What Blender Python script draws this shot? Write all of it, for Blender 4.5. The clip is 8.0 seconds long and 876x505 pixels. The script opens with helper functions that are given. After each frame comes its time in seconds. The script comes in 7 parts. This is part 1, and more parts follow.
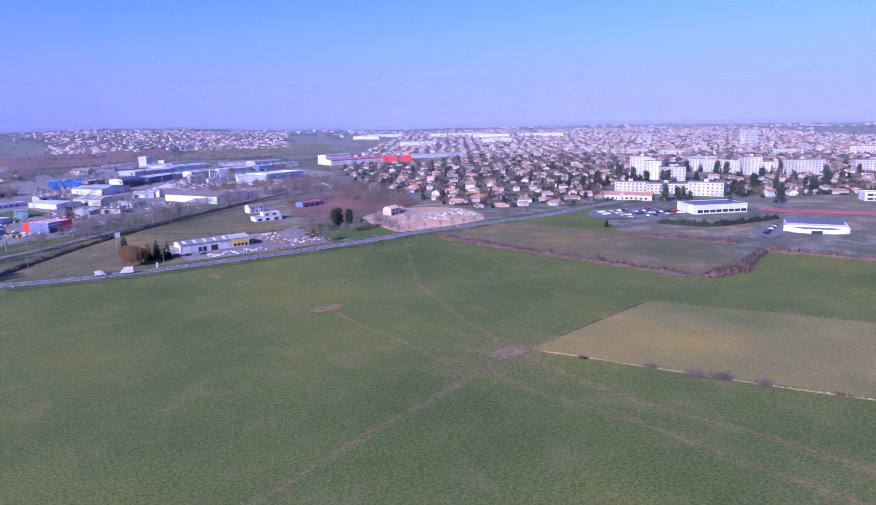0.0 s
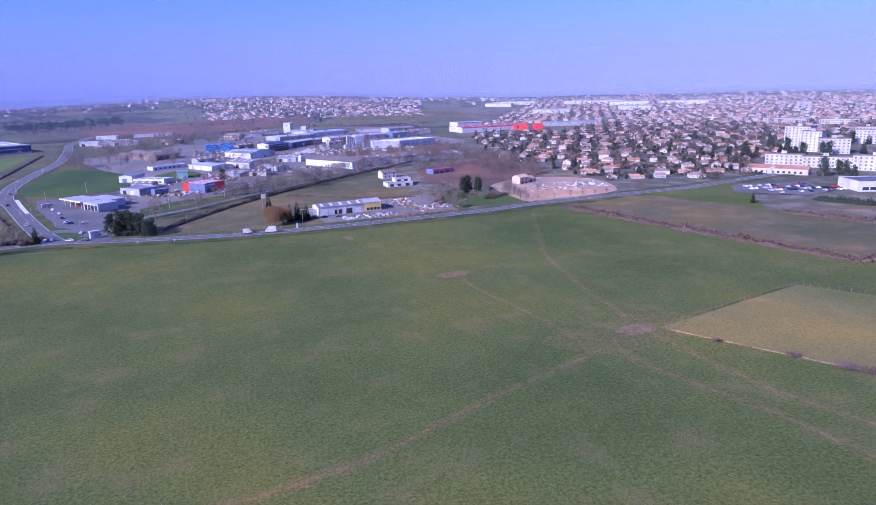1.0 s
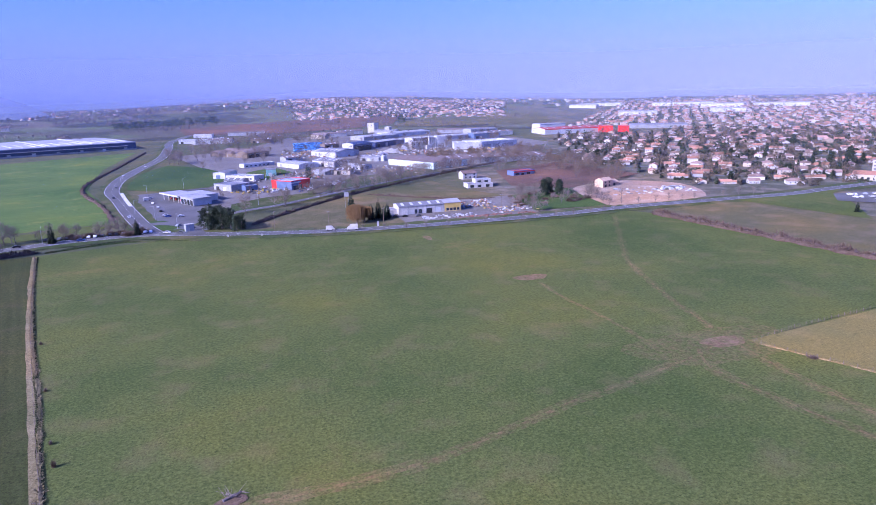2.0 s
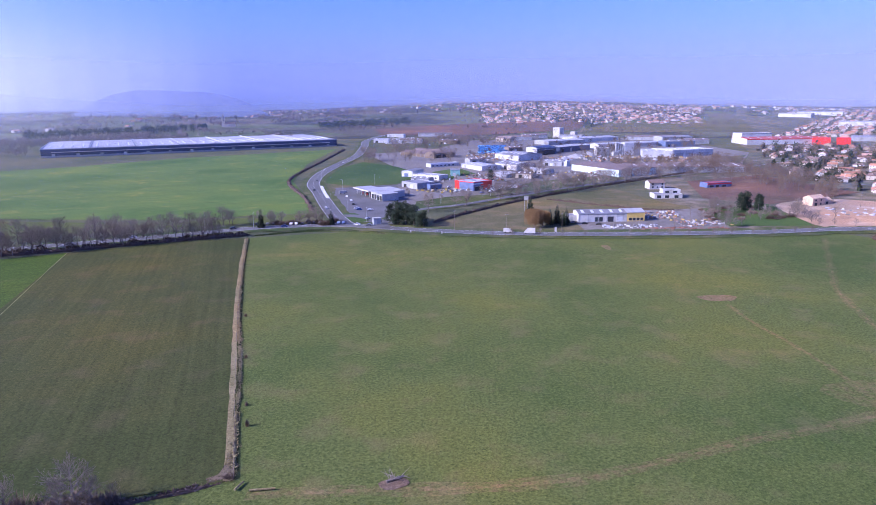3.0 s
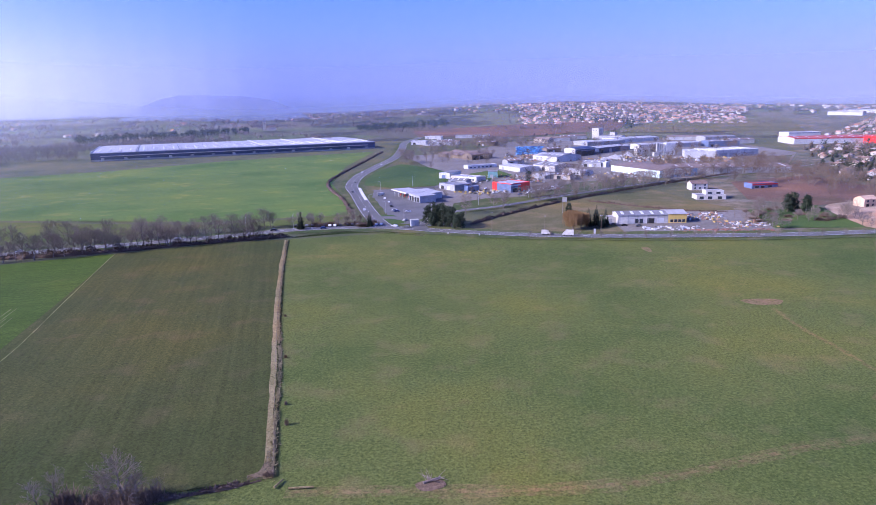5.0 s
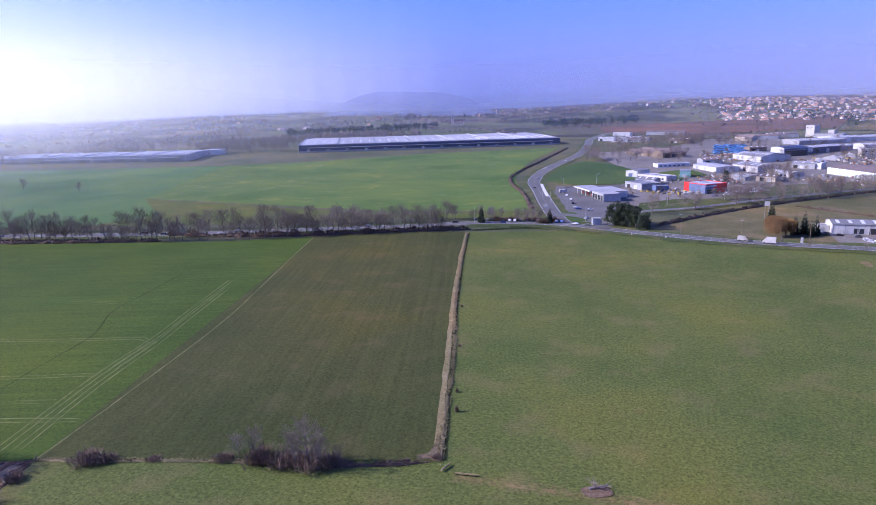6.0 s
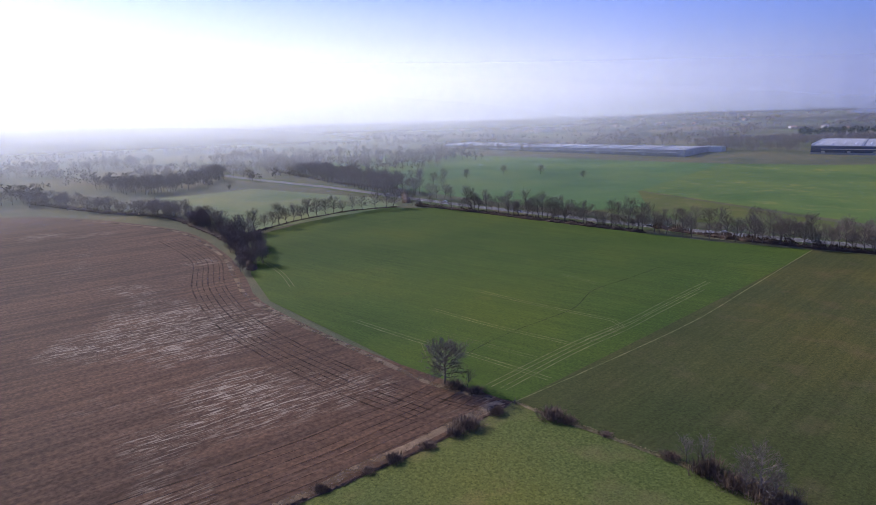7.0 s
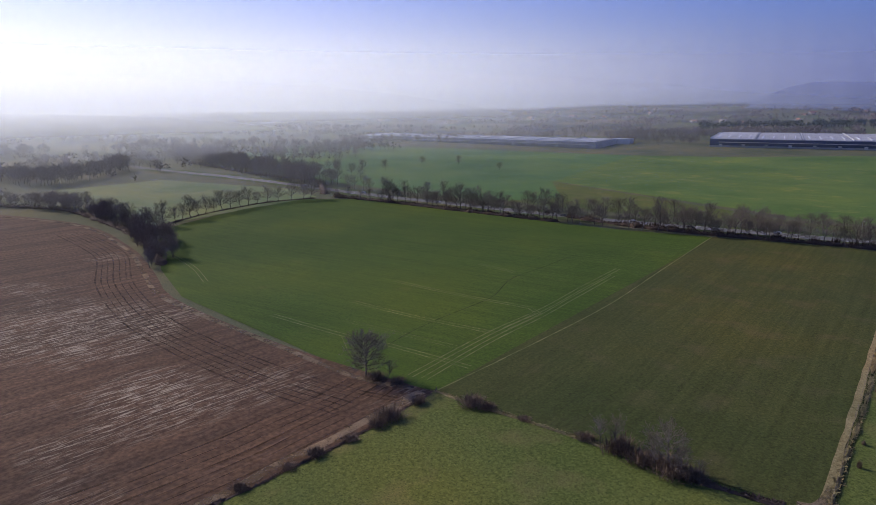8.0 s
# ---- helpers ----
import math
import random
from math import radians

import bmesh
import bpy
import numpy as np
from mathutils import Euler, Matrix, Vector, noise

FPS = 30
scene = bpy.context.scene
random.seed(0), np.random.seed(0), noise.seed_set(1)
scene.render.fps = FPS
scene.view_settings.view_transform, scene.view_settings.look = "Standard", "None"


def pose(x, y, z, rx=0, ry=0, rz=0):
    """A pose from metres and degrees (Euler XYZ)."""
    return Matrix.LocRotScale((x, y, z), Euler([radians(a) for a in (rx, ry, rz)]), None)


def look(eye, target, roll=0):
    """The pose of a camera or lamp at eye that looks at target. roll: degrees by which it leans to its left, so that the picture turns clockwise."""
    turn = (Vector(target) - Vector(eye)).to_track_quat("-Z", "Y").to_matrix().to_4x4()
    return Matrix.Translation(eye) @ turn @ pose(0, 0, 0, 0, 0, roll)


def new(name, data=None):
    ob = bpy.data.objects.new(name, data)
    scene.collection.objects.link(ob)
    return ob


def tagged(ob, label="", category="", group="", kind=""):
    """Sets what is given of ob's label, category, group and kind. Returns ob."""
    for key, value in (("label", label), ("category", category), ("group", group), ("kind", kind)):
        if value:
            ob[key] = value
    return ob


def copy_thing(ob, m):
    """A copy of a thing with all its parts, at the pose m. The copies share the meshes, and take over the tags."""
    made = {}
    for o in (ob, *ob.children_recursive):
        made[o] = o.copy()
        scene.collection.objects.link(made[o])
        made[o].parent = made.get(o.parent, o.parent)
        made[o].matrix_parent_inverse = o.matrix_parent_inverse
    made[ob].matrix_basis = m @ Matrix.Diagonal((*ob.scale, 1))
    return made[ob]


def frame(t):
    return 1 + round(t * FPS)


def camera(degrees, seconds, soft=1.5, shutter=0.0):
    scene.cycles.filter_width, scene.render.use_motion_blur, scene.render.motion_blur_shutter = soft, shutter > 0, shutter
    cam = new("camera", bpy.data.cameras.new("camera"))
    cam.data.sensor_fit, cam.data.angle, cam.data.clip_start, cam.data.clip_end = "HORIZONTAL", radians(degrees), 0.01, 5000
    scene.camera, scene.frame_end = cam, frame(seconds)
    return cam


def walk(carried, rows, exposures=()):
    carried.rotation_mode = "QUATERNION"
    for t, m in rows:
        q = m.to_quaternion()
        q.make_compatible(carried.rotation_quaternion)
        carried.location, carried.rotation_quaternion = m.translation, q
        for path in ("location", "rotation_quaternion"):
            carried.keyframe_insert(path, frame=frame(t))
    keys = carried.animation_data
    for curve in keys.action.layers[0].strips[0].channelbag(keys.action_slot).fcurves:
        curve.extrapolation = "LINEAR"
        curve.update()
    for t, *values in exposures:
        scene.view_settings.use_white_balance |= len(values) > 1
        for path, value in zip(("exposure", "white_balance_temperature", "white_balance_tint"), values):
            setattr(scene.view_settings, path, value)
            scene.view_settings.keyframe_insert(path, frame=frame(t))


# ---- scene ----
cam = camera(68.1, 8.0, soft=0.4)
EYE_HEIGHT = 75.0
PATH = [
    (0, -36.80, -11.40, 1.30), (0.1, -31.18, -12.16, 1.38), (0.2, -26.26, -12.87, 1.36), (0.3, -23.24, -13.28, 1.34), (0.4, -21.82, -13.39, 1.22),
    (0.5, -21.35, -13.50, 1.00), (0.7, -22.79, -13.77, 1.28), (1, -25.40, -13.90, 1.45), (1.5, -26.90, -14.08, 1.35), (1.7, -26.60, -13.98, 1.50),
    (2, -18.28, -13.64, 1.35), (2.3, -4.15, -13.31, 1.21), (2.55, 1.35, -13.18, 1.15), (2.8, -0.15, -13.10, 1.10), (3, -2.25, -13.05, 0.53),
    (3.5, -1.90, -12.85, 1.60), (4, -0.21, -12.85, 1.23), (4.2, 0.20, -12.85, 1.20), (5.3, 1.40, -12.85, 1.10), (5.5, 1.70, -12.85, 1.10),
    (5.7, 2.00, -13.05, 1.30), (5.9, 9.53, -13.32, 0.97), (6, 17.00, -12.90, 1.30), (6.1, 27.04, -12.71, 1.44), (6.2, 38.38, -12.22, 1.68),
    (6.3, 49.72, -12.13, 1.92), (6.4, 60.26, -12.64, 2.06), (6.5, 66.80, -13.10, 1.90), (6.65, 66.70, -12.70, 1.70), (6.8, 63.81, -12.14, 1.69),
    (7, 58.65, -12.30, 1.25), (7.5, 53.85, -12.92, 0.90), (8, 51.55, -13.20, 0.45)]
walk(cam, [(t, pose(0, 0, EYE_HEIGHT, 90 + p, r, y)) for t, y, p, r in PATH],
     exposures=[(0.0, 0.7, 5150, 42), (0.5, 0.52, 5150, 42), (1.5, 0.76, 5200, 40), (3.0, 0.84, 5550, 31), (5.7, 0.8, 5800, 30), (6.0, 0.68, 5850, 27), (6.5, 0.97, 5800, 24), (6.8, 0.48, 6100, 20), (7.0, 0.12, 6350, 16), (7.5, -0.12, 6650, 13), (8.0, -0.2, 6850, 12)])

# ---- daylight: low winter sun ahead on one side, hazy air
SUN_EL, SUN_AZ = 29.0, 105.0          # azimuth counter-clockwise from +y
world = bpy.data.worlds.new("world")
scene.world = world
world.use_nodes = True
wn, wl = world.node_tree.nodes, world.node_tree.links
sky = wn.new("ShaderNodeTexSky")
sky.sky_type = "NISHITA"
sky.sun_disc = False
sky.sun_elevation, sky.sun_rotation = radians(SUN_EL), radians(-SUN_AZ)
sky.air_density, sky.dust_density, sky.ozone_density, sky.altitude = 1.0, 1.8, 5.0, 200
cool = wn.new("ShaderNodeMix")            # the clear cold blue of the winter sky
cool.data_type, cool.blend_type = "RGBA", "MULTIPLY"
cool.inputs[0].default_value, cool.inputs[7].default_value = 1.0, (0.58, 0.70, 1.42, 1)
wl.new(sky.outputs[0], cool.inputs[6])
wl.new(cool.outputs[2], wn["Background"].inputs[0])
wn["Background"].inputs[1].default_value = 0.11
sun_dir = Vector((-math.sin(radians(SUN_AZ)) * math.cos(radians(SUN_EL)), math.cos(radians(SUN_AZ)) * math.cos(radians(SUN_EL)), math.sin(radians(SUN_EL))))
sun = new("sun", bpy.data.lights.new("sun", "SUN"))
sun.data.energy, sun.data.angle, sun.data.color = 4.4, radians(0.6), (1.0, 0.92, 0.80)
sun.matrix_world = look(sun_dir * 3000, (0, 0, 0))

# ---- materials
def principled(name):
    m = bpy.data.materials.new(name)
    m.use_nodes = True
    return m, m.node_tree.nodes, m.node_tree.links, m.node_tree.nodes["Principled BSDF"]


def noise_node(nt, ln, coord, scale, detail=4.0, stretch=None, rough=0.55):
    n = nt.new("ShaderNodeTexNoise")
    n.inputs["Scale"].default_value, n.inputs["Detail"].default_value, n.inputs["Roughness"].default_value = scale, detail, rough
    if stretch:
        mp = nt.new("ShaderNodeMapping")
        mp.vector_type = "TEXTURE"
        mp.inputs["Rotation"].default_value[2] = radians(stretch[0])
        mp.inputs["Scale"].default_value = (1 / stretch[1], 1 / stretch[2], 1)
        ln.new(coord, mp.inputs["Vector"])
        ln.new(mp.outputs[0], n.inputs["Vector"])
    else:
        ln.new(coord, n.inputs["Vector"])
    return n.outputs["Fac"]


def ramp(nt, ln, fac, stops):
    r = nt.new("ShaderNodeValToRGB")
    while len(r.color_ramp.elements) < len(stops):
        r.color_ramp.elements.new(0.5)
    for e, (p, c) in zip(r.color_ramp.elements, stops):
        e.position, e.color = p, (*c, 1)
    ln.new(fac, r.inputs[0])
    return r.outputs[0]


def mixed(nt, ln, fac, a, b, mode="MIX"):
    x = nt.new("ShaderNodeMix")
    x.data_type, x.blend_type = "RGBA", mode
    for sock, v in ((x.inputs[0], fac), (x.inputs[6], a), (x.inputs[7], b)):
        if isinstance(v, (int, float)):
            sock.default_value = v
        elif isinstance(v, tuple):
            sock.default_value = (*v, 1)
        else:
            ln.new(v, sock)
    return x.outputs[2]


def add_bump(nt, ln, b, height, strength, distance):
    bp = nt.new("ShaderNodeBump")
    bp.inputs["Strength"].default_value, bp.inputs["Distance"].default_value = strength, distance
    ln.new(height, bp.inputs["Height"])
    ln.new(bp.outputs[0], b.inputs["Normal"])


def paint(name, a, b, fine=1.5, coarse=0.12, rough=0.7, bump=0.15, metal=0.0, vary=0.0, spec=0.4):
    """A surface whose colour goes from a to b with grain and with broad stains; vary: how much one object differs from the next."""
    m, nt, ln, bs = principled(name)
    pos = nt.new("ShaderNodeNewGeometry").outputs["Position"]
    f1, f2 = noise_node(nt, ln, pos, fine), noise_node(nt, ln, pos, coarse, 3)
    col = mixed(nt, ln, ramp(nt, ln, f1, ((0.3, (0, 0, 0)), (0.7, (1, 1, 1)))), a, b)
    stain = ramp(nt, ln, f2, ((0.3, (0.78, 0.77, 0.75)), (0.62, (1.05, 1.05, 1.05))))
    col = mixed(nt, ln, 1.0, col, stain, "MULTIPLY")
    if vary:
        info = nt.new("ShaderNodeObjectInfo")
        hs = nt.new("ShaderNodeHueSaturation")
        mr = nt.new("ShaderNodeMapRange")
        mr.inputs[3].default_value, mr.inputs[4].default_value = 1 - vary, 1 + vary
        ln.new(info.outputs["Random"], mr.inputs[0])
        ln.new(mr.outputs[0], hs.inputs["Value"])
        ln.new(col, hs.inputs["Color"])
        col = hs.outputs[0]
    ln.new(col, bs.inputs["Base Color"])
    bs.inputs["Roughness"].default_value, bs.inputs["Metallic"].default_value = rough, metal
    bs.inputs["Specular IOR Level"].default_value = spec
    if bump:
        add_bump(nt, ln, bs, f1, bump, 0.1)
    return m


def islands(name, colours, rough=0.8):
    """Each loose piece of a joined mesh takes one of the colours."""
    m, nt, ln, bs = principled(name)
    geo = nt.new("ShaderNodeNewGeometry")
    col = ramp(nt, ln, geo.outputs["Random Per Island"], [(i / len(colours), c) for i, c in enumerate(colours)])
    col.node.color_ramp.interpolation = "CONSTANT"
    f = noise_node(nt, ln, geo.outputs["Position"], 0.6)
    col = mixed(nt, ln, 1.0, col, ramp(nt, ln, f, ((0.3, (0.75, 0.75, 0.75)), (0.7, (1.1, 1.1, 1.1)))), "MULTIPLY")
    ln.new(col, bs.inputs["Base Color"])
    bs.inputs["Roughness"].default_value = rough
    return m


def turf(name, dark, light, dry, patch=0.012, dryness=0.55, rows=None, bump=0.45, gaps=None, over=None):
    """Grass or a crop: tufts, worn dry patches, broad changes of growth; rows: angle of drilling rows."""
    m, nt, ln, bs = principled(name)
    pos = nt.new("ShaderNodeNewGeometry").outputs["Position"]
    tuft, fine, broad, mid = (noise_node(nt, ln, pos, k, d) for k, d in ((1.25, 5), (3.4, 3), (patch, 4), (0.07, 5)))
    speck = noise_node(nt, ln, pos, 2.1, 2)
    def growth(dark, light, dry, dryness, rows):
        col = mixed(nt, ln, ramp(nt, ln, tuft, ((0.34, (0, 0, 0)), (0.66, (1, 1, 1)))), dark, light)
        worn = ramp(nt, ln, mid, ((dryness - 0.02, (0, 0, 0)), (dryness + 0.2, (0.75, 0.75, 0.75))))
        col = mixed(nt, ln, worn, col, dry)
        col = mixed(nt, ln, 1.0, col, ramp(nt, ln, broad, ((0.32, (0.66, 0.8, 0.74)), (0.5, (1, 1, 1)), (0.68, (1.38, 1.16, 0.92)))), "MULTIPLY")
        col = mixed(nt, ln, 1.0, col, ramp(nt, ln, fine, ((0.3, (0.72, 0.72, 0.72)), (0.7, (1.25, 1.25, 1.25)))), "MULTIPLY")
        if rows is not None:
            drill = noise_node(nt, ln, pos, 1.0, 3, (rows, 0.015, 0.6))
            col = mixed(nt, ln, 1.0, col, ramp(nt, ln, drill, ((0.35, (0.88, 0.88, 0.88)), (0.65, (1.1, 1.1, 1.1)))), "MULTIPLY")
        return mixed(nt, ln, 1.0, col, ramp(nt, ln, speck, ((0.30, (1.3, 1.25, 1.15)), (0.38, (1, 1, 1)), (0.60, (1, 1, 1)), (0.68, (0.55, 0.6, 0.6)))), "MULTIPLY")
    col = growth(dark, light, dry, dryness, rows)
    if gaps and over:                          # the grass round about shows where it is not worn away
        thin = noise_node(nt, ln, pos, gaps[0], 4)
        soft = gaps[2] if len(gaps) > 2 else 0.14
        col = mixed(nt, ln, ramp(nt, ln, thin, ((gaps[1] - soft, (0, 0, 0)), (gaps[1] + soft, (1, 1, 1)))), growth(*over), col)
    ln.new(col, bs.inputs["Base Color"])
    bs.inputs["Roughness"].default_value = 0.95
    bs.inputs["Specular IOR Level"].default_value = 0.15
    if bump:
        add_bump(nt, ln, bs, tuft, bump, 0.18)
    if gaps and not over:                      # worn through the grass in places only
        tr, mx = nt.new("ShaderNodeBsdfTransparent"), nt.new("ShaderNodeMixShader")
        thin = noise_node(nt, ln, pos, gaps[0], 4)
        soft = gaps[2] if len(gaps) > 2 else 0.14
        ln.new(ramp(nt, ln, thin, ((gaps[1] - soft, (0, 0, 0)), (gaps[1] + soft, (1, 1, 1)))), mx.inputs[0])
        ln.new(tr.outputs[0], mx.inputs[1])
        ln.new(bs.outputs[0], mx.inputs[2])
        ln.new(mx.outputs[0], nt["Material Output"].inputs[0])
    return m


def ploughland(name, angle):
    """Bare tilled soil with furrows and pale smeared stubble along them."""
    m, nt, ln, bs = principled(name)
    pos = nt.new("ShaderNodeNewGeometry").outputs["Position"]
    furrow = noise_node(nt, ln, pos, 1.0, 4, (angle, 0.012, 0.38))
    clod = noise_node(nt, ln, pos, 0.9, 5)
    broad = noise_node(nt, ln, pos, 0.012, 3)
    smear = noise_node(nt, ln, pos, 1.0, 5, (angle, 0.16, 1.3), 0.7)
    area = noise_node(nt, ln, pos, 0.020, 5)
    def middle(cx, cy, r):
        away, near = nt.new("ShaderNodeVectorMath"), nt.new("ShaderNodeMapRange")
        away.operation = "DISTANCE"
        away.inputs[1].default_value = (cx, cy, 0.2)
        ln.new(pos, away.inputs[0])
        near.inputs[1].default_value, near.inputs[2].default_value, near.inputs[3].default_value, near.inputs[4].default_value = 0, r, 0.16, -0.07
        near.interpolation_type = "SMOOTHSTEP"
        ln.new(away.outputs["Value"], near.inputs[0])
        return near.outputs[0]
    both = nt.new("ShaderNodeMath")
    both.operation = "MAXIMUM"
    ln.new(middle(-245, 34, 75), both.inputs[0])
    ln.new(middle(-160, 34, 48), both.inputs[1])
    more = nt.new("ShaderNodeMath")
    ln.new(both.outputs[0], more.inputs[0])
    ln.new(area, more.inputs[1])
    area = more.outputs[0]
    col = mixed(nt, ln, ramp(nt, ln, clod, ((0.35, (0, 0, 0)), (0.7, (1, 1, 1)))), (0.062, 0.034, 0.020), (0.138, 0.082, 0.049))
    col = mixed(nt, ln, 1.0, col, ramp(nt, ln, furrow, ((0.40, (0.74, 0.72, 0.72)), (0.60, (1.16, 1.14, 1.12)))), "MULTIPLY")
    col = mixed(nt, ln, 1.0, col, ramp(nt, ln, broad, ((0.32, (0.72, 0.74, 0.78)), (0.66, (1.22, 1.16, 1.1)))), "MULTIPLY")
    pale = nt.new("ShaderNodeMath")
    pale.operation = "MULTIPLY"
    ln.new(ramp(nt, ln, smear, ((0.51, (0, 0, 0)), (0.60, (1, 1, 1)))), pale.inputs[0])
    ln.new(ramp(nt, ln, area, ((0.50, (0.03, 0.03, 0.03)), (0.66, (0.75, 0.75, 0.75)))), pale.inputs[1])
    col = mixed(nt, ln, pale.outputs[0], col, (0.46, 0.38, 0.27))
    ln.new(col, bs.inputs["Base Color"])
    bs.inputs["Roughness"].default_value = 0.95
    bs.inputs["Specular IOR Level"].default_value = 0.2
    add_bump(nt, ln, bs, furrow, 0.6, 0.4)
    return m


def countryside(name):
    """The plain far off: a patchwork of meadows, tilled fields and woods, too far to tell apart."""
    m, nt, ln, bs = principled(name)
    pos = nt.new("ShaderNodeNewGeometry").outputs["Position"]
    mp = nt.new("ShaderNodeMapping")
    mp.inputs["Rotation"].default_value[2] = 0.5
    mp.inputs["Scale"].default_value = (0.0045, 0.0075, 0)
    ln.new(pos, mp.inputs[0])
    v = nt.new("ShaderNodeTexVoronoi")
    v.inputs["Scale"].default_value = 1.0
    ln.new(mp.outputs[0], v.inputs["Vector"])
    sep = nt.new("ShaderNodeSeparateColor")
    ln.new(v.outputs["Color"], sep.inputs[0])
    col = ramp(nt, ln, sep.outputs[0], ((0.0, (0.10, 0.112, 0.058)), (0.3, (0.12, 0.15, 0.07)), (0.5, (0.165, 0.135, 0.095)), (0.7, (0.105, 0.10, 0.072)), (0.85, (0.145, 0.15, 0.085))))
    wood = noise_node(nt, ln, pos, 0.006, 6)
    col = mixed(nt, ln, ramp(nt, ln, wood, ((0.50, (0, 0, 0)), (0.56, (0.9, 0.9, 0.9)))), col, (0.055, 0.056, 0.046))
    f = noise_node(nt, ln, pos, 0.08, 5)
    col = mixed(nt, ln, 1.0, col, ramp(nt, ln, f, ((0.3, (0.7, 0.7, 0.7)), (0.7, (1.25, 1.25, 1.25)))), "MULTIPLY")
    ln.new(col, bs.inputs["Base Color"])
    bs.inputs["Roughness"].default_value = 1.0
    bs.inputs["Specular IOR Level"].default_value = 0.1
    return m


def glassy(name, tint=(0.03, 0.04, 0.05)):
    m, nt, ln, bs = principled(name)
    bs.inputs["Base Color"].default_value = (*tint, 1)
    bs.inputs["Roughness"].default_value, bs.inputs["Specular IOR Level"].default_value = 0.08, 0.8
    return m


M_COUNTRY = countryside("countryside")
PASTURE_GRASS = ((0.070, 0.091, 0.020), (0.128, 0.152, 0.038), (0.170, 0.146, 0.057), 0.55, None)
M_PASTURE = turf("pasture", *PASTURE_GRASS[:3])
M_OLIVE = turf("thin_winter_grass", (0.046, 0.056, 0.014), (0.076, 0.084, 0.023), (0.100, 0.086, 0.035), dryness=0.56, rows=104)
M_CROP = turf("young_crop", (0.043, 0.079, 0.009), (0.073, 0.119, 0.015), (0.108, 0.122, 0.025), dryness=0.66, rows=20, bump=0.4)
M_CROP_B = turf("bright_crop", (0.082, 0.142, 0.032), (0.124, 0.192, 0.046), (0.23, 0.235, 0.06), dryness=0.58, rows=25, bump=0.4)
M_CROP_C = turf("blue_green_crop", (0.066, 0.138, 0.040), (0.10, 0.186, 0.056), (0.13, 0.172, 0.065), dryness=0.62, rows=60, bump=0.4)
M_PALE = turf("pale_meadow", (0.13, 0.17, 0.07), (0.185, 0.22, 0.095), (0.22, 0.215, 0.11))
M_TAN = turf("tan_stubble", (0.160, 0.146, 0.046), (0.212, 0.19, 0.062), (0.24, 0.20, 0.075), dryness=0.58, rows=None, bump=0.3)
M_FALLOW = turf("fallow_grass", (0.098, 0.094, 0.040), (0.148, 0.134, 0.062), (0.195, 0.152, 0.090), dryness=0.5)
M_LAWN = turf("lawn", (0.045, 0.088, 0.022), (0.075, 0.125, 0.036), (0.12, 0.12, 0.05), dryness=0.62)
M_PLOUGH = ploughland("tilled_soil", 98)
M_REDSOIL = turf("reddish_tilled_soil", (0.13, 0.075, 0.055), (0.19, 0.115, 0.08), (0.22, 0.15, 0.11), dryness=0.55)
M_SITE = turf("sandy_building_ground", (0.30, 0.205, 0.135), (0.42, 0.30, 0.21), (0.5, 0.4, 0.31), dryness=0.5)
M_EARTH = turf("worn_earth", (0.125, 0.085, 0.055), (0.19, 0.135, 0.088), (0.24, 0.18, 0.12), dryness=0.5)
M_PINKEARTH = turf("pinkish_bare_earth", (0.19, 0.115, 0.07), (0.28, 0.175, 0.105), (0.32, 0.21, 0.13), dryness=0.5, gaps=(0.45, 0.42, 0.3), over=PASTURE_GRASS)
M_PATH = turf("trodden_path", (0.175, 0.112, 0.052), (0.25, 0.165, 0.080), (0.29, 0.20, 0.10), dryness=0.48, gaps=(0.4, 0.53, 0.22), over=PASTURE_GRASS)
M_WORN = turf("thinly_worn_grass", (0.165, 0.108, 0.052), (0.235, 0.158, 0.078), (0.27, 0.185, 0.095), dryness=0.48, gaps=(0.5, 0.76, 0.42), over=PASTURE_GRASS)
M_WHEEL = turf("pale_trodden_crop", (0.17, 0.175, 0.07), (0.26, 0.245, 0.11), (0.30, 0.26, 0.13), dryness=0.5, gaps=(0.2, 0.42, 0.2), over=((0.043, 0.079, 0.009), (0.073, 0.119, 0.015), (0.108, 0.122, 0.025), 0.66, 20))
M_HEADLAND = turf("trampled_headland", (0.125, 0.09, 0.056), (0.20, 0.15, 0.096), (0.27, 0.205, 0.135), dryness=0.5, gaps=(0.16, 0.44))
# dark brown lines, broken up by noise
M_FURROW = turf("damp_furrow", (0.052, 0.031, 0.020), (0.085, 0.053, 0.035), (0.10, 0.062, 0.042), gaps=(0.12, 0.52, 0.22))
# dark tone for the crop's drain line and the shadow painted beside the strip
M_DRAIN_AND_SHADE = turf("dark_damp_line", (0.022, 0.032, 0.012), (0.04, 0.05, 0.018), (0.05, 0.05, 0.02), gaps=(0.3, 0.4))
M_ROUGH = turf("rough_land", (0.078, 0.088, 0.045), (0.128, 0.128, 0.068), (0.165, 0.14, 0.09))
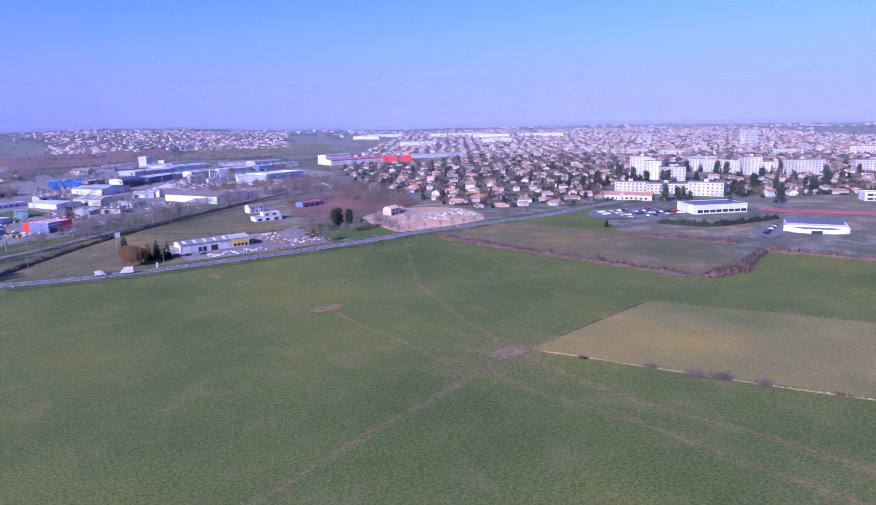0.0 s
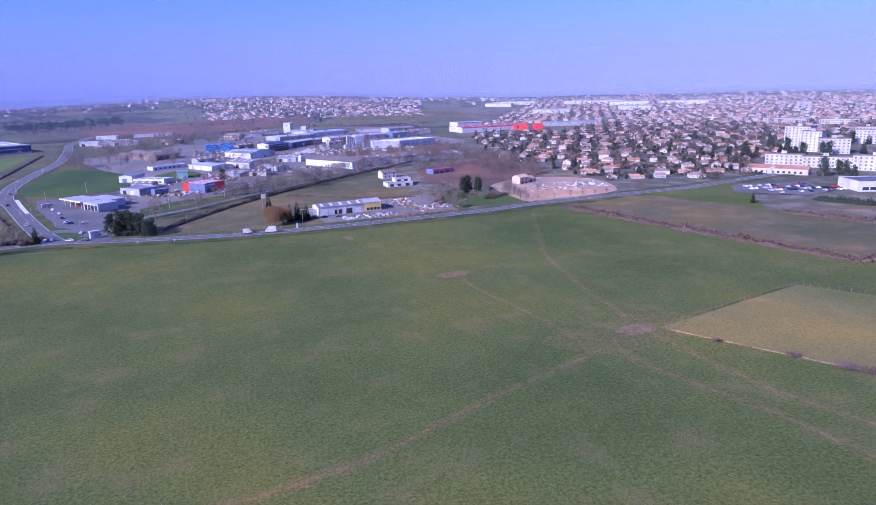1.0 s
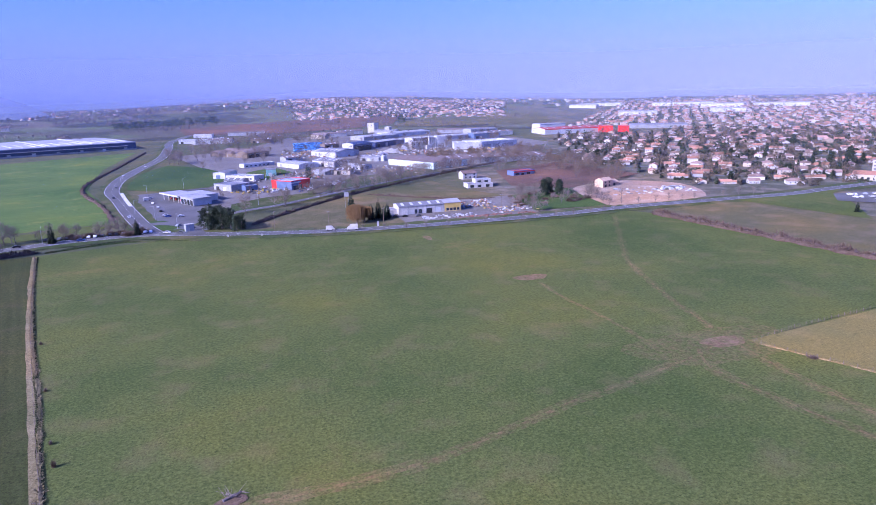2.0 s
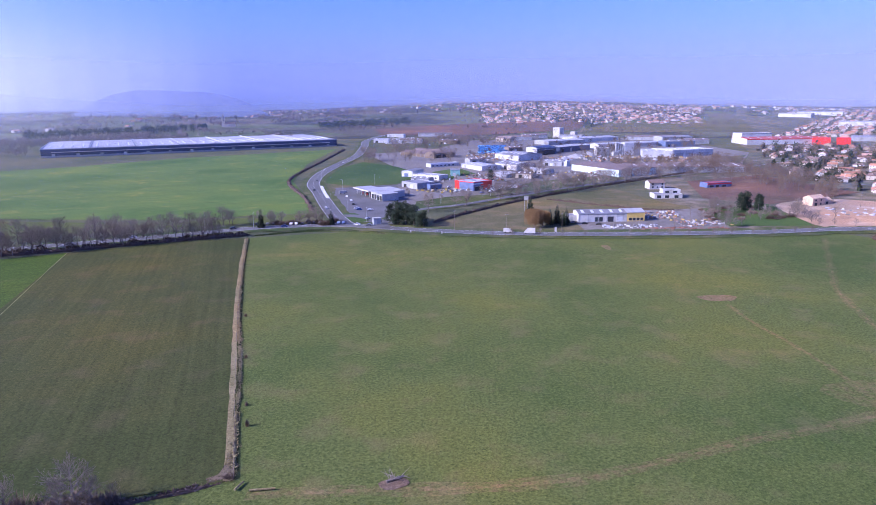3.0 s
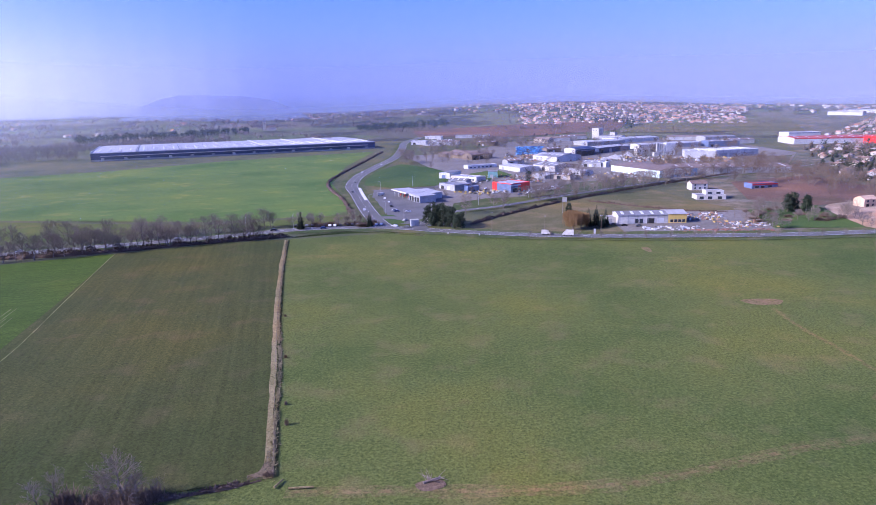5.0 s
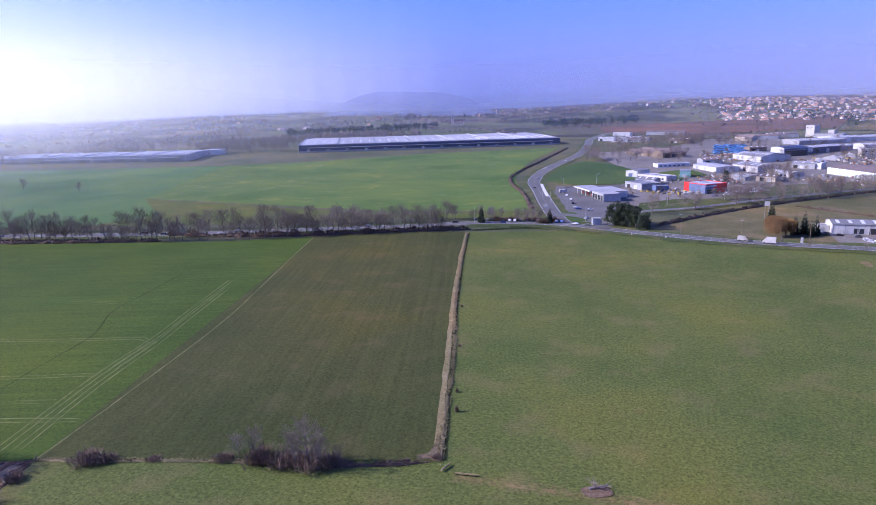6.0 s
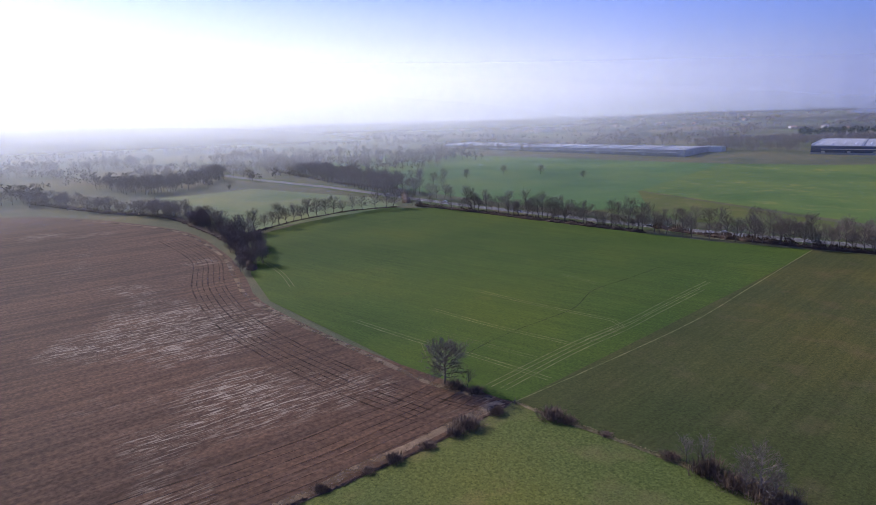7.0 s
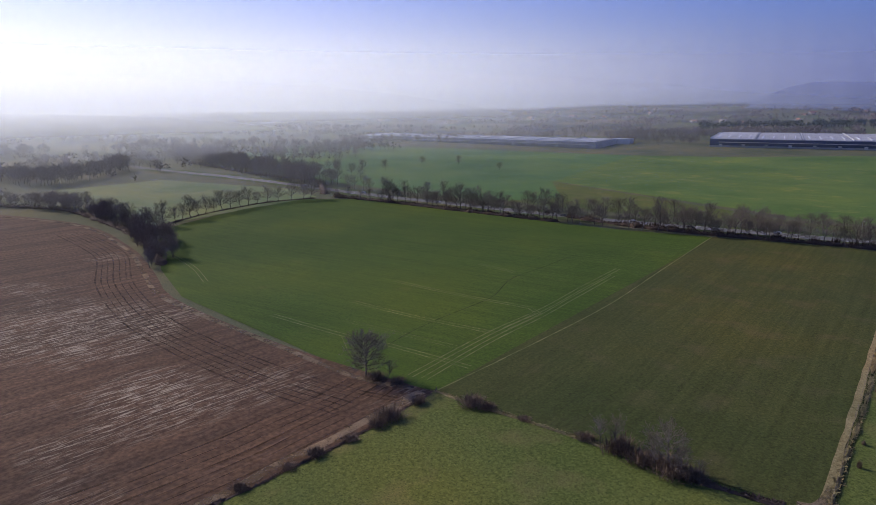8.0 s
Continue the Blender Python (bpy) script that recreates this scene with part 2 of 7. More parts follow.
M_DRY = turf("dry_grass", (0.19, 0.145, 0.068), (0.30, 0.24, 0.12), (0.34, 0.28, 0.15), dryness=0.5)
M_TOWN = turf("gardens_and_yards", (0.082, 0.084, 0.048), (0.155, 0.14, 0.098), (0.26, 0.225, 0.18), dryness=0.48)
M_YARD = paint("pale_gravel_yard", (0.14, 0.126, 0.108), (0.235, 0.212, 0.182), 0.5, 0.03, 0.95)
M_ASPHALT = paint("grey_asphalt", (0.105, 0.104, 0.102), (0.155, 0.152, 0.148), 2.0, 0.05, 0.9, 0.1)
M_LINE = paint("white_road_paint", (0.62, 0.62, 0.6), (0.78, 0.78, 0.76), 3, 0.3, 0.7, 0)
M_VERGE = turf("verge_grass", (0.05, 0.075, 0.022), (0.095, 0.115, 0.042), (0.17, 0.145, 0.085), dryness=0.5)
M_TWIG = paint("bare_twigs", (0.15, 0.12, 0.10), (0.245, 0.195, 0.165), 2, 0.1, 0.95, 0, vary=0.25)
M_TWIG_RED = paint("reddish_twigs", (0.118, 0.082, 0.056), (0.195, 0.138, 0.094), 2, 0.1, 0.95, 0, vary=0.2)
M_HEDGE = paint("packed_bramble_stems", (0.075, 0.050, 0.036), (0.13, 0.090, 0.064), 1.2, 0.15, 0.95, 0, vary=0.15)
M_BARK = paint("grey_bark", (0.12, 0.10, 0.085), (0.21, 0.18, 0.155), 3, 0.3, 0.95, 0.3, vary=0.2)
M_FIR = paint("fir_needles", (0.010, 0.020, 0.011), (0.028, 0.046, 0.022), 1.2, 0.2, 0.9, 0, vary=0.25)
M_PINE = paint("pine_needles", (0.018, 0.030, 0.016), (0.040, 0.060, 0.030), 1.2, 0.2, 0.9, 0, vary=0.2)
M_WILLOW = paint("golden_willow_shoots", (0.17, 0.095, 0.04), (0.27, 0.165, 0.068), 1.5, 0.2, 0.9, 0)
M_IVY = paint("ivy_leaves", (0.025, 0.045, 0.018), (0.05, 0.075, 0.03), 1.5, 0.2, 0.85, 0)
M_WHITE = paint("white_render", (0.46, 0.45, 0.42), (0.60, 0.58, 0.55), 0.8, 0.12, 0.85, 0.05, vary=0.06)
M_CREAM = paint("cream_render", (0.48, 0.41, 0.32), (0.57, 0.50, 0.40), 0.8, 0.12, 0.85, 0.05, vary=0.1)
M_TILE = paint("terracotta_tiles", (0.34, 0.155, 0.095), (0.45, 0.24, 0.155), 1.4, 0.2, 0.85, 0.3, vary=0.3)
M_TILE_B = paint("weathered_brown_tiles", (0.21, 0.14, 0.108), (0.31, 0.215, 0.17), 1.4, 0.2, 0.85, 0.3, vary=0.3)
M_CLAD_W = paint("white_sheet_cladding", (0.48, 0.49, 0.50), (0.60, 0.61, 0.62), 0.5, 0.1, 0.45, 0.05)
M_CLAD_G = paint("grey_sheet_cladding", (0.30, 0.31, 0.33), (0.40, 0.41, 0.43), 0.5, 0.1, 0.45, 0.05, vary=0.1)
M_CLAD_B = paint("dark_blue_cladding", (0.030, 0.045, 0.105), (0.045, 0.065, 0.14), 0.5, 0.06, 0.4, 0.05)
M_CLAD_BLUE = paint("blue_cladding", (0.10, 0.14, 0.26), (0.14, 0.19, 0.31), 0.5, 0.1, 0.45, 0.05)
M_CLAD_RED = paint("red_cladding", (0.62, 0.030, 0.026), (0.72, 0.05, 0.04), 0.5, 0.1, 0.45, 0.05)
M_CLAD_Y = paint("yellow_cladding", (0.60, 0.43, 0.12), (0.70, 0.52, 0.17), 0.5, 0.1, 0.5, 0.05)
M_CLAD_T = paint("teal_cladding", (0.20, 0.42, 0.40), (0.27, 0.5, 0.47), 0.5, 0.1, 0.5, 0.05)
M_CLAD_C = paint("pale_cyan_cladding", (0.52, 0.66, 0.66), (0.62, 0.74, 0.74), 0.5, 0.1, 0.5, 0.05)
M_ROOF_G = paint("grey_roof_sheet", (0.19, 0.19, 0.20), (0.28, 0.28, 0.29), 0.4, 0.05, 0.6, 0.1, vary=0.15)
M_ROOF_L = paint("pale_roof_sheet", (0.34, 0.34, 0.35), (0.46, 0.46, 0.46), 0.4, 0.05, 0.55, 0.1, vary=0.1)
M_ROOF_BR = paint("brown_fibre_roof", (0.17, 0.125, 0.105), (0.25, 0.19, 0.16), 0.4, 0.05, 0.8, 0.1, vary=0.15)
M_ROOF_R = paint("red_roof_sheet", (0.40, 0.07, 0.05), (0.5, 0.11, 0.08), 0.4, 0.05, 0.6, 0.1)
M_ROOF_D = paint("dark_roof_sheet", (0.085, 0.095, 0.115), (0.135, 0.148, 0.17), 0.4, 0.05, 0.7, 0.1)
M_SKYLIGHT = paint("milky_skylight", (0.60, 0.62, 0.64), (0.7, 0.72, 0.74), 1, 0.2, 0.35, 0)
M_CONC = paint("concrete", (0.36, 0.35, 0.33), (0.46, 0.45, 0.43), 0.8, 0.1, 0.85, 0.1, vary=0.1)
M_DARK = paint("dark_opening", (0.025, 0.025, 0.028), (0.04, 0.04, 0.043), 1, 0.2, 0.8, 0)
M_GLASS = glassy("window_glass")
M_PANE = paint("curtained_window", (0.13, 0.14, 0.16), (0.22, 0.23, 0.25), 0.4, 0.2, 0.25, 0, vary=0.3)
M_FLATS = paint("off_white_panels", (0.42, 0.40, 0.355), (0.52, 0.49, 0.44), 0.5, 0.08, 0.85, 0.05, vary=0.08)
M_METAL = paint("galvanised_steel", (0.42, 0.43, 0.44), (0.52, 0.53, 0.54), 2, 0.3, 0.45, 0, metal=0.6)
M_WOOD = paint("weathered_wood", (0.15, 0.115, 0.085), (0.24, 0.19, 0.145), 4, 0.3, 0.9, 0.2)
M_TYRE = paint("rubber", (0.02, 0.02, 0.02), (0.03, 0.03, 0.03), 4, 0.5, 0.85, 0)
M_BLOCK = paint("sandy_blockwork", (0.56, 0.38, 0.24), (0.68, 0.48, 0.32), 0.8, 0.2, 0.9, 0.1)
M_BLUEPLASTIC = islands("blue_plastic_pipes", ((0.03, 0.15, 0.42), (0.06, 0.26, 0.55), (0.16, 0.36, 0.58), (0.02, 0.08, 0.25), (0.05, 0.06, 0.08)), 0.45)
M_JUNK = islands("mixed_building_materials", ((0.5, 0.5, 0.48), (0.3, 0.28, 0.26), (0.42, 0.4, 0.36), (0.36, 0.22, 0.13), (0.5, 0.36, 0.1), (0.2, 0.2, 0.22), (0.58, 0.58, 0.57), (0.3, 0.13, 0.09), (0.15, 0.12, 0.1)))
M_SACKS = islands("white_stacked_goods", ((0.6, 0.6, 0.6), (0.4, 0.41, 0.44), (0.5, 0.48, 0.44), (0.3, 0.31, 0.33), (0.64, 0.64, 0.64), (0.2, 0.19, 0.18)))
M_YELLOW = islands("yellow_machines", ((0.5, 0.35, 0.06), (0.55, 0.42, 0.1), (0.2, 0.19, 0.15), (0.5, 0.44, 0.3), (0.12, 0.12, 0.12)))
M_BRICK = islands("stacked_bricks", ((0.26, 0.11, 0.075), (0.32, 0.15, 0.10), (0.20, 0.09, 0.065)))
M_FARWALL = islands("far_walls", ((0.46, 0.45, 0.42), (0.40, 0.36, 0.30), (0.54, 0.53, 0.51), (0.38, 0.30, 0.22), (0.43, 0.40, 0.37)))
M_FARROOF = islands("far_roofs", ((0.46, 0.22, 0.14), (0.38, 0.18, 0.12), (0.52, 0.29, 0.20), (0.32, 0.19, 0.14), (0.56, 0.34, 0.25), (0.44, 0.34, 0.29)))
M_SHRUB = paint("garden_evergreens", (0.022, 0.034, 0.018), (0.055, 0.07, 0.036), 0.35, 0.05, 0.9, 0)
M_BRUSH = paint("winter_garden_hedges", (0.075, 0.066, 0.048), (0.14, 0.115, 0.085), 0.35, 0.05, 0.9, 0)
M_TRACK = paint("red_running_track", (0.30, 0.085, 0.065), (0.37, 0.115, 0.09), 0.5, 0.05, 0.9, 0)
CAR_PAINT = [paint("car_paint_" + n, c, c, 1, 0.2, 0.3, 0, spec=0.6) for n, c in (
    ("white", (0.75, 0.75, 0.76)), ("silver", (0.45, 0.46, 0.48)), ("black", (0.02, 0.02, 0.022)), ("blue", (0.03, 0.07, 0.25)), ("red", (0.4, 0.02, 0.02)), ("grey", (0.12, 0.125, 0.13)))]

# ---- building meshes
class Shape:
    """Vertices and faces gathered piece by piece."""
    def __init__(self):
        self.v, self.f = [], []

    def add(self, verts, faces, m=None):
        n = len(self.v)
        self.v += [tuple(m @ Vector(p)) for p in verts] if m else [tuple(p) for p in verts]
        self.f += [tuple(i + n for i in q) for q in faces]
        return self

    def box(self, x0, x1, y0, y1, z0, z1, m=None):
        return self.add([(x, y, z) for z in (z0, z1) for y in (y0, y1) for x in (x0, x1)],
                        [(0, 2, 3, 1), (4, 5, 7, 6), (0, 1, 5, 4), (1, 3, 7, 5), (3, 2, 6, 7), (2, 0, 4, 6)], m)

    def tube(self, a, b, ra, rb, n=5, cap=False):
        a, b = Vector(a), Vector(b)
        d = (b - a).normalized()
        u = d.orthogonal().normalized()
        w = d.cross(u)
        ring = [(math.cos(2 * math.pi * i / n), math.sin(2 * math.pi * i / n)) for i in range(n)]
        vs = [a + (u * c + w * s) * ra for c, s in ring] + [b + (u * c + w * s) * rb for c, s in ring]
        fs = [(i, (i + 1) % n, n + (i + 1) % n, n + i) for i in range(n)]
        if cap:
            fs += [tuple(range(n - 1, -1, -1)), tuple(range(n, 2 * n))]
        return self.add(vs, fs)

    def mesh(self, name):
        me = bpy.data.meshes.new(name)
        me.from_pydata(self.v, [], self.f)
        me.update()
        return me


def part(name, shape, material, parent, label=""):
    me = shape.mesh(name) if isinstance(shape, Shape) else shape
    if material and not me.materials:
        me.materials.append(material)
    ob = new(name, me)
    ob.parent = parent
    return tagged(ob, label)


def thing(name, m, label, category, group="", kind=""):
    ob = new(name)
    ob.empty_display_size = 0.5
    ob.matrix_basis = m
    return tagged(ob, label, category, group, kind)


def setting(name, shape, material, label, category):
    ob = part(name, shape, material, None)
    return tagged(ob, label, category, kind="structure")


def spline(points, step):
    """A smooth line through the points, in even steps."""
    ps = [Vector((*p, 0)) if len(p) == 2 else Vector(p) for p in points]
    out = []
    for i in range(len(ps) - 1):
        p0, p1, p2, p3 = ps[max(i - 1, 0)], ps[i], ps[i + 1], ps[min(i + 2, len(ps) - 1)]
        n = max(1, int((p2 - p1).length / step))
        for j in range(n):
            t = j / n
            out.append(0.5 * ((2 * p1) + (p2 - p0) * t + (2 * p0 - 5 * p1 + 4 * p2 - p3) * t * t + (3 * p1 - p0 - 3 * p2 + p3) * t ** 3))
    return out + [ps[-1]]


def ribbon(points, width, z, step=8.0, ragged=0.0, shift=0.0, smooth=True):
    line = spline(points, step) if smooth else [Vector((*p, 0)) for p in points]
    s = Shape()
    for i, p in enumerate(line):
        d = (line[min(i + 1, len(line) - 1)] - line[max(i - 1, 0)]).normalized()
        n = Vector((-d.y, d.x, 0))
        a, b = (width / 2 * (1 + ragged * noise.noise(p * 0.11 + Vector((k, 0, 7)))) for k in (0, 31))
        s.v += [tuple(p + n * (shift + a) + Vector((0, 0, z))), tuple(p + n * (shift - b) + Vector((0, 0, z)))]
    s.f = [(2 * i + 1, 2 * i + 3, 2 * i + 2, 2 * i) for i in range(len(line) - 1)]
    return s


def sheet(corners, z, round_step=0.0):
    """A flat piece of ground with these corners."""
    ps = [(p.x, p.y) for p in spline(list(corners) + [corners[0]], round_step)[:-1]] if round_step else corners
    bm = bmesh.new()
    face = bm.faces.new([bm.verts.new((*p, z)) for p in ps])
    bmesh.ops.triangulate(bm, faces=[face])
    for _ in range(6):                         # fine enough to follow the rise of the land
        long_edges = [e for e in bm.edges if e.calc_length() > 55 and max(v.co.length for v in e.verts) > 280]
        if not long_edges:
            break
        bmesh.ops.subdivide_edges(bm, edges=long_edges, cuts=1)
        bmesh.ops.triangulate(bm, faces=bm.faces[:])
    bm.normal_update()
    s = Shape()
    bm.verts.index_update()
    s.v = [tuple(v.co) for v in bm.verts]
    s.f = [tuple(v.index for v in (f.verts if f.normal.z > 0 else reversed(f.verts))) for f in bm.faces]
    bm.free()
    return s


# ---- the land: one sheet to the horizon
def land(x, y):
    """Height of the land, for arrays of places: flat below, rising gently from the main road on, with low hills far off."""
    r = np.hypot(x, y)
    d = r - 330
    z = np.where(d < -60, 0.0, np.where(d < 60, 0.018 * (d + 60) ** 2 / 240, 0.018 * d))
    az = np.degrees(np.arctan2(-x, y))
    k = np.clip((r - 1250) / 950, 0, 1)
    swell = 36 * np.exp(-((az + 9) / 17) ** 2) + 10 * np.exp(-((az + 48) / 20) ** 2) + 16 * np.exp(-((az - 30) / 14) ** 2)
    return z + k * k * (3 - 2 * k) * (swell + 2.5 * np.sin(x / 97 + 1) * np.cos(y / 123) + 1.5 * np.sin(x / 41 - y / 57))


def lie(x, y):
    return float(land(np.array(x, dtype=float), np.array(y, dtype=float)))


ground = Shape()
RINGS = [0, 150, 260] + list(range(290, 1300, 40)) + list(range(1300, 2600, 65)) + [2800, 3300, 4200, 4900]
SECTORS = 160
ground.v = [(0, 0, 0)] + [(r * math.cos(a * 2 * math.pi / SECTORS), r * math.sin(a * 2 * math.pi / SECTORS), -0.2) for r in RINGS[1:] for a in range(SECTORS)]
ground.f = [(0, 1 + a, 1 + (a + 1) % SECTORS) for a in range(SECTORS)]
for k in range(len(RINGS) - 2):
    o = 1 + SECTORS * k
    ground.f += [(o + a, o + SECTORS + a, o + SECTORS + (a + 1) % SECTORS, o + (a + 1) % SECTORS) for a in range(SECTORS)]
setting("ground", ground, M_COUNTRY, "wide plain of winter fields and woods", "ground")

setting("rough_land", sheet([(1150 * math.cos(a * math.pi / 16), 1150 * math.sin(a * math.pi / 16)) for a in range(32)], 0.02), M_ROUGH, "rough winter grass between the fields", "ground")
setting("pasture", sheet([(-95, 364), (-38, 120), (-125, 97), (-113, 36), (-105, -120), (120, -140), (330, -60), (385, 105), (352, 172), (278, 160), (248, 330), (238, 345), (40, 360), (-26, 380)], 0.12),
        M_PASTURE, "large green pasture with worn dry patches", "field")
setting("olive_field", sheet([(-95, 364), (-38, 120), (-125, 98), (-171, 301), (-179, 333), (-127, 358)], 0.20), M_OLIVE, "thin olive winter grass field", "field")
setting("crop_field", sheet([(-171, 301), (-125, 98), (-144, 88), (-182, 83), (-256, 73), (-305, 79), (-398, 104), (-430, 160), (-445, 225), (-414, 258), (-345, 279), (-282, 294), (-224, 312), (-179, 333)], 0.16),
        M_CROP, "green winter crop field with wheel tracks", "field")
setting("ploughed_field", sheet([(-125, 97), (-182, 81), (-256, 70), (-300, 75), (-363, 80), (-450, 70), (-545, 12), (-577, -40), (-560, -92), (-455, -90), (-357, -94), (-240, -110), (-110, -118), (-113, 36)], 0.20, 14),
        M_PLOUGH, "brown ploughed field with pale smeared stubble", "field")
setting("ploughed_field", sheet([(-560, -100), (-455, -98), (-357, -102), (-240, -118), (-110, -126), (-140, -330), (-520, -300)], 0.20), M_PLOUGH, "brown ploughed field beyond a pale track", "field")
setting("crop_field", sheet([(-801, 282), (-891, 479), (-704, 573), (-470, 669), (-385, 435), (-320, 385), (-341, 330), (-382, 311), (-520, 285), (-640, 270)], 0.16), M_CROP_C, "dull green crop field dotted with trees", "field")
setting("crop_field", sheet([(-470, 669), (-385, 435), (-160, 420), (-65, 441), (-82, 502), (-111, 602), (-120, 744), (-108, 936), (-285, 828), (-386, 724)], 0.24), M_CROP_B, "bright green crop field beside the road", "field")
setting("rough_grass", sheet([(-385, 433), (-320, 372), (-341, 330), (-235, 362), (-160, 395), (-80, 410), (-65, 440), (-160, 408), (-235, 416)], 0.28), M_PASTURE, "strip of rough olive green grass along the road", "field")
setting("meadow", sheet([(-611, 83), (-625, 171), (-500, 238), (-449, 236), (-412, 106), (-470, 95)], 0.16), M_PALE, "pale green meadow behind a row of trees", "field")
setting("meadow", sheet([(-833, 0), (-926, 118), (-737, 160), (-660, 130), (-630, 95)], 0.16), M_FALLOW, "dull brownish meadow beyond the tree belt", "field")
setting("stubble_field", sheet([(146, 147), (224, 156), (247, 113), (300, 0), (330, -100), (240, -60), (194, 49), (162, 113)], 0.28), M_TAN, "tan stubble field behind a post fence", "field")
setting("fallow_field", sheet([(248, 330), (258, 264), (275, 163), (340, 178), (352, 240), (345, 300), (315, 352)], 0.28), M_FALLOW, "brownish fallow field inside hedges", "field")
setting("grass_strip", sheet([(318, 352), (340, 262), (372, 300), (395, 335), (414, 345)], 0.40), M_PASTURE, "green grass strip by the car park", "field")
setting("fallow_field", sheet([(6, 386), (61, 375), (185, 362), (190, 440), (176, 470), (165, 532), (93, 487), (33, 430)], 0.16), M_FALLOW, "brownish grass triangle between two roads", "field")
setting("lawn", sheet([(-79, 585), (-50, 566), (-15, 575), (10, 640), (-20, 715), (-58, 760), (-78, 700), (-84, 640)], 0.28), M_LAWN, "green grass bank inside the bend", "lawn")
setting("lawn", sheet([(-58, 412), (-34, 404), (-26, 412), (-40, 436), (-52, 436)], 0.44), M_LAWN, "small grass island at the junction", "lawn")
setting("yards", sheet([(-10, 440), (70, 496), (200, 582), (335, 655), (420, 800), (400, 1080), (100, 1080), (20, 900), (-60, 860), (-22, 715), (12, 640), (-15, 570), (-5, 500)], 0.08), M_YARD, "pale gravel yards of an industrial estate", "yard")
setting("yards", sheet([(100, 366), (185, 362), (196, 430), (150, 428), (140, 394), (100, 394)], 0.32), M_YARD, "gravel yard of a builders' merchant", "yard")
setting("town_ground", sheet([(238, 356), (300, 330), (320, 180), (385, 130), (700, -60), (1300, 100), (1900, 900), (1500, 1700), (1000, 2000), (560, 1150), (420, 800), (335, 650), (205, 575), (178, 470), (190, 365)], 0.04), M_TOWN,
        "gardens, lawns and yards of a town", "ground")
setting("building_site", sheet([(236, 362), (251, 436), (300, 455), (335, 420), (322, 375), (300, 360)], 0.36, 12), M_SITE, "sandy cleared building site", "building site")
setting("tilled_plot", sheet([(215, 470), (240, 560), (320, 590), (340, 480), (300, 460), (250, 440)], 0.36), M_REDSOIL, "reddish tilled plot beside the houses", "field")
setting("grass_plot", sheet([(185, 372), (196, 430), (248, 440), (236, 366)], 0.28), M_LAWN, "rough green plot among bushes", "field")
setting("tilled_field", sheet([(-60, 1230), (90, 1180), (330, 1300), (420, 1560), (100, 1480), (-80, 1400)], 0.68), M_REDSOIL, "reddish tilled field behind the yards", "field")
setting("far_meadow", sheet([(300, 1240), (620, 1160), (760, 1500), (420, 1420)], 0.68), M_FALLOW, "green meadow before the far houses", "field")
setting("lawn", sheet([(12, 600), (36, 600), (40, 622), (62, 640), (48, 690), (20, 660)], 0.28), M_LAWN, "green lawn between the halls", "lawn")
setting("lawn", sheet([(0, 450), (34, 468), (66, 492), (60, 508), (26, 500), (2, 480)], 0.28), M_VERGE, "grassy strip beside the lane", "lawn")
setting("yards", sheet([(20, 900), (100, 1080), (-50, 1180), (-66, 1000), (-60, 870)], 0.2), M_ROUGH, "rough weedy storage ground", "yard")
setting("yards", sheet([(60, 498), (128, 545), (200, 590), (190, 612), (110, 580), (60, 520)], 0.24), M_ROUGH, "weedy strip under bare trees", "yard")
setting("yards", sheet([(260, 615), (330, 655), (400, 770), (330, 730), (280, 680)], 0.24), M_ROUGH, "weedy ground behind the halls", "yard")
setting("car_park", sheet([(372, 312), (391, 332), (449, 316), (425, 280), (400, 276)], 0.44), M_ASPHALT, "asphalt car park", "car park")
setting("car_park", sheet([(385, 186), (398, 206), (439, 210), (430, 190)], 0.44), M_ASPHALT, "asphalt car park by the sports hall", "car park")
setting("running_track", sheet([(482, 232), (492, 250), (528, 176), (514, 168)], 0.44, 8), M_TRACK, "red running track", "running track")
setting("forecourt", sheet([(-66, 556), (-15, 562), (-4, 500), (-12, 450), (-16, 408), (-30, 402), (-52, 440), (-62, 500)], 0.32), M_ASPHALT, "asphalt forecourt of the filling station", "forecourt")

# roads
MAIN_ROAD = [(-1243, 72), (-1000, 122), (-874, 150), (-718, 188), (-590, 232), (-468, 262), (-404, 279), (-361, 293), (-300, 311), (-248, 328), (-186, 353), (-138, 372), (-100, 389), (-72, 395), (-42, 395), (-7, 382), (14, 375), (41, 367), (82, 360), (144, 355), (199, 353), (242, 355), (310, 350), (364, 345), (414, 349), (480, 352)]
NORTH_ROAD = [(-42, 397), (-51, 423), (-64, 474), (-77, 530), (-89, 580), (-92, 652), (-83, 742), (-71, 845), (-72, 985), (-74, 1098), (-40, 1300)]
SIDE_ROAD = [(-20, 402), (0, 442), (35, 463), (69, 490), (135, 540), (199, 578), (332, 645), (562, 805)]
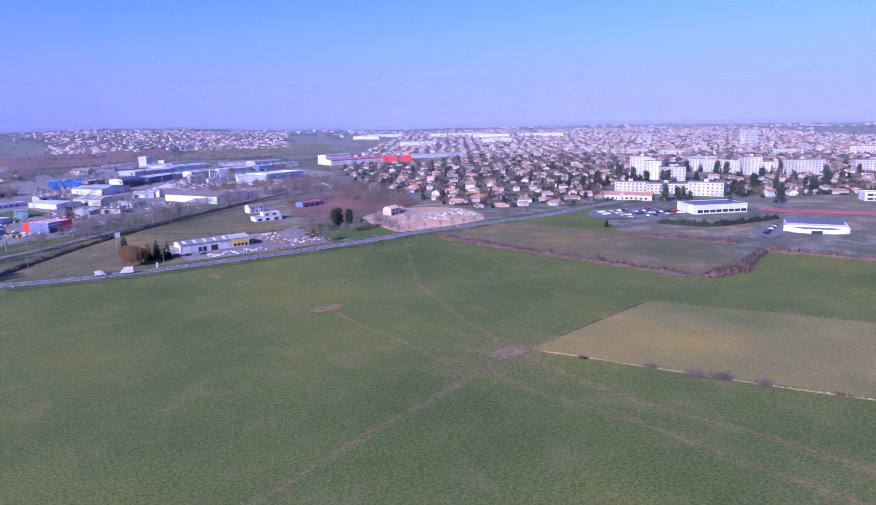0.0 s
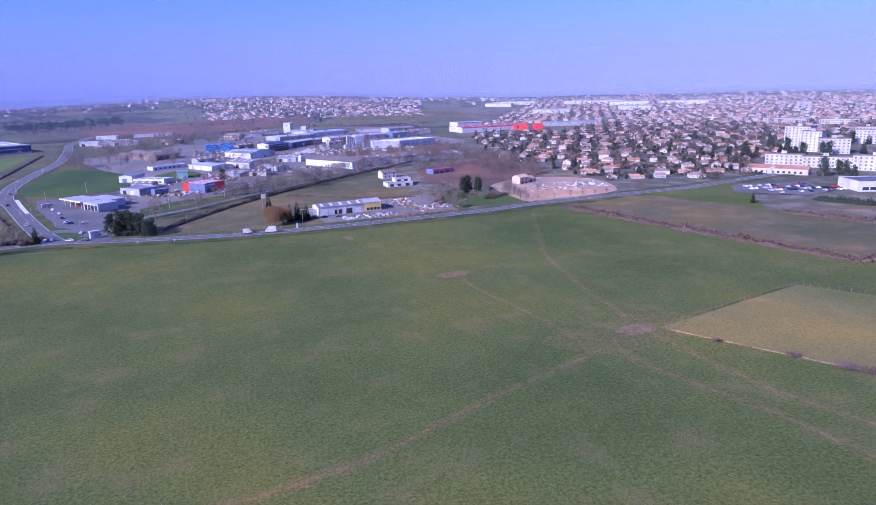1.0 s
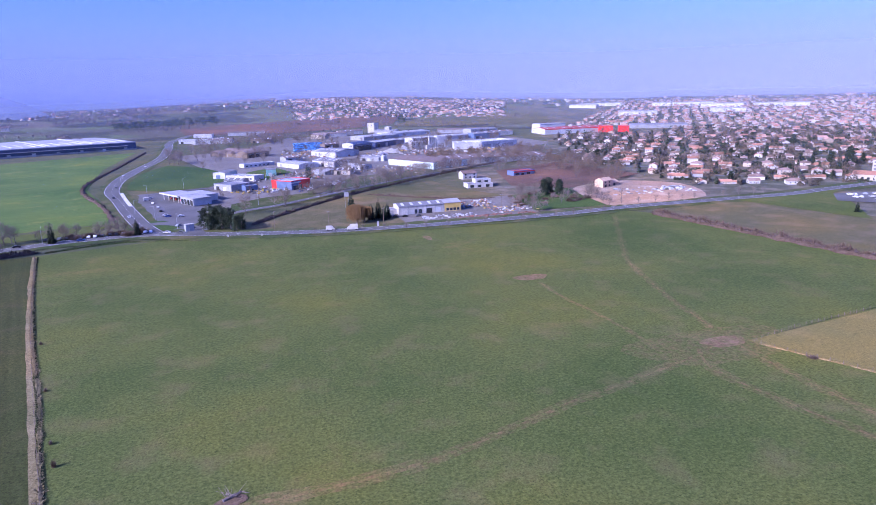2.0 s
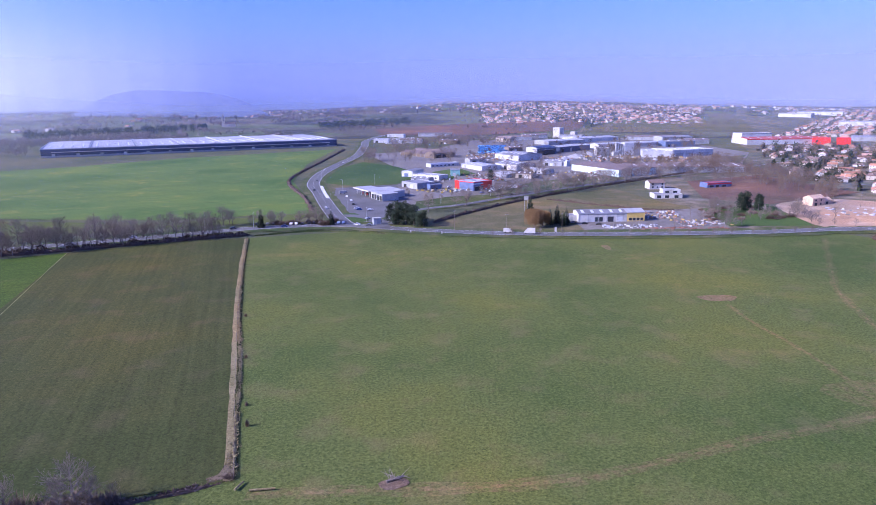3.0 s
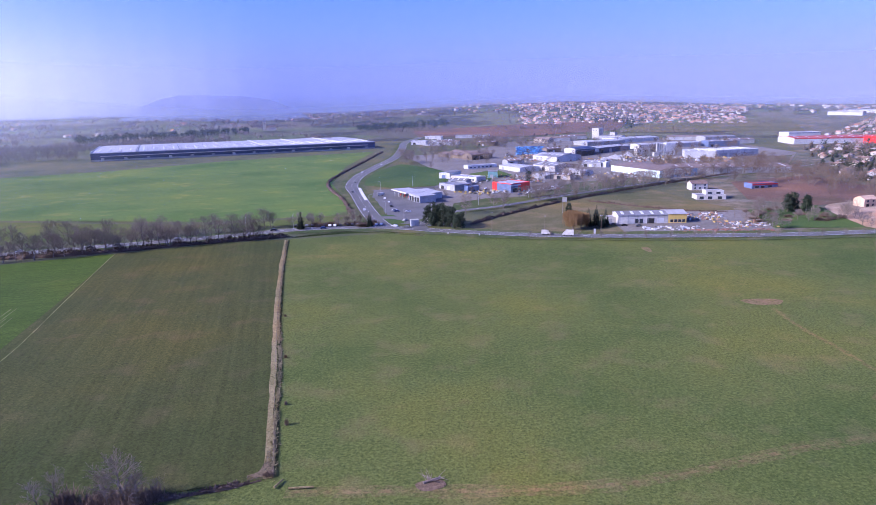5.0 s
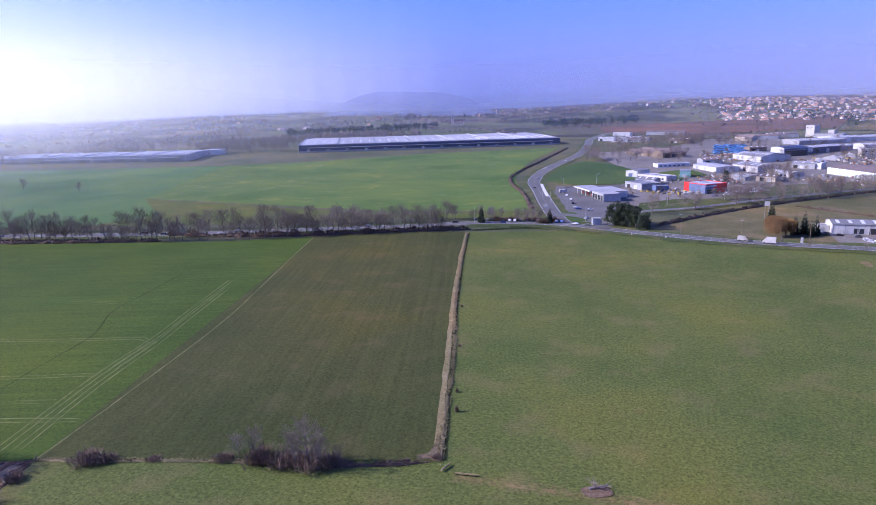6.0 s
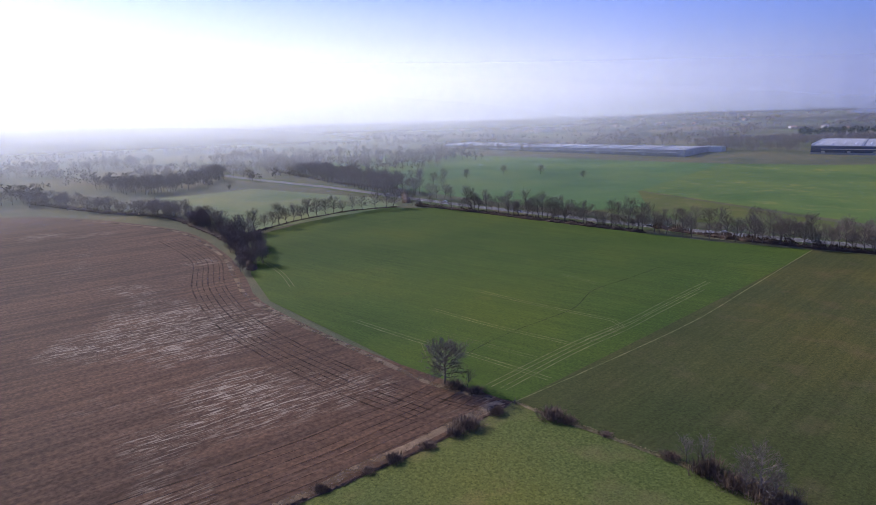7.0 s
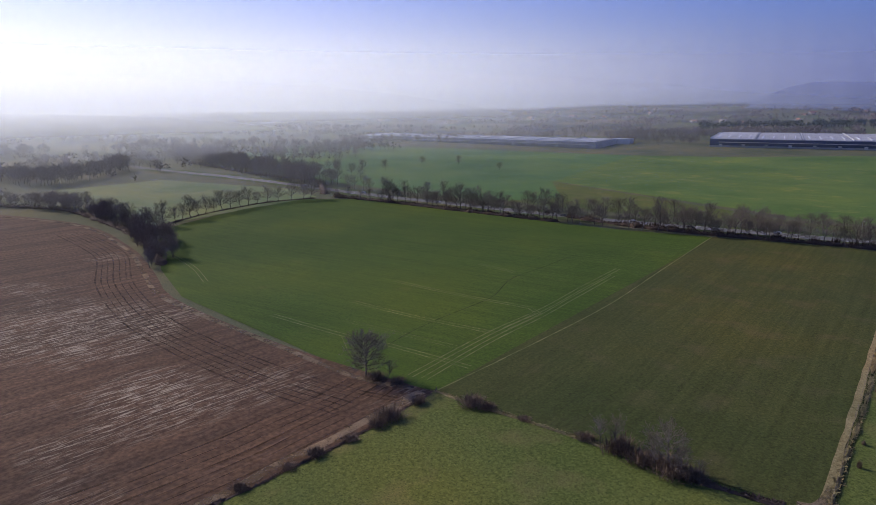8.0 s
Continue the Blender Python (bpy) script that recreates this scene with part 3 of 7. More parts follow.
def with_lines(points, width, z, label, edges=True):
    r = setting("road", ribbon(points, width, z, 6), M_ASPHALT, label, "road")
    if edges:
        for k, s in enumerate((-width / 2 + 0.5, width / 2 - 0.5)):
            part("edge_line", ribbon(points, 0.22, z + 0.06, 6, shift=s), M_LINE, r)
    line = spline(points, 3.0)
    dash = Shape()
    for i in range(0, len(line) - 2, 3):
        d = (line[i + 1] - line[i]).normalized()
        n = Vector((-d.y, d.x, 0)) * 0.12
        up = Vector((0, 0, z + 0.06))
        dash.add([line[i] - n + up, line[i + 1] - n + up, line[i + 1] + n + up, line[i] + n + up], [(0, 1, 2, 3)])
    tagged(part("centre_line", dash, M_LINE, r), kind="stuff")
    return r
for pts, w in ((MAIN_ROAD, 24), (NORTH_ROAD, 22), (SIDE_ROAD, 13)):
    setting("verge", ribbon(pts, w, 0.36, 8, 0.25), M_VERGE, "grass verge along the road", "verge")
with_lines(MAIN_ROAD, 9.0, 0.42, "grey asphalt main road with white lines")
with_lines(NORTH_ROAD, 11.5, 0.47, "wide grey asphalt road curving away")
with_lines(SIDE_ROAD, 6.5, 0.52, "narrow asphalt lane beside a hedge", False)
setting("road", ribbon([(-18, 386), (-24, 410), (-36, 424), (-50, 426)], 9, 0.57, 4), M_ASPHALT, "slip road of the junction", "road")
setting("road", ribbon([(-66, 548), (-45, 556), (-15, 566), (10, 560)], 6, 0.57, 4), M_ASPHALT, "access road to the filling station", "road")
isle = setting("traffic_island", ribbon([(-66, 500), (-74, 536), (-80, 566)], 2.6, 0.62, 5), M_LINE, "pale painted traffic island", "traffic island")

# tracks and worn places
def dirt_path(points, width, k):
    """A path worn into the grass, thin and trampled at its sides; k: its turn among the paths that cross."""
    w = setting("dirt_path", ribbon(points, width, 0.205 + 0.005 * k, 3, 0.9), M_PATH, "worn earth path across the pasture", "path")
    for wide, z in ((3.4, 0.155), (1.8, 0.18)):
        part("worn_side", ribbon(points, width * wide, z + 0.005 * k, 3, 0.7), M_WORN, w)
dirt_path([(144, 154), (128, 145), (108, 138.5), (79, 131), (61, 125), (34, 117), (10, 115), (-34, 115)], 1.15, 0)
dirt_path([(144, 160), (154, 199), (169, 243), (186, 273), (203, 303), (222, 335)], 1.0, 1)
dirt_path([(141, 146), (139, 124), (139, 111), (140, 93), (147, 61), (152, 0)], 1.3, 2)
dirt_path([(128, 147), (122, 134), (125, 111), (129, 92), (130, 70), (133, 45), (140, 0)], 1.3, 3)
dirt_path([(124, 146), (118, 160), (118, 181), (116, 206), (117, 228)], 0.7, 4)
for k, (r1, r2) in enumerate(((26, 15), (19, 11), (13, 8))):       # the grass thins out round the fence corner
    setting("worn_grass", sheet([(134 + r1 * math.cos(a * 0.314) * (1 + 0.2 * math.sin(3 * a * 0.314 + k)), 148 + r2 * math.sin(a * 0.314) * (1 + 0.2 * math.cos(2 * a * 0.314 + k))) for a in range(20)], 0.136 + 0.006 * k), M_WORN, "thin worn grass round the fence corner", "bare earth")
for c, r1, r2, lab in (((117, 236), 7.5, 4.6, "pinkish bare earth patch in the grass"), ((139, 149), 7.5, 4.6, "trampled bare earth at the fence corner"), ((100, 326), 2.0, 6.5, "muddy bare patch near the road")):
    setting("bare_patch", sheet([(c[0] + r1 * math.cos(a * 0.393) * (1 + 0.15 * math.sin(3 * a * 0.393)), c[1] + r2 * math.sin(a * 0.393) * (1 + 0.15 * math.cos(2 * a * 0.393))) for a in range(16)], 0.24), M_PINKEARTH, lab, "bare earth")
setting("farm_track", ribbon([(-124, 95), (-121, 80), (-117, 64), (-115, 50), (-111, 30), (-108, -40)], 2.6, 0.26, 4, 0.3, shift=-3), M_HEADLAND, "earth track along the ploughed field", "track")
setting("farm_track", ribbon([(-130, 94), (-146, 86), (-184, 79), (-258, 67), (-302, 71), (-365, 77), (-452, 66), (-540, 10)], 2.2, 0.26, 5, 0.35), M_HEADLAND, "pale headland along the ploughed field", "track")
# lines drawn along the plough's edges by the turning tractor
EDGE = [(-124, 93), (-136, 85), (-172, 73), (-230, 63), (-290, 65), (-351, 76), (-420, 70)]
NEAR_EDGE = [(-126, 92), (-121, 78), (-118, 62), (-115, 48), (-112, 20), (-109, -30)]
for line, side, marks in ((EDGE, 1, (1.6, 3.4, 6.0, 8.6, 11.0, 13.4, 15.6)), (NEAR_EDGE, -1, (4.0, 7.2, 10.0, 12.6, 15.4, 18.6, 22.0))):
    for k, off in enumerate(marks):
        setting("furrow_line", ribbon(line[1:] if off > 5 and side > 0 else line, 0.35 if k % 3 else 0.6, 0.24, 4, 0.9, shift=side * off), M_FURROW, "furrow drawn along the edge of the ploughed field", "furrow")
setting("farm_track", ribbon([(-565, -97), (-455, -94), (-357, -98), (-240, -114), (-105, -122)], 5, 0.36, 8, 0.3), M_DRY, "pale farm track between ploughed fields", "track")
def wheel_marks(points, width=0.5, gap=1.9):
    w = setting("wheel_track", ribbon(points, width, 0.21, 5, 0.5, shift=gap / 2), M_WHEEL, "pale tractor wheel track in the crop", "track")
    part("rut", ribbon(points, width, 0.21, 5, 0.5, shift=-gap / 2), M_WHEEL, w)
wheel_marks([(-137, 98), (-148, 139), (-154, 171), (-163, 204), (-172, 240)], 0.3)
wheel_marks([(-133, 100), (-143, 135), (-149, 164), (-155, 186), (-166, 228)], 0.3)
wheel_marks([(-212, 91), (-175, 101), (-160, 107), (-131, 115)], 0.36)
wheel_marks([(-207, 122), (-179, 129), (-147, 140)], 0.24)
wheel_marks([(-220, 151), (-198, 156), (-174, 163), (-158, 168), (-152, 166), (-150, 158), (-148, 146)], 0.28)
wheel_marks([(-219, 198), (-198, 200)], 0.2)
wheel_marks([(-190, 108), (-168, 115), (-146, 122)], 0.14)
wheel_marks([(-330, 92), (-300, 92), (-272, 88)], 0.3)
wheel_marks([(-176, 100), (-160, 94), (-146, 92)], 0.2)
setting("drain_line", ribbon([(-150, 94), (-161, 108), (-169, 131), (-174, 155), (-178, 169), (-191, 191), (-196, 217), (-202, 245)], 0.28, 0.22, 4, 0.9), M_DRAIN_AND_SHADE, "dark drain line through the crop", "track")
setting("field_edge", ribbon([(-125, 98), (-130, 130), (-141, 190), (-156, 245), (-171, 301), (-179, 333)], 0.36, 0.25, 5, 0.9), M_WHEEL, "pale grass balk between two fields", "field edge")

# far distance all round the plain: painted haze ring, haze veils, a hill
def haze_ring():
    n, tops = 240, (-2, 540)
    s = Shape()
    for i in range(n):
        a = 2 * math.pi * i / n
        s.v += [(-math.sin(a) * 2500, math.cos(a) * 2500, z) for z in tops]
    k = len(tops)
    for i in range(n):
        j = (i + 1) % n
        s.f += [(k * i + q, k * j + q, k * j + q + 1, k * i + q + 1) for q in range(k - 1)]
    m = bpy.data.materials.new("hazy_distance")
    m.use_nodes = True
    nt, ln = m.node_tree.nodes, m.node_tree.links
    nt.remove(nt["Principled BSDF"])
    pos = nt.new("ShaderNodeNewGeometry").outputs["Position"]
    sep = nt.new("ShaderNodeSeparateXYZ")
    ln.new(pos, sep.inputs[0])
    def ranged(sock, lo, hi):
        r = nt.new("ShaderNodeMapRange")
        r.inputs[1].default_value, r.inputs[2].default_value = lo, hi
        ln.new(sock, r.inputs[0])
        return r.outputs[0]
    unit = nt.new("ShaderNodeVectorMath")
    unit.operation = "NORMALIZE"
    ln.new(pos, unit.inputs[0])
    dot = nt.new("ShaderNodeVectorMath")
    dot.operation = "DOT_PRODUCT"
    ln.new(unit.outputs[0], dot.inputs[0])
    dot.inputs[1].default_value = Vector((sun_dir.x, sun_dir.y, 0)).normalized()
    # glare is painted into the ring's emission, brighter towards the sun
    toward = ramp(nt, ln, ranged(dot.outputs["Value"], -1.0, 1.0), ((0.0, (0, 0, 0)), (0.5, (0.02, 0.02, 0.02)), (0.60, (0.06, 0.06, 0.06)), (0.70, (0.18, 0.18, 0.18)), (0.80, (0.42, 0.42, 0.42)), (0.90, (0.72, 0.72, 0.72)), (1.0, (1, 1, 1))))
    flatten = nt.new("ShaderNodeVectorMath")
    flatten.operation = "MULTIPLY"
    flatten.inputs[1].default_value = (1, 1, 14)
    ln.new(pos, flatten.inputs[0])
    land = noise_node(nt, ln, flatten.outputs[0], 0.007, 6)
    # haze colours put into the emission, from land tones up to sky
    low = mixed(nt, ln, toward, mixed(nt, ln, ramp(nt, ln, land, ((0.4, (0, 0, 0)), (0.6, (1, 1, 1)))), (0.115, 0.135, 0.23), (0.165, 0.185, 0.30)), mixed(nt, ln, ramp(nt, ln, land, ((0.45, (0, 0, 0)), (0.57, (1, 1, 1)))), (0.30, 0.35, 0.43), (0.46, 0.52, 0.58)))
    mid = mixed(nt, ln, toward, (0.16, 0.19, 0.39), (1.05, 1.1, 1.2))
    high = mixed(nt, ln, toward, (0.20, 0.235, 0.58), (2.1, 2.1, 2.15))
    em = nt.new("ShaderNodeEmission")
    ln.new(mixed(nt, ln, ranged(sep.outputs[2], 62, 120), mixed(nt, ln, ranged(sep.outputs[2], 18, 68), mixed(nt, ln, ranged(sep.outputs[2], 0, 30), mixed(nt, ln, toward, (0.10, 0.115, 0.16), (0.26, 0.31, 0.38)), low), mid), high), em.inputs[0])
    tr = nt.new("ShaderNodeBsdfTransparent")
    mx = nt.new("ShaderNodeMixShader")
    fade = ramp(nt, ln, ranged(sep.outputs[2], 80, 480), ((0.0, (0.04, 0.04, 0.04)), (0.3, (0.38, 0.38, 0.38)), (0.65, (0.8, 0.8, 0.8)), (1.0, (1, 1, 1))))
    thin = ramp(nt, ln, ranged(sep.outputs[2], 0, 26), ((0.0, (1, 1, 1)), (0.45, (0.35, 0.35, 0.35)), (1.0, (0, 0, 0))))    # the painted haze fades out towards the ring's foot
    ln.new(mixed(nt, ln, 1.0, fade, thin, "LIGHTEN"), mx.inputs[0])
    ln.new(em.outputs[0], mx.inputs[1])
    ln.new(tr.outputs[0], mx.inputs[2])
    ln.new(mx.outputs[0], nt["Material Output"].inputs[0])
    return setting("backdrop", s, m, "glowing backdrop with painted lavender haze above the plain", "backdrop")
haze_ring()
def mist(R, thick, thick_sunward):
    """A see-through ring added to imitate haze over the plain, lit by sun and sky like everything else."""
    n, steps, s, above = 144, (0.0, 1.0), Shape(), []
    for i in range(n):
        a = 2 * math.pi * i / n
        x, y = -math.sin(a) * R, math.cos(a) * R
        low = lie(x, y)
        s.v += [(x, y, low + (470 - low) * t) for t in steps]
        above += steps
    k = len(steps)
    for i in range(n):
        j = (i + 1) % n
        s.f += [(k * i + q, k * j + q, k * j + q + 1, k * i + q + 1) for q in range(k - 1)]
    m = bpy.data.materials.new("thin_mist")
    m.use_nodes = True
    nt, ln = m.node_tree.nodes, m.node_tree.links
    nt.remove(nt["Principled BSDF"])
    pos = nt.new("ShaderNodeNewGeometry").outputs["Position"]
    height = nt.new("ShaderNodeAttribute")
    height.attribute_name = "above_ground"
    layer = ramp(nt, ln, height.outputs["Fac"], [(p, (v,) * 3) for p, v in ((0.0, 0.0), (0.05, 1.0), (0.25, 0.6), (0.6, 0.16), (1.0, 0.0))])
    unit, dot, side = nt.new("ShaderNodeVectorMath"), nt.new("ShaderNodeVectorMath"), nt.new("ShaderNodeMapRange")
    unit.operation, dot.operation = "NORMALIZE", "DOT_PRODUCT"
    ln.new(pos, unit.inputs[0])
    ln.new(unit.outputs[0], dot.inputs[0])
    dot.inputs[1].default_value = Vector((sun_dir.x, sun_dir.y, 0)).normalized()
    side.inputs[1].default_value, side.inputs[2].default_value = 0.05, 1.0       # the veil is thickened on the sun's side to imitate glare
    side.inputs[3].default_value, side.inputs[4].default_value = thick, thick_sunward
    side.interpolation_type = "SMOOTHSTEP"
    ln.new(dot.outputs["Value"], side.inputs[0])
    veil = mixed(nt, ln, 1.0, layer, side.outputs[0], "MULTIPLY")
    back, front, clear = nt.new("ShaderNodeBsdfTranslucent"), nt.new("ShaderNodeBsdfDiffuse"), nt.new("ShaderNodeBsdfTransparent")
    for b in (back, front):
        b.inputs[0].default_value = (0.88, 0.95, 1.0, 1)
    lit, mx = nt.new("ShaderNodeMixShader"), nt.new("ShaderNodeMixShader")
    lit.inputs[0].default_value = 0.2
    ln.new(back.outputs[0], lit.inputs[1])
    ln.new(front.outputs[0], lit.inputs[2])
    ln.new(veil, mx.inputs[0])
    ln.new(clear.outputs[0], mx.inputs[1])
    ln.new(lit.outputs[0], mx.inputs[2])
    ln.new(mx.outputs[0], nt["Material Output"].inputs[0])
    ob = setting("backdrop", s, m, "see-through veil imitating pale haze over the plain", "mist")
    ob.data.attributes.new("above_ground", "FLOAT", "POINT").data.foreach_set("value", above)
for R, thick, thick_sunward in ((480, 0.025, 0.08), (740, 0.04, 0.23), (1000, 0.06, 0.30), (1400, 0.13, 0.42), (1900, 0.28, 0.6), (2400, 0.6, 0.9)):
    mist(R, thick, thick_sunward)
def far_ridge(az0, az1, top, R=2420.0):
    """A long hill on the horizon, with haze painted into its glowing colour."""
    s, n = Shape(), 60
    for i in range(n + 1):
        t = i / n
        a = radians(az0 + (az1 - az0) * t)
        h = 25 * math.sin(math.pi * t) ** 0.4 + top * math.sin(math.pi * t) ** 1.3 * (0.86 + 0.14 * math.sin(9 * t)) + 3 * noise.noise(Vector((t * 14, top, 0)))
        s.v += [(-math.sin(a) * R, math.cos(a) * R, z) for z in (0, h)]
    s.f = [(2 * i, 2 * i + 2, 2 * i + 3, 2 * i + 1) for i in range(n)]
    m = bpy.data.materials.new("hazy_hill")
    m.use_nodes = True
    nt, ln = m.node_tree.nodes, m.node_tree.links
    nt.remove(nt["Principled BSDF"])
    pos = nt.new("ShaderNodeNewGeometry").outputs["Position"]
    em = nt.new("ShaderNodeEmission")
    sep = nt.new("ShaderNodeSeparateXYZ")
    ln.new(pos, sep.inputs[0])
    rise = nt.new("ShaderNodeMapRange")
    rise.inputs[2].default_value = 130
    ln.new(sep.outputs[2], rise.inputs[0])
    # haze tint put into the emission, lighter and bluer towards the top
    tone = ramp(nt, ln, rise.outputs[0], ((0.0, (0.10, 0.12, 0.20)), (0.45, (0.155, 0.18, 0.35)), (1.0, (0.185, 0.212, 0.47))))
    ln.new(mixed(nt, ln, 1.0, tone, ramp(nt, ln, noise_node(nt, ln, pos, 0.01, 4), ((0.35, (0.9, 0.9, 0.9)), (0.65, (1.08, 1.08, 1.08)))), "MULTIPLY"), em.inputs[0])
    veil, mx = nt.new("ShaderNodeBsdfTransparent"), nt.new("ShaderNodeMixShader")
    mx.inputs[0].default_value = 0.2
    ln.new(em.outputs[0], mx.inputs[1])
    ln.new(veil.outputs[0], mx.inputs[2])
    ln.new(mx.outputs[0], nt["Material Output"].inputs[0])
    setting("backdrop", s, m, "long wooded hill with haze painted into its glow", "backdrop")
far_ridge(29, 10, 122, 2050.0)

# ---- plants
rng = random.Random(7)
protos = {}
def place(key, maker, m):
    """The first of a kind is made, the rest are copies of it."""
    if key not in protos:
        protos[key] = maker()
        protos[key].matrix_basis = m
        return protos[key]
    s = protos[key].scale
    return copy_thing(protos[key], m @ Matrix.Diagonal((1 / s.x, 1 / s.y, 1 / s.z, 1)))


def at(x, y, rz=0.0, s=1.0, z=0.0, sz=None):
    return pose(x, y, z, 0, 0, rz) @ Matrix.Diagonal((s, s, sz or s, 1))


def bare_tree(seed, h=12.0, spread=1.0, label="bare winter tree with fine branching twigs", twigs=M_TWIG, trunk_part=0.28, density=1.0, raw=False, twig=1.0):
    r = random.Random(seed)
    root = None if raw else thing("bare_tree", Matrix(), label, "tree", "bare trees")
    wood, fine = Shape(), Shape()
    def blade(p, q, w):
        side = (q - p).cross(Vector((r.gauss(0, 1), r.gauss(0, 1), r.gauss(0, 1)))).normalized() * w
        fine.add([p - side, p + side, q + side * 0.4, q - side * 0.4], [(0, 1, 2, 3)])
    def grow(p, d, length, rad, level):
        bend = (d + Vector((r.uniform(-.22, .22), r.uniform(-.22, .22), r.uniform(0, .18)))).normalized()
        mid = p + d * length * 0.5
        end = mid + bend * length * 0.5
        if raw and level > 1:
            blade(p, end, 0.11 if level == 2 else 0.085)
        elif level < 3:
            into, n = (wood, 4) if level < 2 else (fine, 3)
            into.tube(p, mid, rad, rad * 0.75, n)
            into.tube(mid, end, rad * 0.75, rad * 0.4, n)
        else:
            blade(p, mid, 0.05 * twig)
            blade(mid, end, 0.036 * twig)
        if level >= 4:
            return
        count = (0, 5, 4, 3)[level] if density >= 1 else (0, 4, 3, 2)[level]
        for i in range(count):
            t = 0.22 + 0.78 * (i + r.random()) / count
            base = p + (mid - p) * t * 2 if t < 0.5 else mid + (end - mid) * (t * 2 - 1)
            side = Matrix.Rotation(2.4 * i + r.uniform(-0.5, 0.5), 3, bend) @ bend.orthogonal().normalized()
            nd = (bend + side * r.uniform(0.55, 1.1) + Vector((0, 0, 0.12))).normalized()
            grow(base, nd, length * r.uniform(0.42, 0.62), max(rad * 0.5, 0.04), level + 1)
    # a leader through the crown, with limbs that shorten towards the top
    pts = [Vector((0, 0, -0.1))]
    for i in range(6):
        pts.append(pts[-1] + Vector((r.gauss(0, 0.018 * h), r.gauss(0, 0.018 * h), h * 0.15)))
    for i in range(6):
        wood.tube(pts[i], pts[i + 1], h * 0.025 * (1 - i / 7), h * 0.025 * (1 - (i + 1) / 7), 6)
    limbs = 30 if density > 1 else 17 if density == 1 else 13
    for i in range(limbs):
        t = trunk_part + (0.98 - trunk_part) * (i + r.random() * 0.6) / limbs
        q = t * 6
        base = pts[min(5, int(q))].lerp(pts[min(6, int(q) + 1)], q % 1)
        az = 2.4 * i + r.uniform(-0.4, 0.4)
        up = 0.35 + 1.1 * (t - trunk_part)
        d = Vector((math.cos(az) * spread, math.sin(az) * spread, up)).normalized()
        k0 = (t - trunk_part) / (1 - trunk_part)
        grow(base, d, h * (0.20 + 0.24 * math.sin(math.pi * min(1, 0.25 + 0.75 * k0))) * r.uniform(0.8, 1.15), h * 0.011 * (1.2 - 0.6 * k0), 1)
    k = h / max(v[2] for v in fine.v)
    wood.v, fine.v = ([(x * k, y * k, z * k) for x, y, z in q.v] for q in (wood, fine))
    if raw:
        return wood, fine
    part("trunk", wood, M_BARK, root)
    part("crown", fine, twigs, root, "fine leafless twigs")
    return root


def leaves(s, centre, radii, n, size, r, hollow=0.55, droop=0.0):
    """Small leaf-like blades filling an uneven rounded mass."""
    c = Vector(centre)
    for _ in range(n):
        d = Vector((r.gauss(0, 1), r.gauss(0, 1), r.gauss(0, 1))).normalized()
        k = r.uniform(hollow, 1.0) * (1 + 0.28 * noise.noise(d * 2.3 + c))
        p = c + Vector((d.x * radii[0] * k, d.y * radii[1] * k, d.z * radii[2] * k))
        if p.z < 0:
            continue
        u = Vector((r.gauss(0, 1), r.gauss(0, 1), r.gauss(0, 1) - droop)).normalized() * size * r.uniform(0.6, 1.3)
        w = u.cross(d + Vector((0.1, 0.2, 0.3))).normalized() * size * r.uniform(0.35, 0.7)
        s.add([p - u, p + w, p + u, p - w], [(0, 1, 2, 3)])


def fir(seed, h=11.0, label="dark green conical fir tree"):
    r = random.Random(seed)
    root = thing("fir_tree", Matrix(), label, "tree", "fir trees")
    part("trunk", Shape().tube((0, 0, -0.1), (0, 0, h * 0.97), h * 0.022, 0.03, 6), M_BARK, root)
    s = Shape()
    levels = 17
    for i in range(levels):
        t = i / levels
        z, reach = h * (0.08 + 0.9 * t), h * 0.24 * (1 - t) ** 0.85 + 0.15
        for k in range(11):
            a = 2 * math.pi * (k + r.random() * 0.8) / 11 + i
            q = reach * r.uniform(0.7, 1.15)
            d = Vector((math.cos(a), math.sin(a), 0))
            n = Vector((-d.y, d.x, 0))
            tip, mid = d * q + Vector((0, 0, z - q * 0.32)), d * q * 0.55 + Vector((0, 0, z - q * 0.08))
            w = q * 0.24
            s.add([Vector((0, 0, z)), mid - n * w, tip, mid + n * w, mid + Vector((0, 0, -w * 0.9))], [(0, 1, 2, 3), (0, 1, 4), (1, 2, 4), (2, 3, 4), (3, 0, 4)])
    part("crown", s, M_FIR, root, "drooping dark needle branches")
    return root


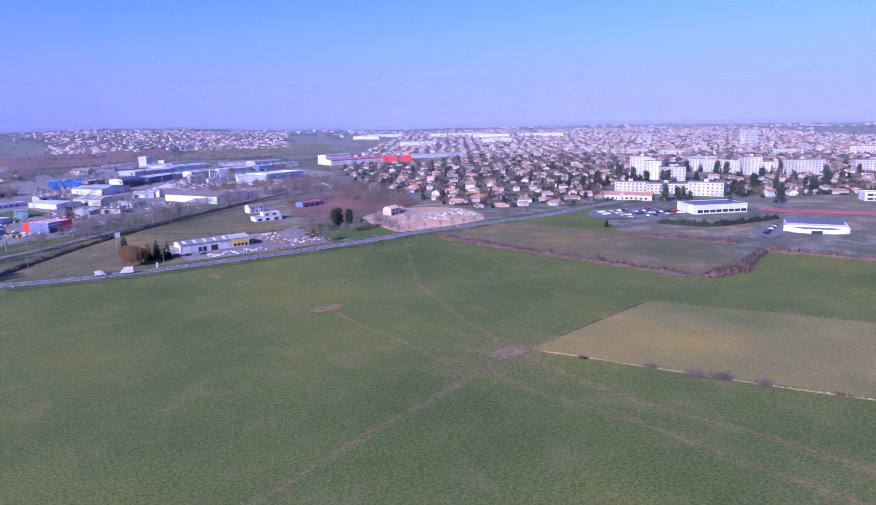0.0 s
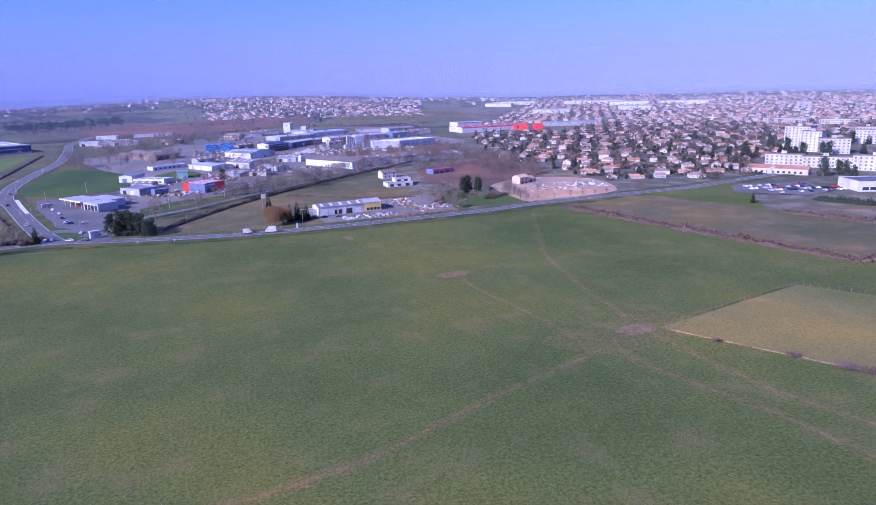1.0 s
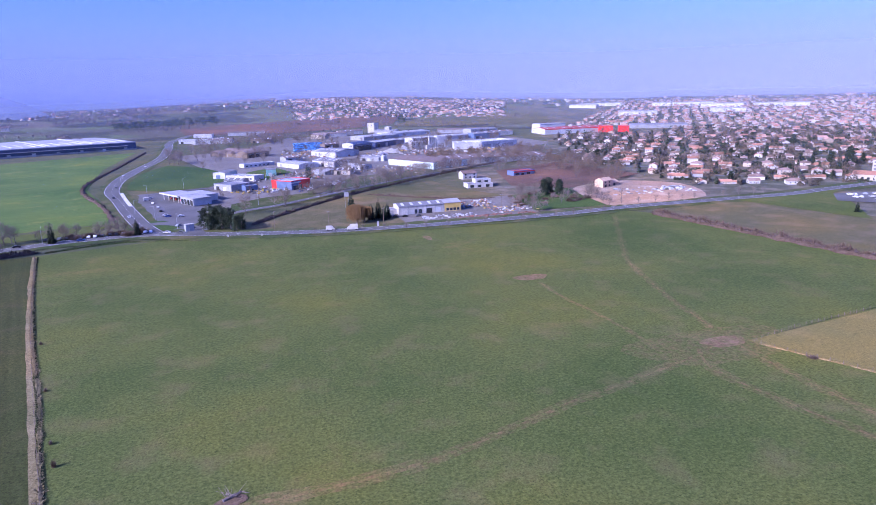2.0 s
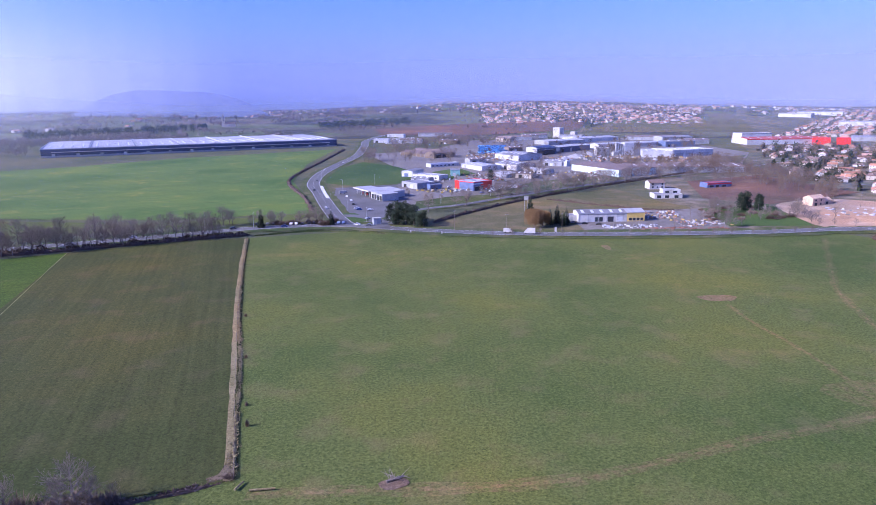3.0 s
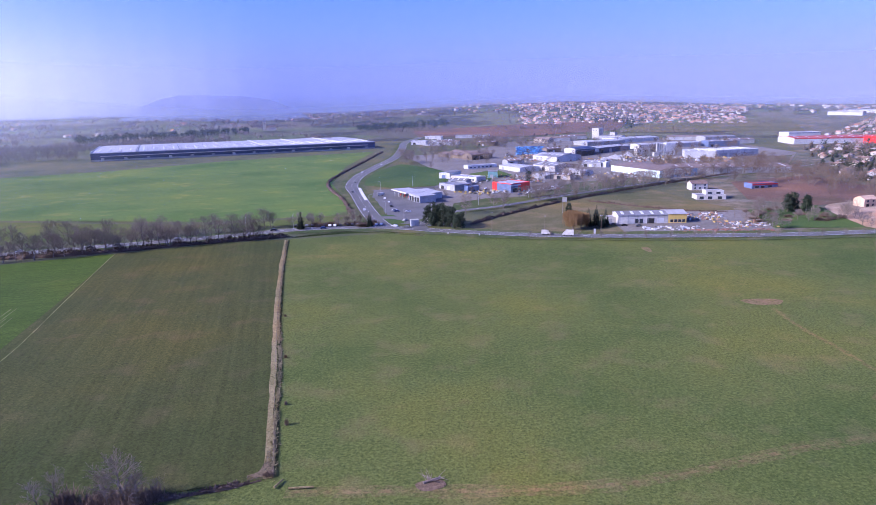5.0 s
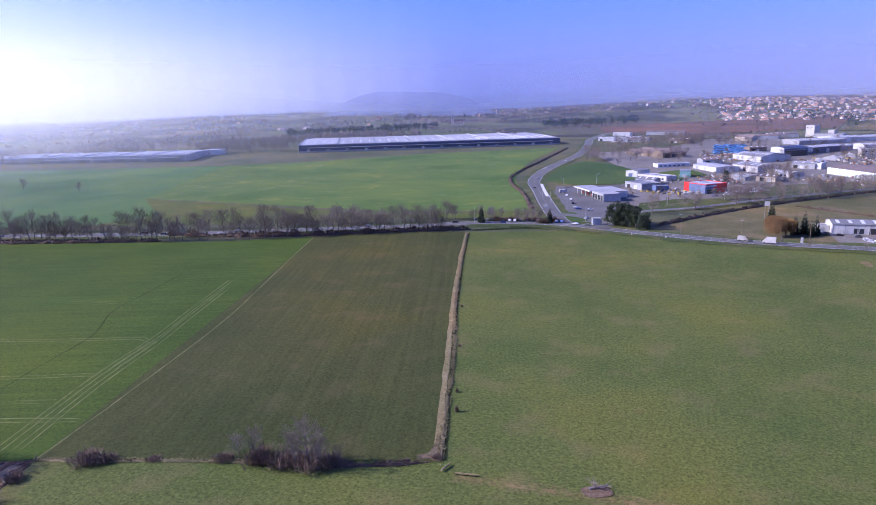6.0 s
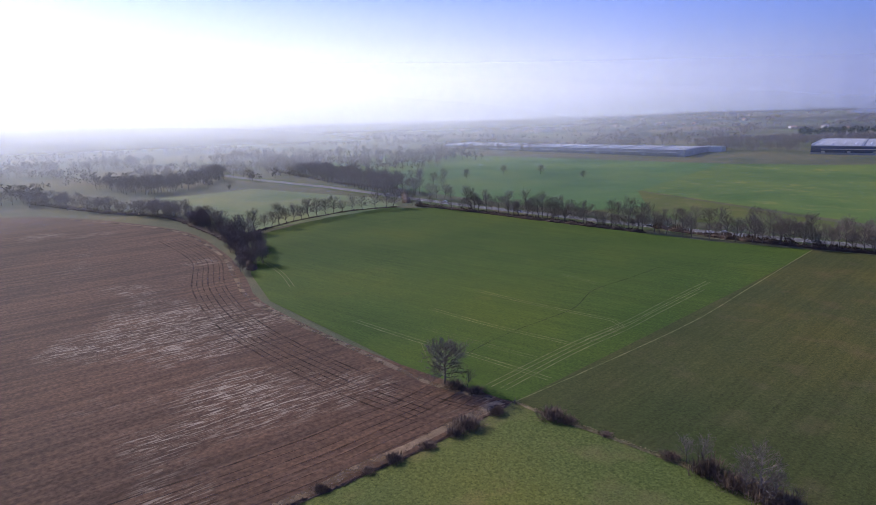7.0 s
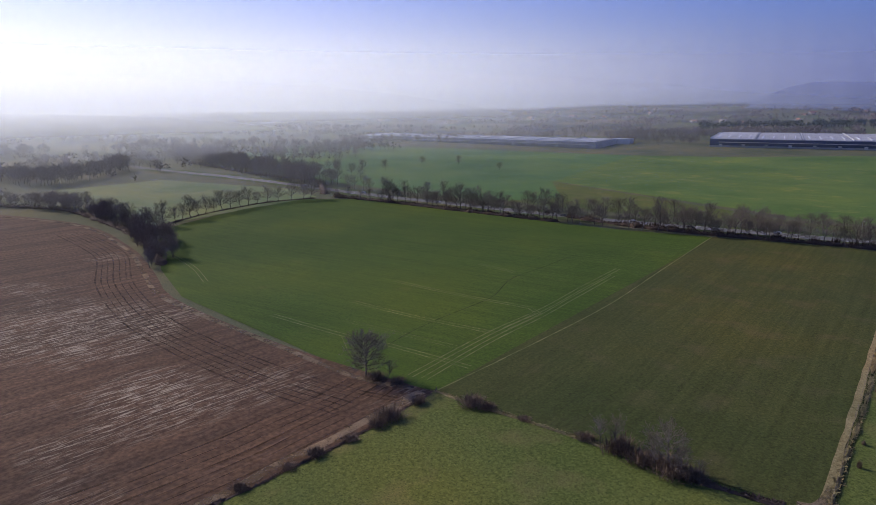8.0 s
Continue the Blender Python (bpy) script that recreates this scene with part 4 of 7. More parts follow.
def pine(seed, h=10.0, label="dense dark green rounded pine tree"):
    r = random.Random(seed)
    root = thing("pine_tree", Matrix(), label, "tree", "pine trees")
    w = Shape().tube((0, 0, -0.1), (0, 0, h * 0.8), h * 0.03, h * 0.012, 6)
    s = Shape()
    for i in range(11):
        z = h * (0.16 + 0.76 * i / 10)
        a, o = i * 2.4 + r.random(), h * 0.17 * (1 - 0.5 * i / 10)
        c = (math.cos(a) * o, math.sin(a) * o, z)
        w.tube((0, 0, z * 0.8), c, 0.08, 0.03, 4)
        leaves(s, c, (h * 0.19, h * 0.19, h * 0.15), 150, 0.34, r, 0.4)
    part("trunk", w, M_BARK, root)
    part("crown", s, M_PINE, root, "thick dark needle clumps")
    return root


def willow(seed, h=10.5):
    r = random.Random(seed)
    root = thing("willow_tree", Matrix(), "golden orange weeping willow without leaves", "tree")
    w, s = Shape().tube((0, 0, -0.1), (0, 0, h * 0.4), 0.4, 0.28, 6), Shape()
    for i in range(16):
        a, o = i * 2.4, h * r.uniform(0.08, 0.34)
        top = Vector((math.cos(a) * o, math.sin(a) * o, h * r.uniform(0.72, 1.0)))
        w.tube((0, 0, h * 0.38), top, 0.14, 0.05, 4)
        for _ in range(95):
            p = top + Vector((r.gauss(0, 1.0), r.gauss(0, 1.0), r.uniform(-0.6, 0.4)))
            l = r.uniform(0.35, 0.93) * p.z
            q = p + Vector((r.gauss(0, 0.3), r.gauss(0, 0.3), -l))
            s.add([p, p + Vector((0.10, 0.05, -l * .3)), q, p + Vector((-0.07, 0.08, -l * .3))], [(0, 1, 2, 3)])
    part("trunk", w, M_BARK, root)
    part("crown", s, M_WILLOW, root, "hanging golden shoots")
    return root


def bush(seed, h=2.5, w=2.2, mat=M_TWIG_RED, label="leafless reddish brown bush", n=460):
    r = random.Random(seed)
    root = thing("bush", Matrix(), label, "bush", "bushes")
    s = Shape()
    for _ in range(n):
        a, t = r.uniform(0, 6.283), r.uniform(0, 1) ** 0.6
        base = Vector((r.gauss(0, w * 0.3), r.gauss(0, w * 0.3), 0))
        tip = base + Vector((math.cos(a) * w * t * 0.7, math.sin(a) * w * t * 0.7, h * r.uniform(0.45, 1.0) * (1.08 - 0.55 * t)))
        side = Vector((-math.sin(a), math.cos(a), 0)) * 0.022
        mid = base.lerp(tip, 0.55) + Vector((0, 0, 0.1 * h))
        s.add([base - side, mid - side * 1.8, tip, mid + side * 1.8, base + side], [(0, 1, 2, 3, 4)])
    stems = Shape()
    for k in range(5):
        stems.tube((0.1 * k - 0.2, 0.05 * k, -0.05), (r.gauss(0, w * .3), r.gauss(0, w * .3), h * 0.6), 0.05, 0.02, 4)
    part("stem", stems, M_BARK, root)
    part("crown", s, mat, root)
    return root


def hedge(points, h, w, mat, label, seed, per_metre=22, step=2.0):
    """A winter hedge: a lumpy core of packed stems bristling with twigs."""
    r = random.Random(seed)
    root = thing("hedge", Matrix(), label, "hedge", "hedges")
    line = spline(points, step)
    core, tw = Shape(), Shape()
    n = 7
    for i, p in enumerate(line):
        d = (line[min(i + 1, len(line) - 1)] - line[max(i - 1, 0)]).normalized()
        nrm = Vector((-d.y, d.x, 0))
        k = 0.62 + 0.55 * noise.noise(p * 0.16) + 0.25 * noise.noise(p * 0.6)
        taper = min(1.0, 0.12 + i / 3, 0.12 + (len(line) - 1 - i) / 3)
        hh, ww = h * max(0.25, k + 0.15) * taper, w * max(0.35, k + 0.2) * taper
        for j in range(n):
            a = math.pi * j / (n - 1)
            q = 0.75 + 0.2 * noise.noise(p * 0.9 + Vector((j * 3.1, 0, 0)))
            core.v.append(tuple(p + nrm * math.cos(a) * ww / 2 * q + Vector((0, 0, math.sin(a) * hh * q * 0.8 + 0.02))))
        if i:
            core.f += [(n * i + j, n * (i - 1) + j, n * (i - 1) + j + 1, n * i + j + 1) for j in range(n - 1)]
        for _ in range(int(per_metre * step)):
            a = r.uniform(0.05, math.pi - 0.05)
            o = p + d * r.uniform(-step, step) * 0.6
            out = nrm * math.cos(a) * ww / 2 + Vector((0, 0, math.sin(a) * hh))
            b, tip = o + out * 0.6, o + out * r.uniform(0.8, 1.12) + Vector((r.gauss(0, .25), r.gauss(0, .25), r.uniform(0, .15)))
            sd = d * r.uniform(0.08, 0.2) + Vector((0, 0, r.uniform(-.05, .05)))
            tw.add([b - sd, b + sd, tip + sd * 0.5, tip - sd * 0.5], [(0, 1, 2, 3)])
    part("core", core, mat, root)
    tagged(part("brush", tw, mat, root), kind="stuff")
    return root


TREES = [lambda k=k: bare_tree(20 + k, 12.0 + 0.5 * k, (0.85, 1.0, 0.7, 1.1)[k]) for k in range(4)]
SLIM = [lambda k=k: bare_tree(50 + k, 9.5, 0.55, "slim bare roadside tree", trunk_part=0.35, density=0.8) for k in range(3)]
def tree(x, y, h=12.0, slim=False):
    k = rng.randrange(3 if slim else 4)
    base = 9.5 if slim else 12.0 + 0.5 * k
    return place(("slim" if slim else "tree", k), (SLIM if slim else TREES)[k], at(x, y, rng.uniform(0, 360), h * 1.28 / base * rng.uniform(0.88, 1.12)))
def firs(x, y, h):
    return place(("fir", rng.randrange(2)), lambda: fir(rng.randrange(99)), at(x, y, rng.uniform(0, 360), h / 11))
def pines(x, y, h):
    return place(("pine", rng.randrange(2)), lambda: pine(rng.randrange(99)), at(x, y, rng.uniform(0, 360), h / 10))
def bushes(x, y, h, w=None):
    return place(("bush", rng.randrange(3)), lambda: bush(rng.randrange(99)), at(x, y, rng.uniform(0, 360), (w or h) / 2.4, sz=h / 2.5))

# the crossing of the hedges below the camera
place("oak", lambda: bare_tree(3, 13.0, 1.35, "tall spreading bare oak tree at the field corner", trunk_part=0.2, density=1.5, twig=1.5), at(-145, 88.5, 0, 1.1))
tree(-139.5, 92.5, 5.0, True)
place("thicket", lambda: bare_tree(11, 11.0, 1.2, "many-stemmed bare tree in the hedge", trunk_part=0.12), at(-65, 111.5, 40, 1.1))
for x, y, h in ((-67, 110, 6.5), (-62.5, 112.5, 5.5), (-77, 110.5, 6.5), (-81, 110, 5.0), (-59, 113.5, 4)):
    tree(x, y, h, True)
for x, y, h, w in ((-113, 100, 3.2, 4.6), (-109, 101.5, 2.0, 3), (-76, 110, 4.2, 5), (-70, 110, 4.0, 4.4), (-64, 111, 4.6, 5.2), (-60, 112.5, 3.4, 3.6), (-84, 108.5, 2.2, 3), (-99, 104.5, 1.2, 2),
                   (-122.5, 90, 2.4, 3), (-120.5, 80, 3.2, 4.6), (-119, 75.5, 2.4, 3.2), (-117.5, 67, 1.6, 2.6), (-116.5, 58, 2.2, 3), (-115.5, 51, 1.4, 2.2), (-114.5, 40, 1.6, 2.4), (-142, 90, 2.0, 4), (-136, 93, 1.6, 3.4)):
    bushes(x, y, h, w)
hedge([(-126, 97.5), (-113, 100), (-99, 104), (-78, 109), (-65, 110.5)], 0.8, 1.6, M_DRY, "low bank of dry grass and brambles", 1)
hedge([(-66, 110.5), (-52, 114.5), (-40, 119)], 1.3, 2.2, M_HEDGE, "low dark bramble hedge", 2)
hedge([(-124.5, 96), (-121, 81), (-117, 64), (-115, 50), (-113, 36), (-109, -30)], 0.5, 1.2, M_HEDGE, "low straggling hedge bank at the plough", 3)
hedge([(-38, 120), (-44, 146), (-52, 181), (-65.5, 232), (-80.5, 297), (-94, 362)], 0.7, 1.9, M_DRY, "raised strip of pale dry grass between pastures", 4, 26)
STRIP = [(-38, 120), (-44.4, 146), (-53, 181), (-65.5, 232), (-80.5, 297), (-94, 362)]
setting("grass_bank", ribbon(STRIP, 1.7, 0.27, 2, 0.7, shift=0.9), M_DRY, "flattened pale dry grass along the fence", "grass bank")
setting("grass_bank", ribbon([(-43, 119.6), (-40.5, 121), (-39.6, 124), (-40.6, 131)], 2.0, 0.275, 1, 0.9, shift=0.4), M_HEADLAND, "trampled dry grass at the field corner", "grass bank")
# dark ribbon on the ditch line paints the fence's shadow
setting("ditch", ribbon(STRIP, 0.7, 0.262, 2, 0.6, shift=-0.8), M_DRAIN_AND_SHADE, "narrow ditch line with painted fence shadow beside the dry grass", "ditch")
for x, y, h, w in ((-40.6, 143, 2.4, 0.7), (-43.5, 154, 1.6, 0.6), (-51.5, 186, 1.6, 0.7), (-61.5, 226, 1.5, 0.7), (-39, 121, 1.2, 1.8)):
    bushes(x, y, h, w)
# hedges of the fallow field, by the tan field, along the roads
hedge([(246, 332), (252, 300), (258, 264), (266, 216), (275, 164)], 4.2, 8, M_HEDGE, "brown bramble hedge round the fallow field", 5, 16)
hedge([(275, 164), (300, 160), (330, 168), (352, 174)], 5.0, 9, M_HEDGE, "high brown bramble hedge at a field corner", 6, 18)
hedge([(352, 174), (364, 140), (374, 108), (392, 60), (410, 0)], 4.2, 9, M_HEDGE, "brown hedge behind the pasture", 7, 14)
hedge([(338, 254), (350, 222), (362, 192)], 4.0, 8, M_HEDGE, "brown hedge beside a lane", 8, 14)
hedge([(12, 400), (45, 440), (104, 499), (203, 574), (324, 652)], 2.6, 4.0, M_HEDGE, "dark reddish hedge beside the lane", 9, 14)
hedge([(-16, 369), (-57, 380), (-92, 369)], 1.4, 2.2, M_VERGE, "grassy hedge bank by the junction", 10, 14)
hedge([(-270, 318), (-236, 322), (-185, 337), (-127, 361), (-95, 372)], 3.6, 7.0, M_HEDGE, "dark clipped hedge along the main road", 12, 16)
hedge([(-441, 246), (-390, 264), (-334, 280), (-290, 294), (-262, 303)], 3.2, 6.5, M_HEDGE, "dark bushy hedge along the main road", 13, 12)
hedge([(30, 361), (82, 352.5), (144, 347.5), (199, 346), (236, 347), (300, 342)], 0.9, 1.4, M_VERGE, "low rough hedge at the road edge", 14, 10)
hedge([(-70, 446), (-85, 505), (-110, 580), (-116, 640), (-108, 760), (-96, 930)], 2.4, 5, M_HEDGE, "dark scrub bank beside the curving road", 15, 10)
hedge([(100, 480), (150, 436), (182, 424)], 1.6, 3, M_HEDGE, "low brown hedge below the houses", 16, 10)
for x, y, w in ((163, 112, 3), (168, 100, 4.5), (171.5, 94, 4.5), (176.5, 84, 4), (153, 130, 2), (184, 68, 2), (300, 158, 6)):
    bushes(x, y, 1.2 if w < 6 else 6, w)

# roadside rows
for i, p in enumerate(spline([(-400, 268), (-345, 284), (-282, 299), (-224, 318), (-170, 343), (-112, 367)], 4.4)):
    if rng.random() < 0.85:
        tree(p.x + rng.uniform(-1, 1), p.y + rng.uniform(-1, 1.5), rng.uniform(7.5, 12.5), rng.random() < 0.35)
for i, p in enumerate(spline([(-275, 308), (-248, 320), (-186, 345), (-150, 360)], 5.0)):
    if rng.random() < 0.72:
        tree(p.x + rng.uniform(-2, 2), p.y + rng.uniform(-2, 2), rng.uniform(7, 12), rng.random() < 0.5)
for i, p in enumerate(spline([(-470, 276), (-404, 293), (-361, 306), (-300, 324), (-248, 342), (-190, 366), (-110, 402)], 6.5)):
    if rng.random() < 0.75:
        tree(p.x + rng.uniform(-2, 2), p.y + rng.uniform(-3, 4), rng.uniform(7, 12.5), rng.random() < 0.4)
for i, p in enumerate(spline([(-440, 244), (-404, 258), (-361, 275), (-300, 292), (-265, 303)], 9)):
    if rng.random() < 0.6:
        tree(p.x, p.y + rng.uniform(-2, 2), rng.uniform(6, 11), rng.random() < 0.5)
for i, p in enumerate(spline([(-407, 106), (-417, 120), (-432, 144), (-440, 165), (-448, 195), (-443, 228)], 7)):
    tree(p.x + rng.uniform(-1, 1), p.y, rng.uniform(8, 13.5))
hedge([(-407, 106), (-417, 120), (-432, 144), (-440, 165), (-448, 195), (-443, 232)], 1.2, 2.2, M_HEDGE, "low scrub under a row of trees", 17, 8)
# woods beyond the crop
RAW = [bare_tree(80 + k, 12.0, 0.8, density=0.8, raw=True) for k in range(3)]
RAW_ARRAYS = [[(np.array(q.v), np.array(q.f)) for q in pair] for pair in RAW]
def quad_mesh(name, v, f):
    """A mesh of four-cornered faces from arrays."""
    me = bpy.data.meshes.new(name)
    me.vertices.add(len(v))
    me.vertices.foreach_set("co", v.ravel())
    me.loops.add(f.size)
    me.loops.foreach_set("vertex_index", f.ravel().astype(np.int32))
    me.polygons.add(len(f))
    me.polygons.foreach_set("loop_start", np.arange(len(f), dtype=np.int32) * 4)
    me.update(calc_edges=True)
    return me


def joined_trees(spots_list, lo, hi, label, twigs=M_TWIG):
    """Bare trees standing too close to tell apart."""
    root = thing("wood", Matrix(), label, "wood", kind="stuff")
    chosen = [(rng.randrange(3), at(x, y, rng.uniform(0, 360), rng.uniform(lo, hi) * 1.3 / 12.0)) for x, y in spots_list]
    for which, name, mat in ((0, "trunks", M_BARK), (1, "crowns", twigs)):
        n, vs, fs = 0, [], []
        for k, m in chosen:
            (src_v, src_f), mm = RAW_ARRAYS[k][which], np.array(m)
            vs.append(src_v @ mm[:3, :3].T + mm[:3, 3])
            fs.append(src_f + n)
            n += len(src_v)
        tagged(part(name, quad_mesh(name, np.concatenate(vs), np.concatenate(fs)), mat, root), kind="stuff")
def wood_belt(line, width, n, lo, hi, label="dense bare winter wood beyond the fields"):
    pts = spline(line, 5)
    out = []
    for _ in range(n):
        p = rng.choice(pts)
        out.append((p.x + rng.uniform(-width, width), p.y + rng.uniform(-width, width)))
    joined_trees(out, lo, hi, label)
wood_belt([(-505, 268), (-600, 262), (-700, 255), (-800, 240)], 16, 220, 10, 15)
wood_belt([(-740, 168), (-700, 143), (-655, 90), (-720, 50)], 13, 80, 9, 15)
wood_belt([(-470, 88), (-400, 90), (-350, 86), (-318, 80)], 5, 46, 4, 7, "low scrub trees at the plough's edge")
wood_belt([(-880, 420), (-920, 300), (-930, 200)], 40, 60, 9, 14)
wood_belt([(-640, -10), (-740, -100), (-860, -60), (-940, 40), (-960, 120)], 18, 150, 8, 13)
wood_belt([(-640, -10), (-560, 40), (-507, 78), (-447, 92), (-380, 95), (-315, 84)], 9, 170, 6, 10.5)
hedge([(-650, -14), (-560, 34), (-507, 72), (-447, 84), (-380, 90), (-312, 82)], 3.4, 8, M_HEDGE, "dense dark thicket at the plough's edge", 18, 10, 3)
hedge([(-530, 282), (-600, 258), (-700, 246), (-800, 238)], 2.6, 8, M_HEDGE, "dark wood edge along the road", 19, 7, 4)
hedge([(-455, 246), (-530, 282)], 4, 9, M_HEDGE, "dark scrub by the road", 20, 9, 3)
for x, y, h in ((-724, 337, 11), (-731, 378, 14), (-720, 392, 18), (-714, 399, 17), (-704, 408, 17), (-735, 372, 11), (-690, 418, 10), (-568, 352, 9), (-553, 370, 9), (-567, 427, 9), (-541, 457, 8), (-475, 456, 7), (-560, 318, 12), (-540, 322, 11), (-575, 326, 10), (-520, 320, 9), (-600, 330, 9)):
    tree(x, y, h)

# trees round the junction and the estate
for x, y, h in ((-51, 397.5, 11), (-93, 392, 12.5), (76, 416, 15), (83, 388, 12), (88, 390, 13.5), (93, 387, 12), (90, 384, 10), (350, 280, 8)):
    firs(x, y, h)
for x, y, h in ((-15, 403, 12), (-10, 399, 14), (-5, 396, 14), (0, 393, 13), (6, 388, 10), (-8, 405, 12), (-3, 400, 12), (-12, 396, 9), (3, 388, 9), (70, 584, 11), (218, 420, 12), (224, 424, 12), (229, 418, 11), (233, 424, 10)):
    pines(x, y, h)
place("willow", lambda: willow(5), at(72, 379, 0, 1.15))
place("willow", None, at(77.5, 382, 120, 0.95))
for x, y, h in ((10, 437, 11), (37, 455, 11), (66, 484, 11), (-57, 769, 16), (-52, 776, 15), (-48, 765, 13), (123, 513, 13), (140, 524, 12), (160, 540, 12), (183, 555, 13), (205, 568, 11), (225, 579, 13), (255, 588, 11),
                (296, 604, 13), (320, 622, 12), (192, 403, 12), (183, 366, 9), (80, 482, 9), (96, 502, 9), (112, 508, 10), (200, 420, 9), (206, 412, 10), (240, 395, 8), (245, 402, 7), (237, 372, 7), (130, 518, 9), (150, 532, 9), (172, 548, 10)):
    tree(x, y, h)
for p in spline([(44, 358), (71, 355), (107, 351), (133, 350), (167, 348), (230, 348)], 9.2)[:-1]:
    tree(p.x, p.y - 0.5, 4.2, True)
for p in spline([(236, 362), (270, 360), (310, 357), (352, 352)], 9):
    tree(p.x, p.y + 1, rng.uniform(3.5, 6), True)
for x, y, h, w in [(-60 + rng.uniform(-28, 12), 400 + rng.uniform(-3, 6), rng.uniform(2, 4.5), rng.uniform(3, 5)) for _ in range(16)] + [(190 + rng.uniform(-6, 50), 385 + rng.uniform(0, 50), rng.uniform(1.5, 3.5), rng.uniform(2, 5)) for _ in range(22)]:
    bushes(x, y, h, w)
wood_belt([(28, 466), (70, 500), (135, 548), (199, 586), (332, 655)], 8, 70, 7, 11, "bare trees lining the lane and the halls")
wood_belt([(185, 378), (215, 400), (240, 400), (246, 372)], 14, 26, 4, 8, "bare scrub trees behind the road")
wood_belt([(205, 575), (260, 560), (330, 600), (340, 560), (330, 690)], 16, 60, 6, 10, "bare trees between the yards and the houses")
wood_belt([(-100, 404), (-75, 407), (-55, 405)], 5, 16, 5, 9, "bare trees by the junction")

# the fallen tree by the path
def fallen_tree():
    root = thing("fallen_tree", pose(-5, 118, 0.1, 0, 0, 20), "fallen dead tree with bare broken branches", "dead tree")
    r, s = random.Random(4), Shape()
    s.tube((-1.6, 0, 0.3), (2.4, 0.4, 0.5), 0.32, 0.16, 7, True)
    part("trunk", s, M_BARK, root)
    b = Shape()
    for _ in range(26):
        p = Vector((r.uniform(-1, 2.6), r.uniform(-0.3, 0.5), 0.4))
        b.tube(p, p + Vector((r.gauss(0, 1.2), r.gauss(0, 1.2), r.uniform(0.1, 2.2))), 0.07, 0.015, 3)
    part("crown", b, M_TWIG, root)
fallen_tree()
setting("bare_patch", sheet([(-5 + 3.2 * math.cos(a * 0.52), 117 + 2.0 * math.sin(a * 0.52) * (1 + 0.3 * math.sin(a))) for a in range(12)], 0.3), M_EARTH, "bare earth under the fallen tree", "bare earth")

# ---- buildings
def pane_mesh(w, h, mat):
    me = Shape().box(-w / 2, w / 2, -0.04, 0.02, 0, h).mesh("pane")
    me.materials.append(mat)
    return me


WINDOW_FRAMES, PANES = {}, {}
def window(parent, x, y, z, w, h, rz=0.0, frame_mat=None, panes=True):
    """A window with its frame standing proud of the wall and a glass pane in it; it looks towards -y."""
    key = (w, h, frame_mat)
    if key not in WINDOW_FRAMES:
        s, t = Shape(), 0.09
        ring = [(x, y, z) for y in (-0.10, 0.02) for k in (0, t) for x, z in ((-w / 2 - k, -k), (w / 2 + k, -k), (w / 2 + k, h + k), (-w / 2 - k, h + k))]
        s.add(ring, [q for i in range(4) for j in ((i + 1) % 4,) for q in ((4 + i, 4 + j, j, i), (8 + i, 8 + j, 12 + j, 12 + i), (12 + i, 12 + j, 4 + j, 4 + i), (i, j, 8 + j, 8 + i))])
        WINDOW_FRAMES[key] = s.mesh("window")
        WINDOW_FRAMES[key].materials.append(frame_mat or M_WHITE)
        PANES[key] = pane_mesh(w, h, M_GLASS)
    win = part("window", WINDOW_FRAMES[key], None, parent)
    win.matrix_basis = pose(x, y, z, 0, 0, rz)
    if panes:
        part("pane", PANES[key], None, win)
    return win


SIMPLE = {}
def small_window(parent, x, y, z, w, h, rz=0.0):
    if (w, h) not in SIMPLE:
        SIMPLE[(w, h)] = pane_mesh(w, h, M_PANE)
    o = part("window", SIMPLE[(w, h)], None, parent)
    o.matrix_basis = pose(x, y, z, 0, 0, rz)


def gable_body(w, d, h, rise, x0=0.0, y0=0.0, along_x=True):
    """Walls with two gables; the ridge runs along x or along y."""
    s = Shape()
    c = [(x0, y0), (x0 + w, y0), (x0 + w, y0 + d), (x0, y0 + d)]
    v = [(*p, z) for z in (-0.3, h) for p in c]
    f = [(0, 1, 5, 4), (1, 2, 6, 5), (2, 3, 7, 6), (3, 0, 4, 7), (3, 2, 1, 0)]
    if along_x:
        v += [(x0, y0 + d / 2, h + rise), (x0 + w, y0 + d / 2, h + rise)]
        f += [(4, 5, 9, 8), (6, 7, 8, 9), (5, 6, 9), (7, 4, 8)]
    else:
        v += [(x0 + w / 2, y0, h + rise), (x0 + w / 2, y0 + d, h + rise)]
        f += [(4, 5, 8), (6, 7, 9), (5, 6, 9, 8), (7, 4, 8, 9)]
    return s.add(v, f)


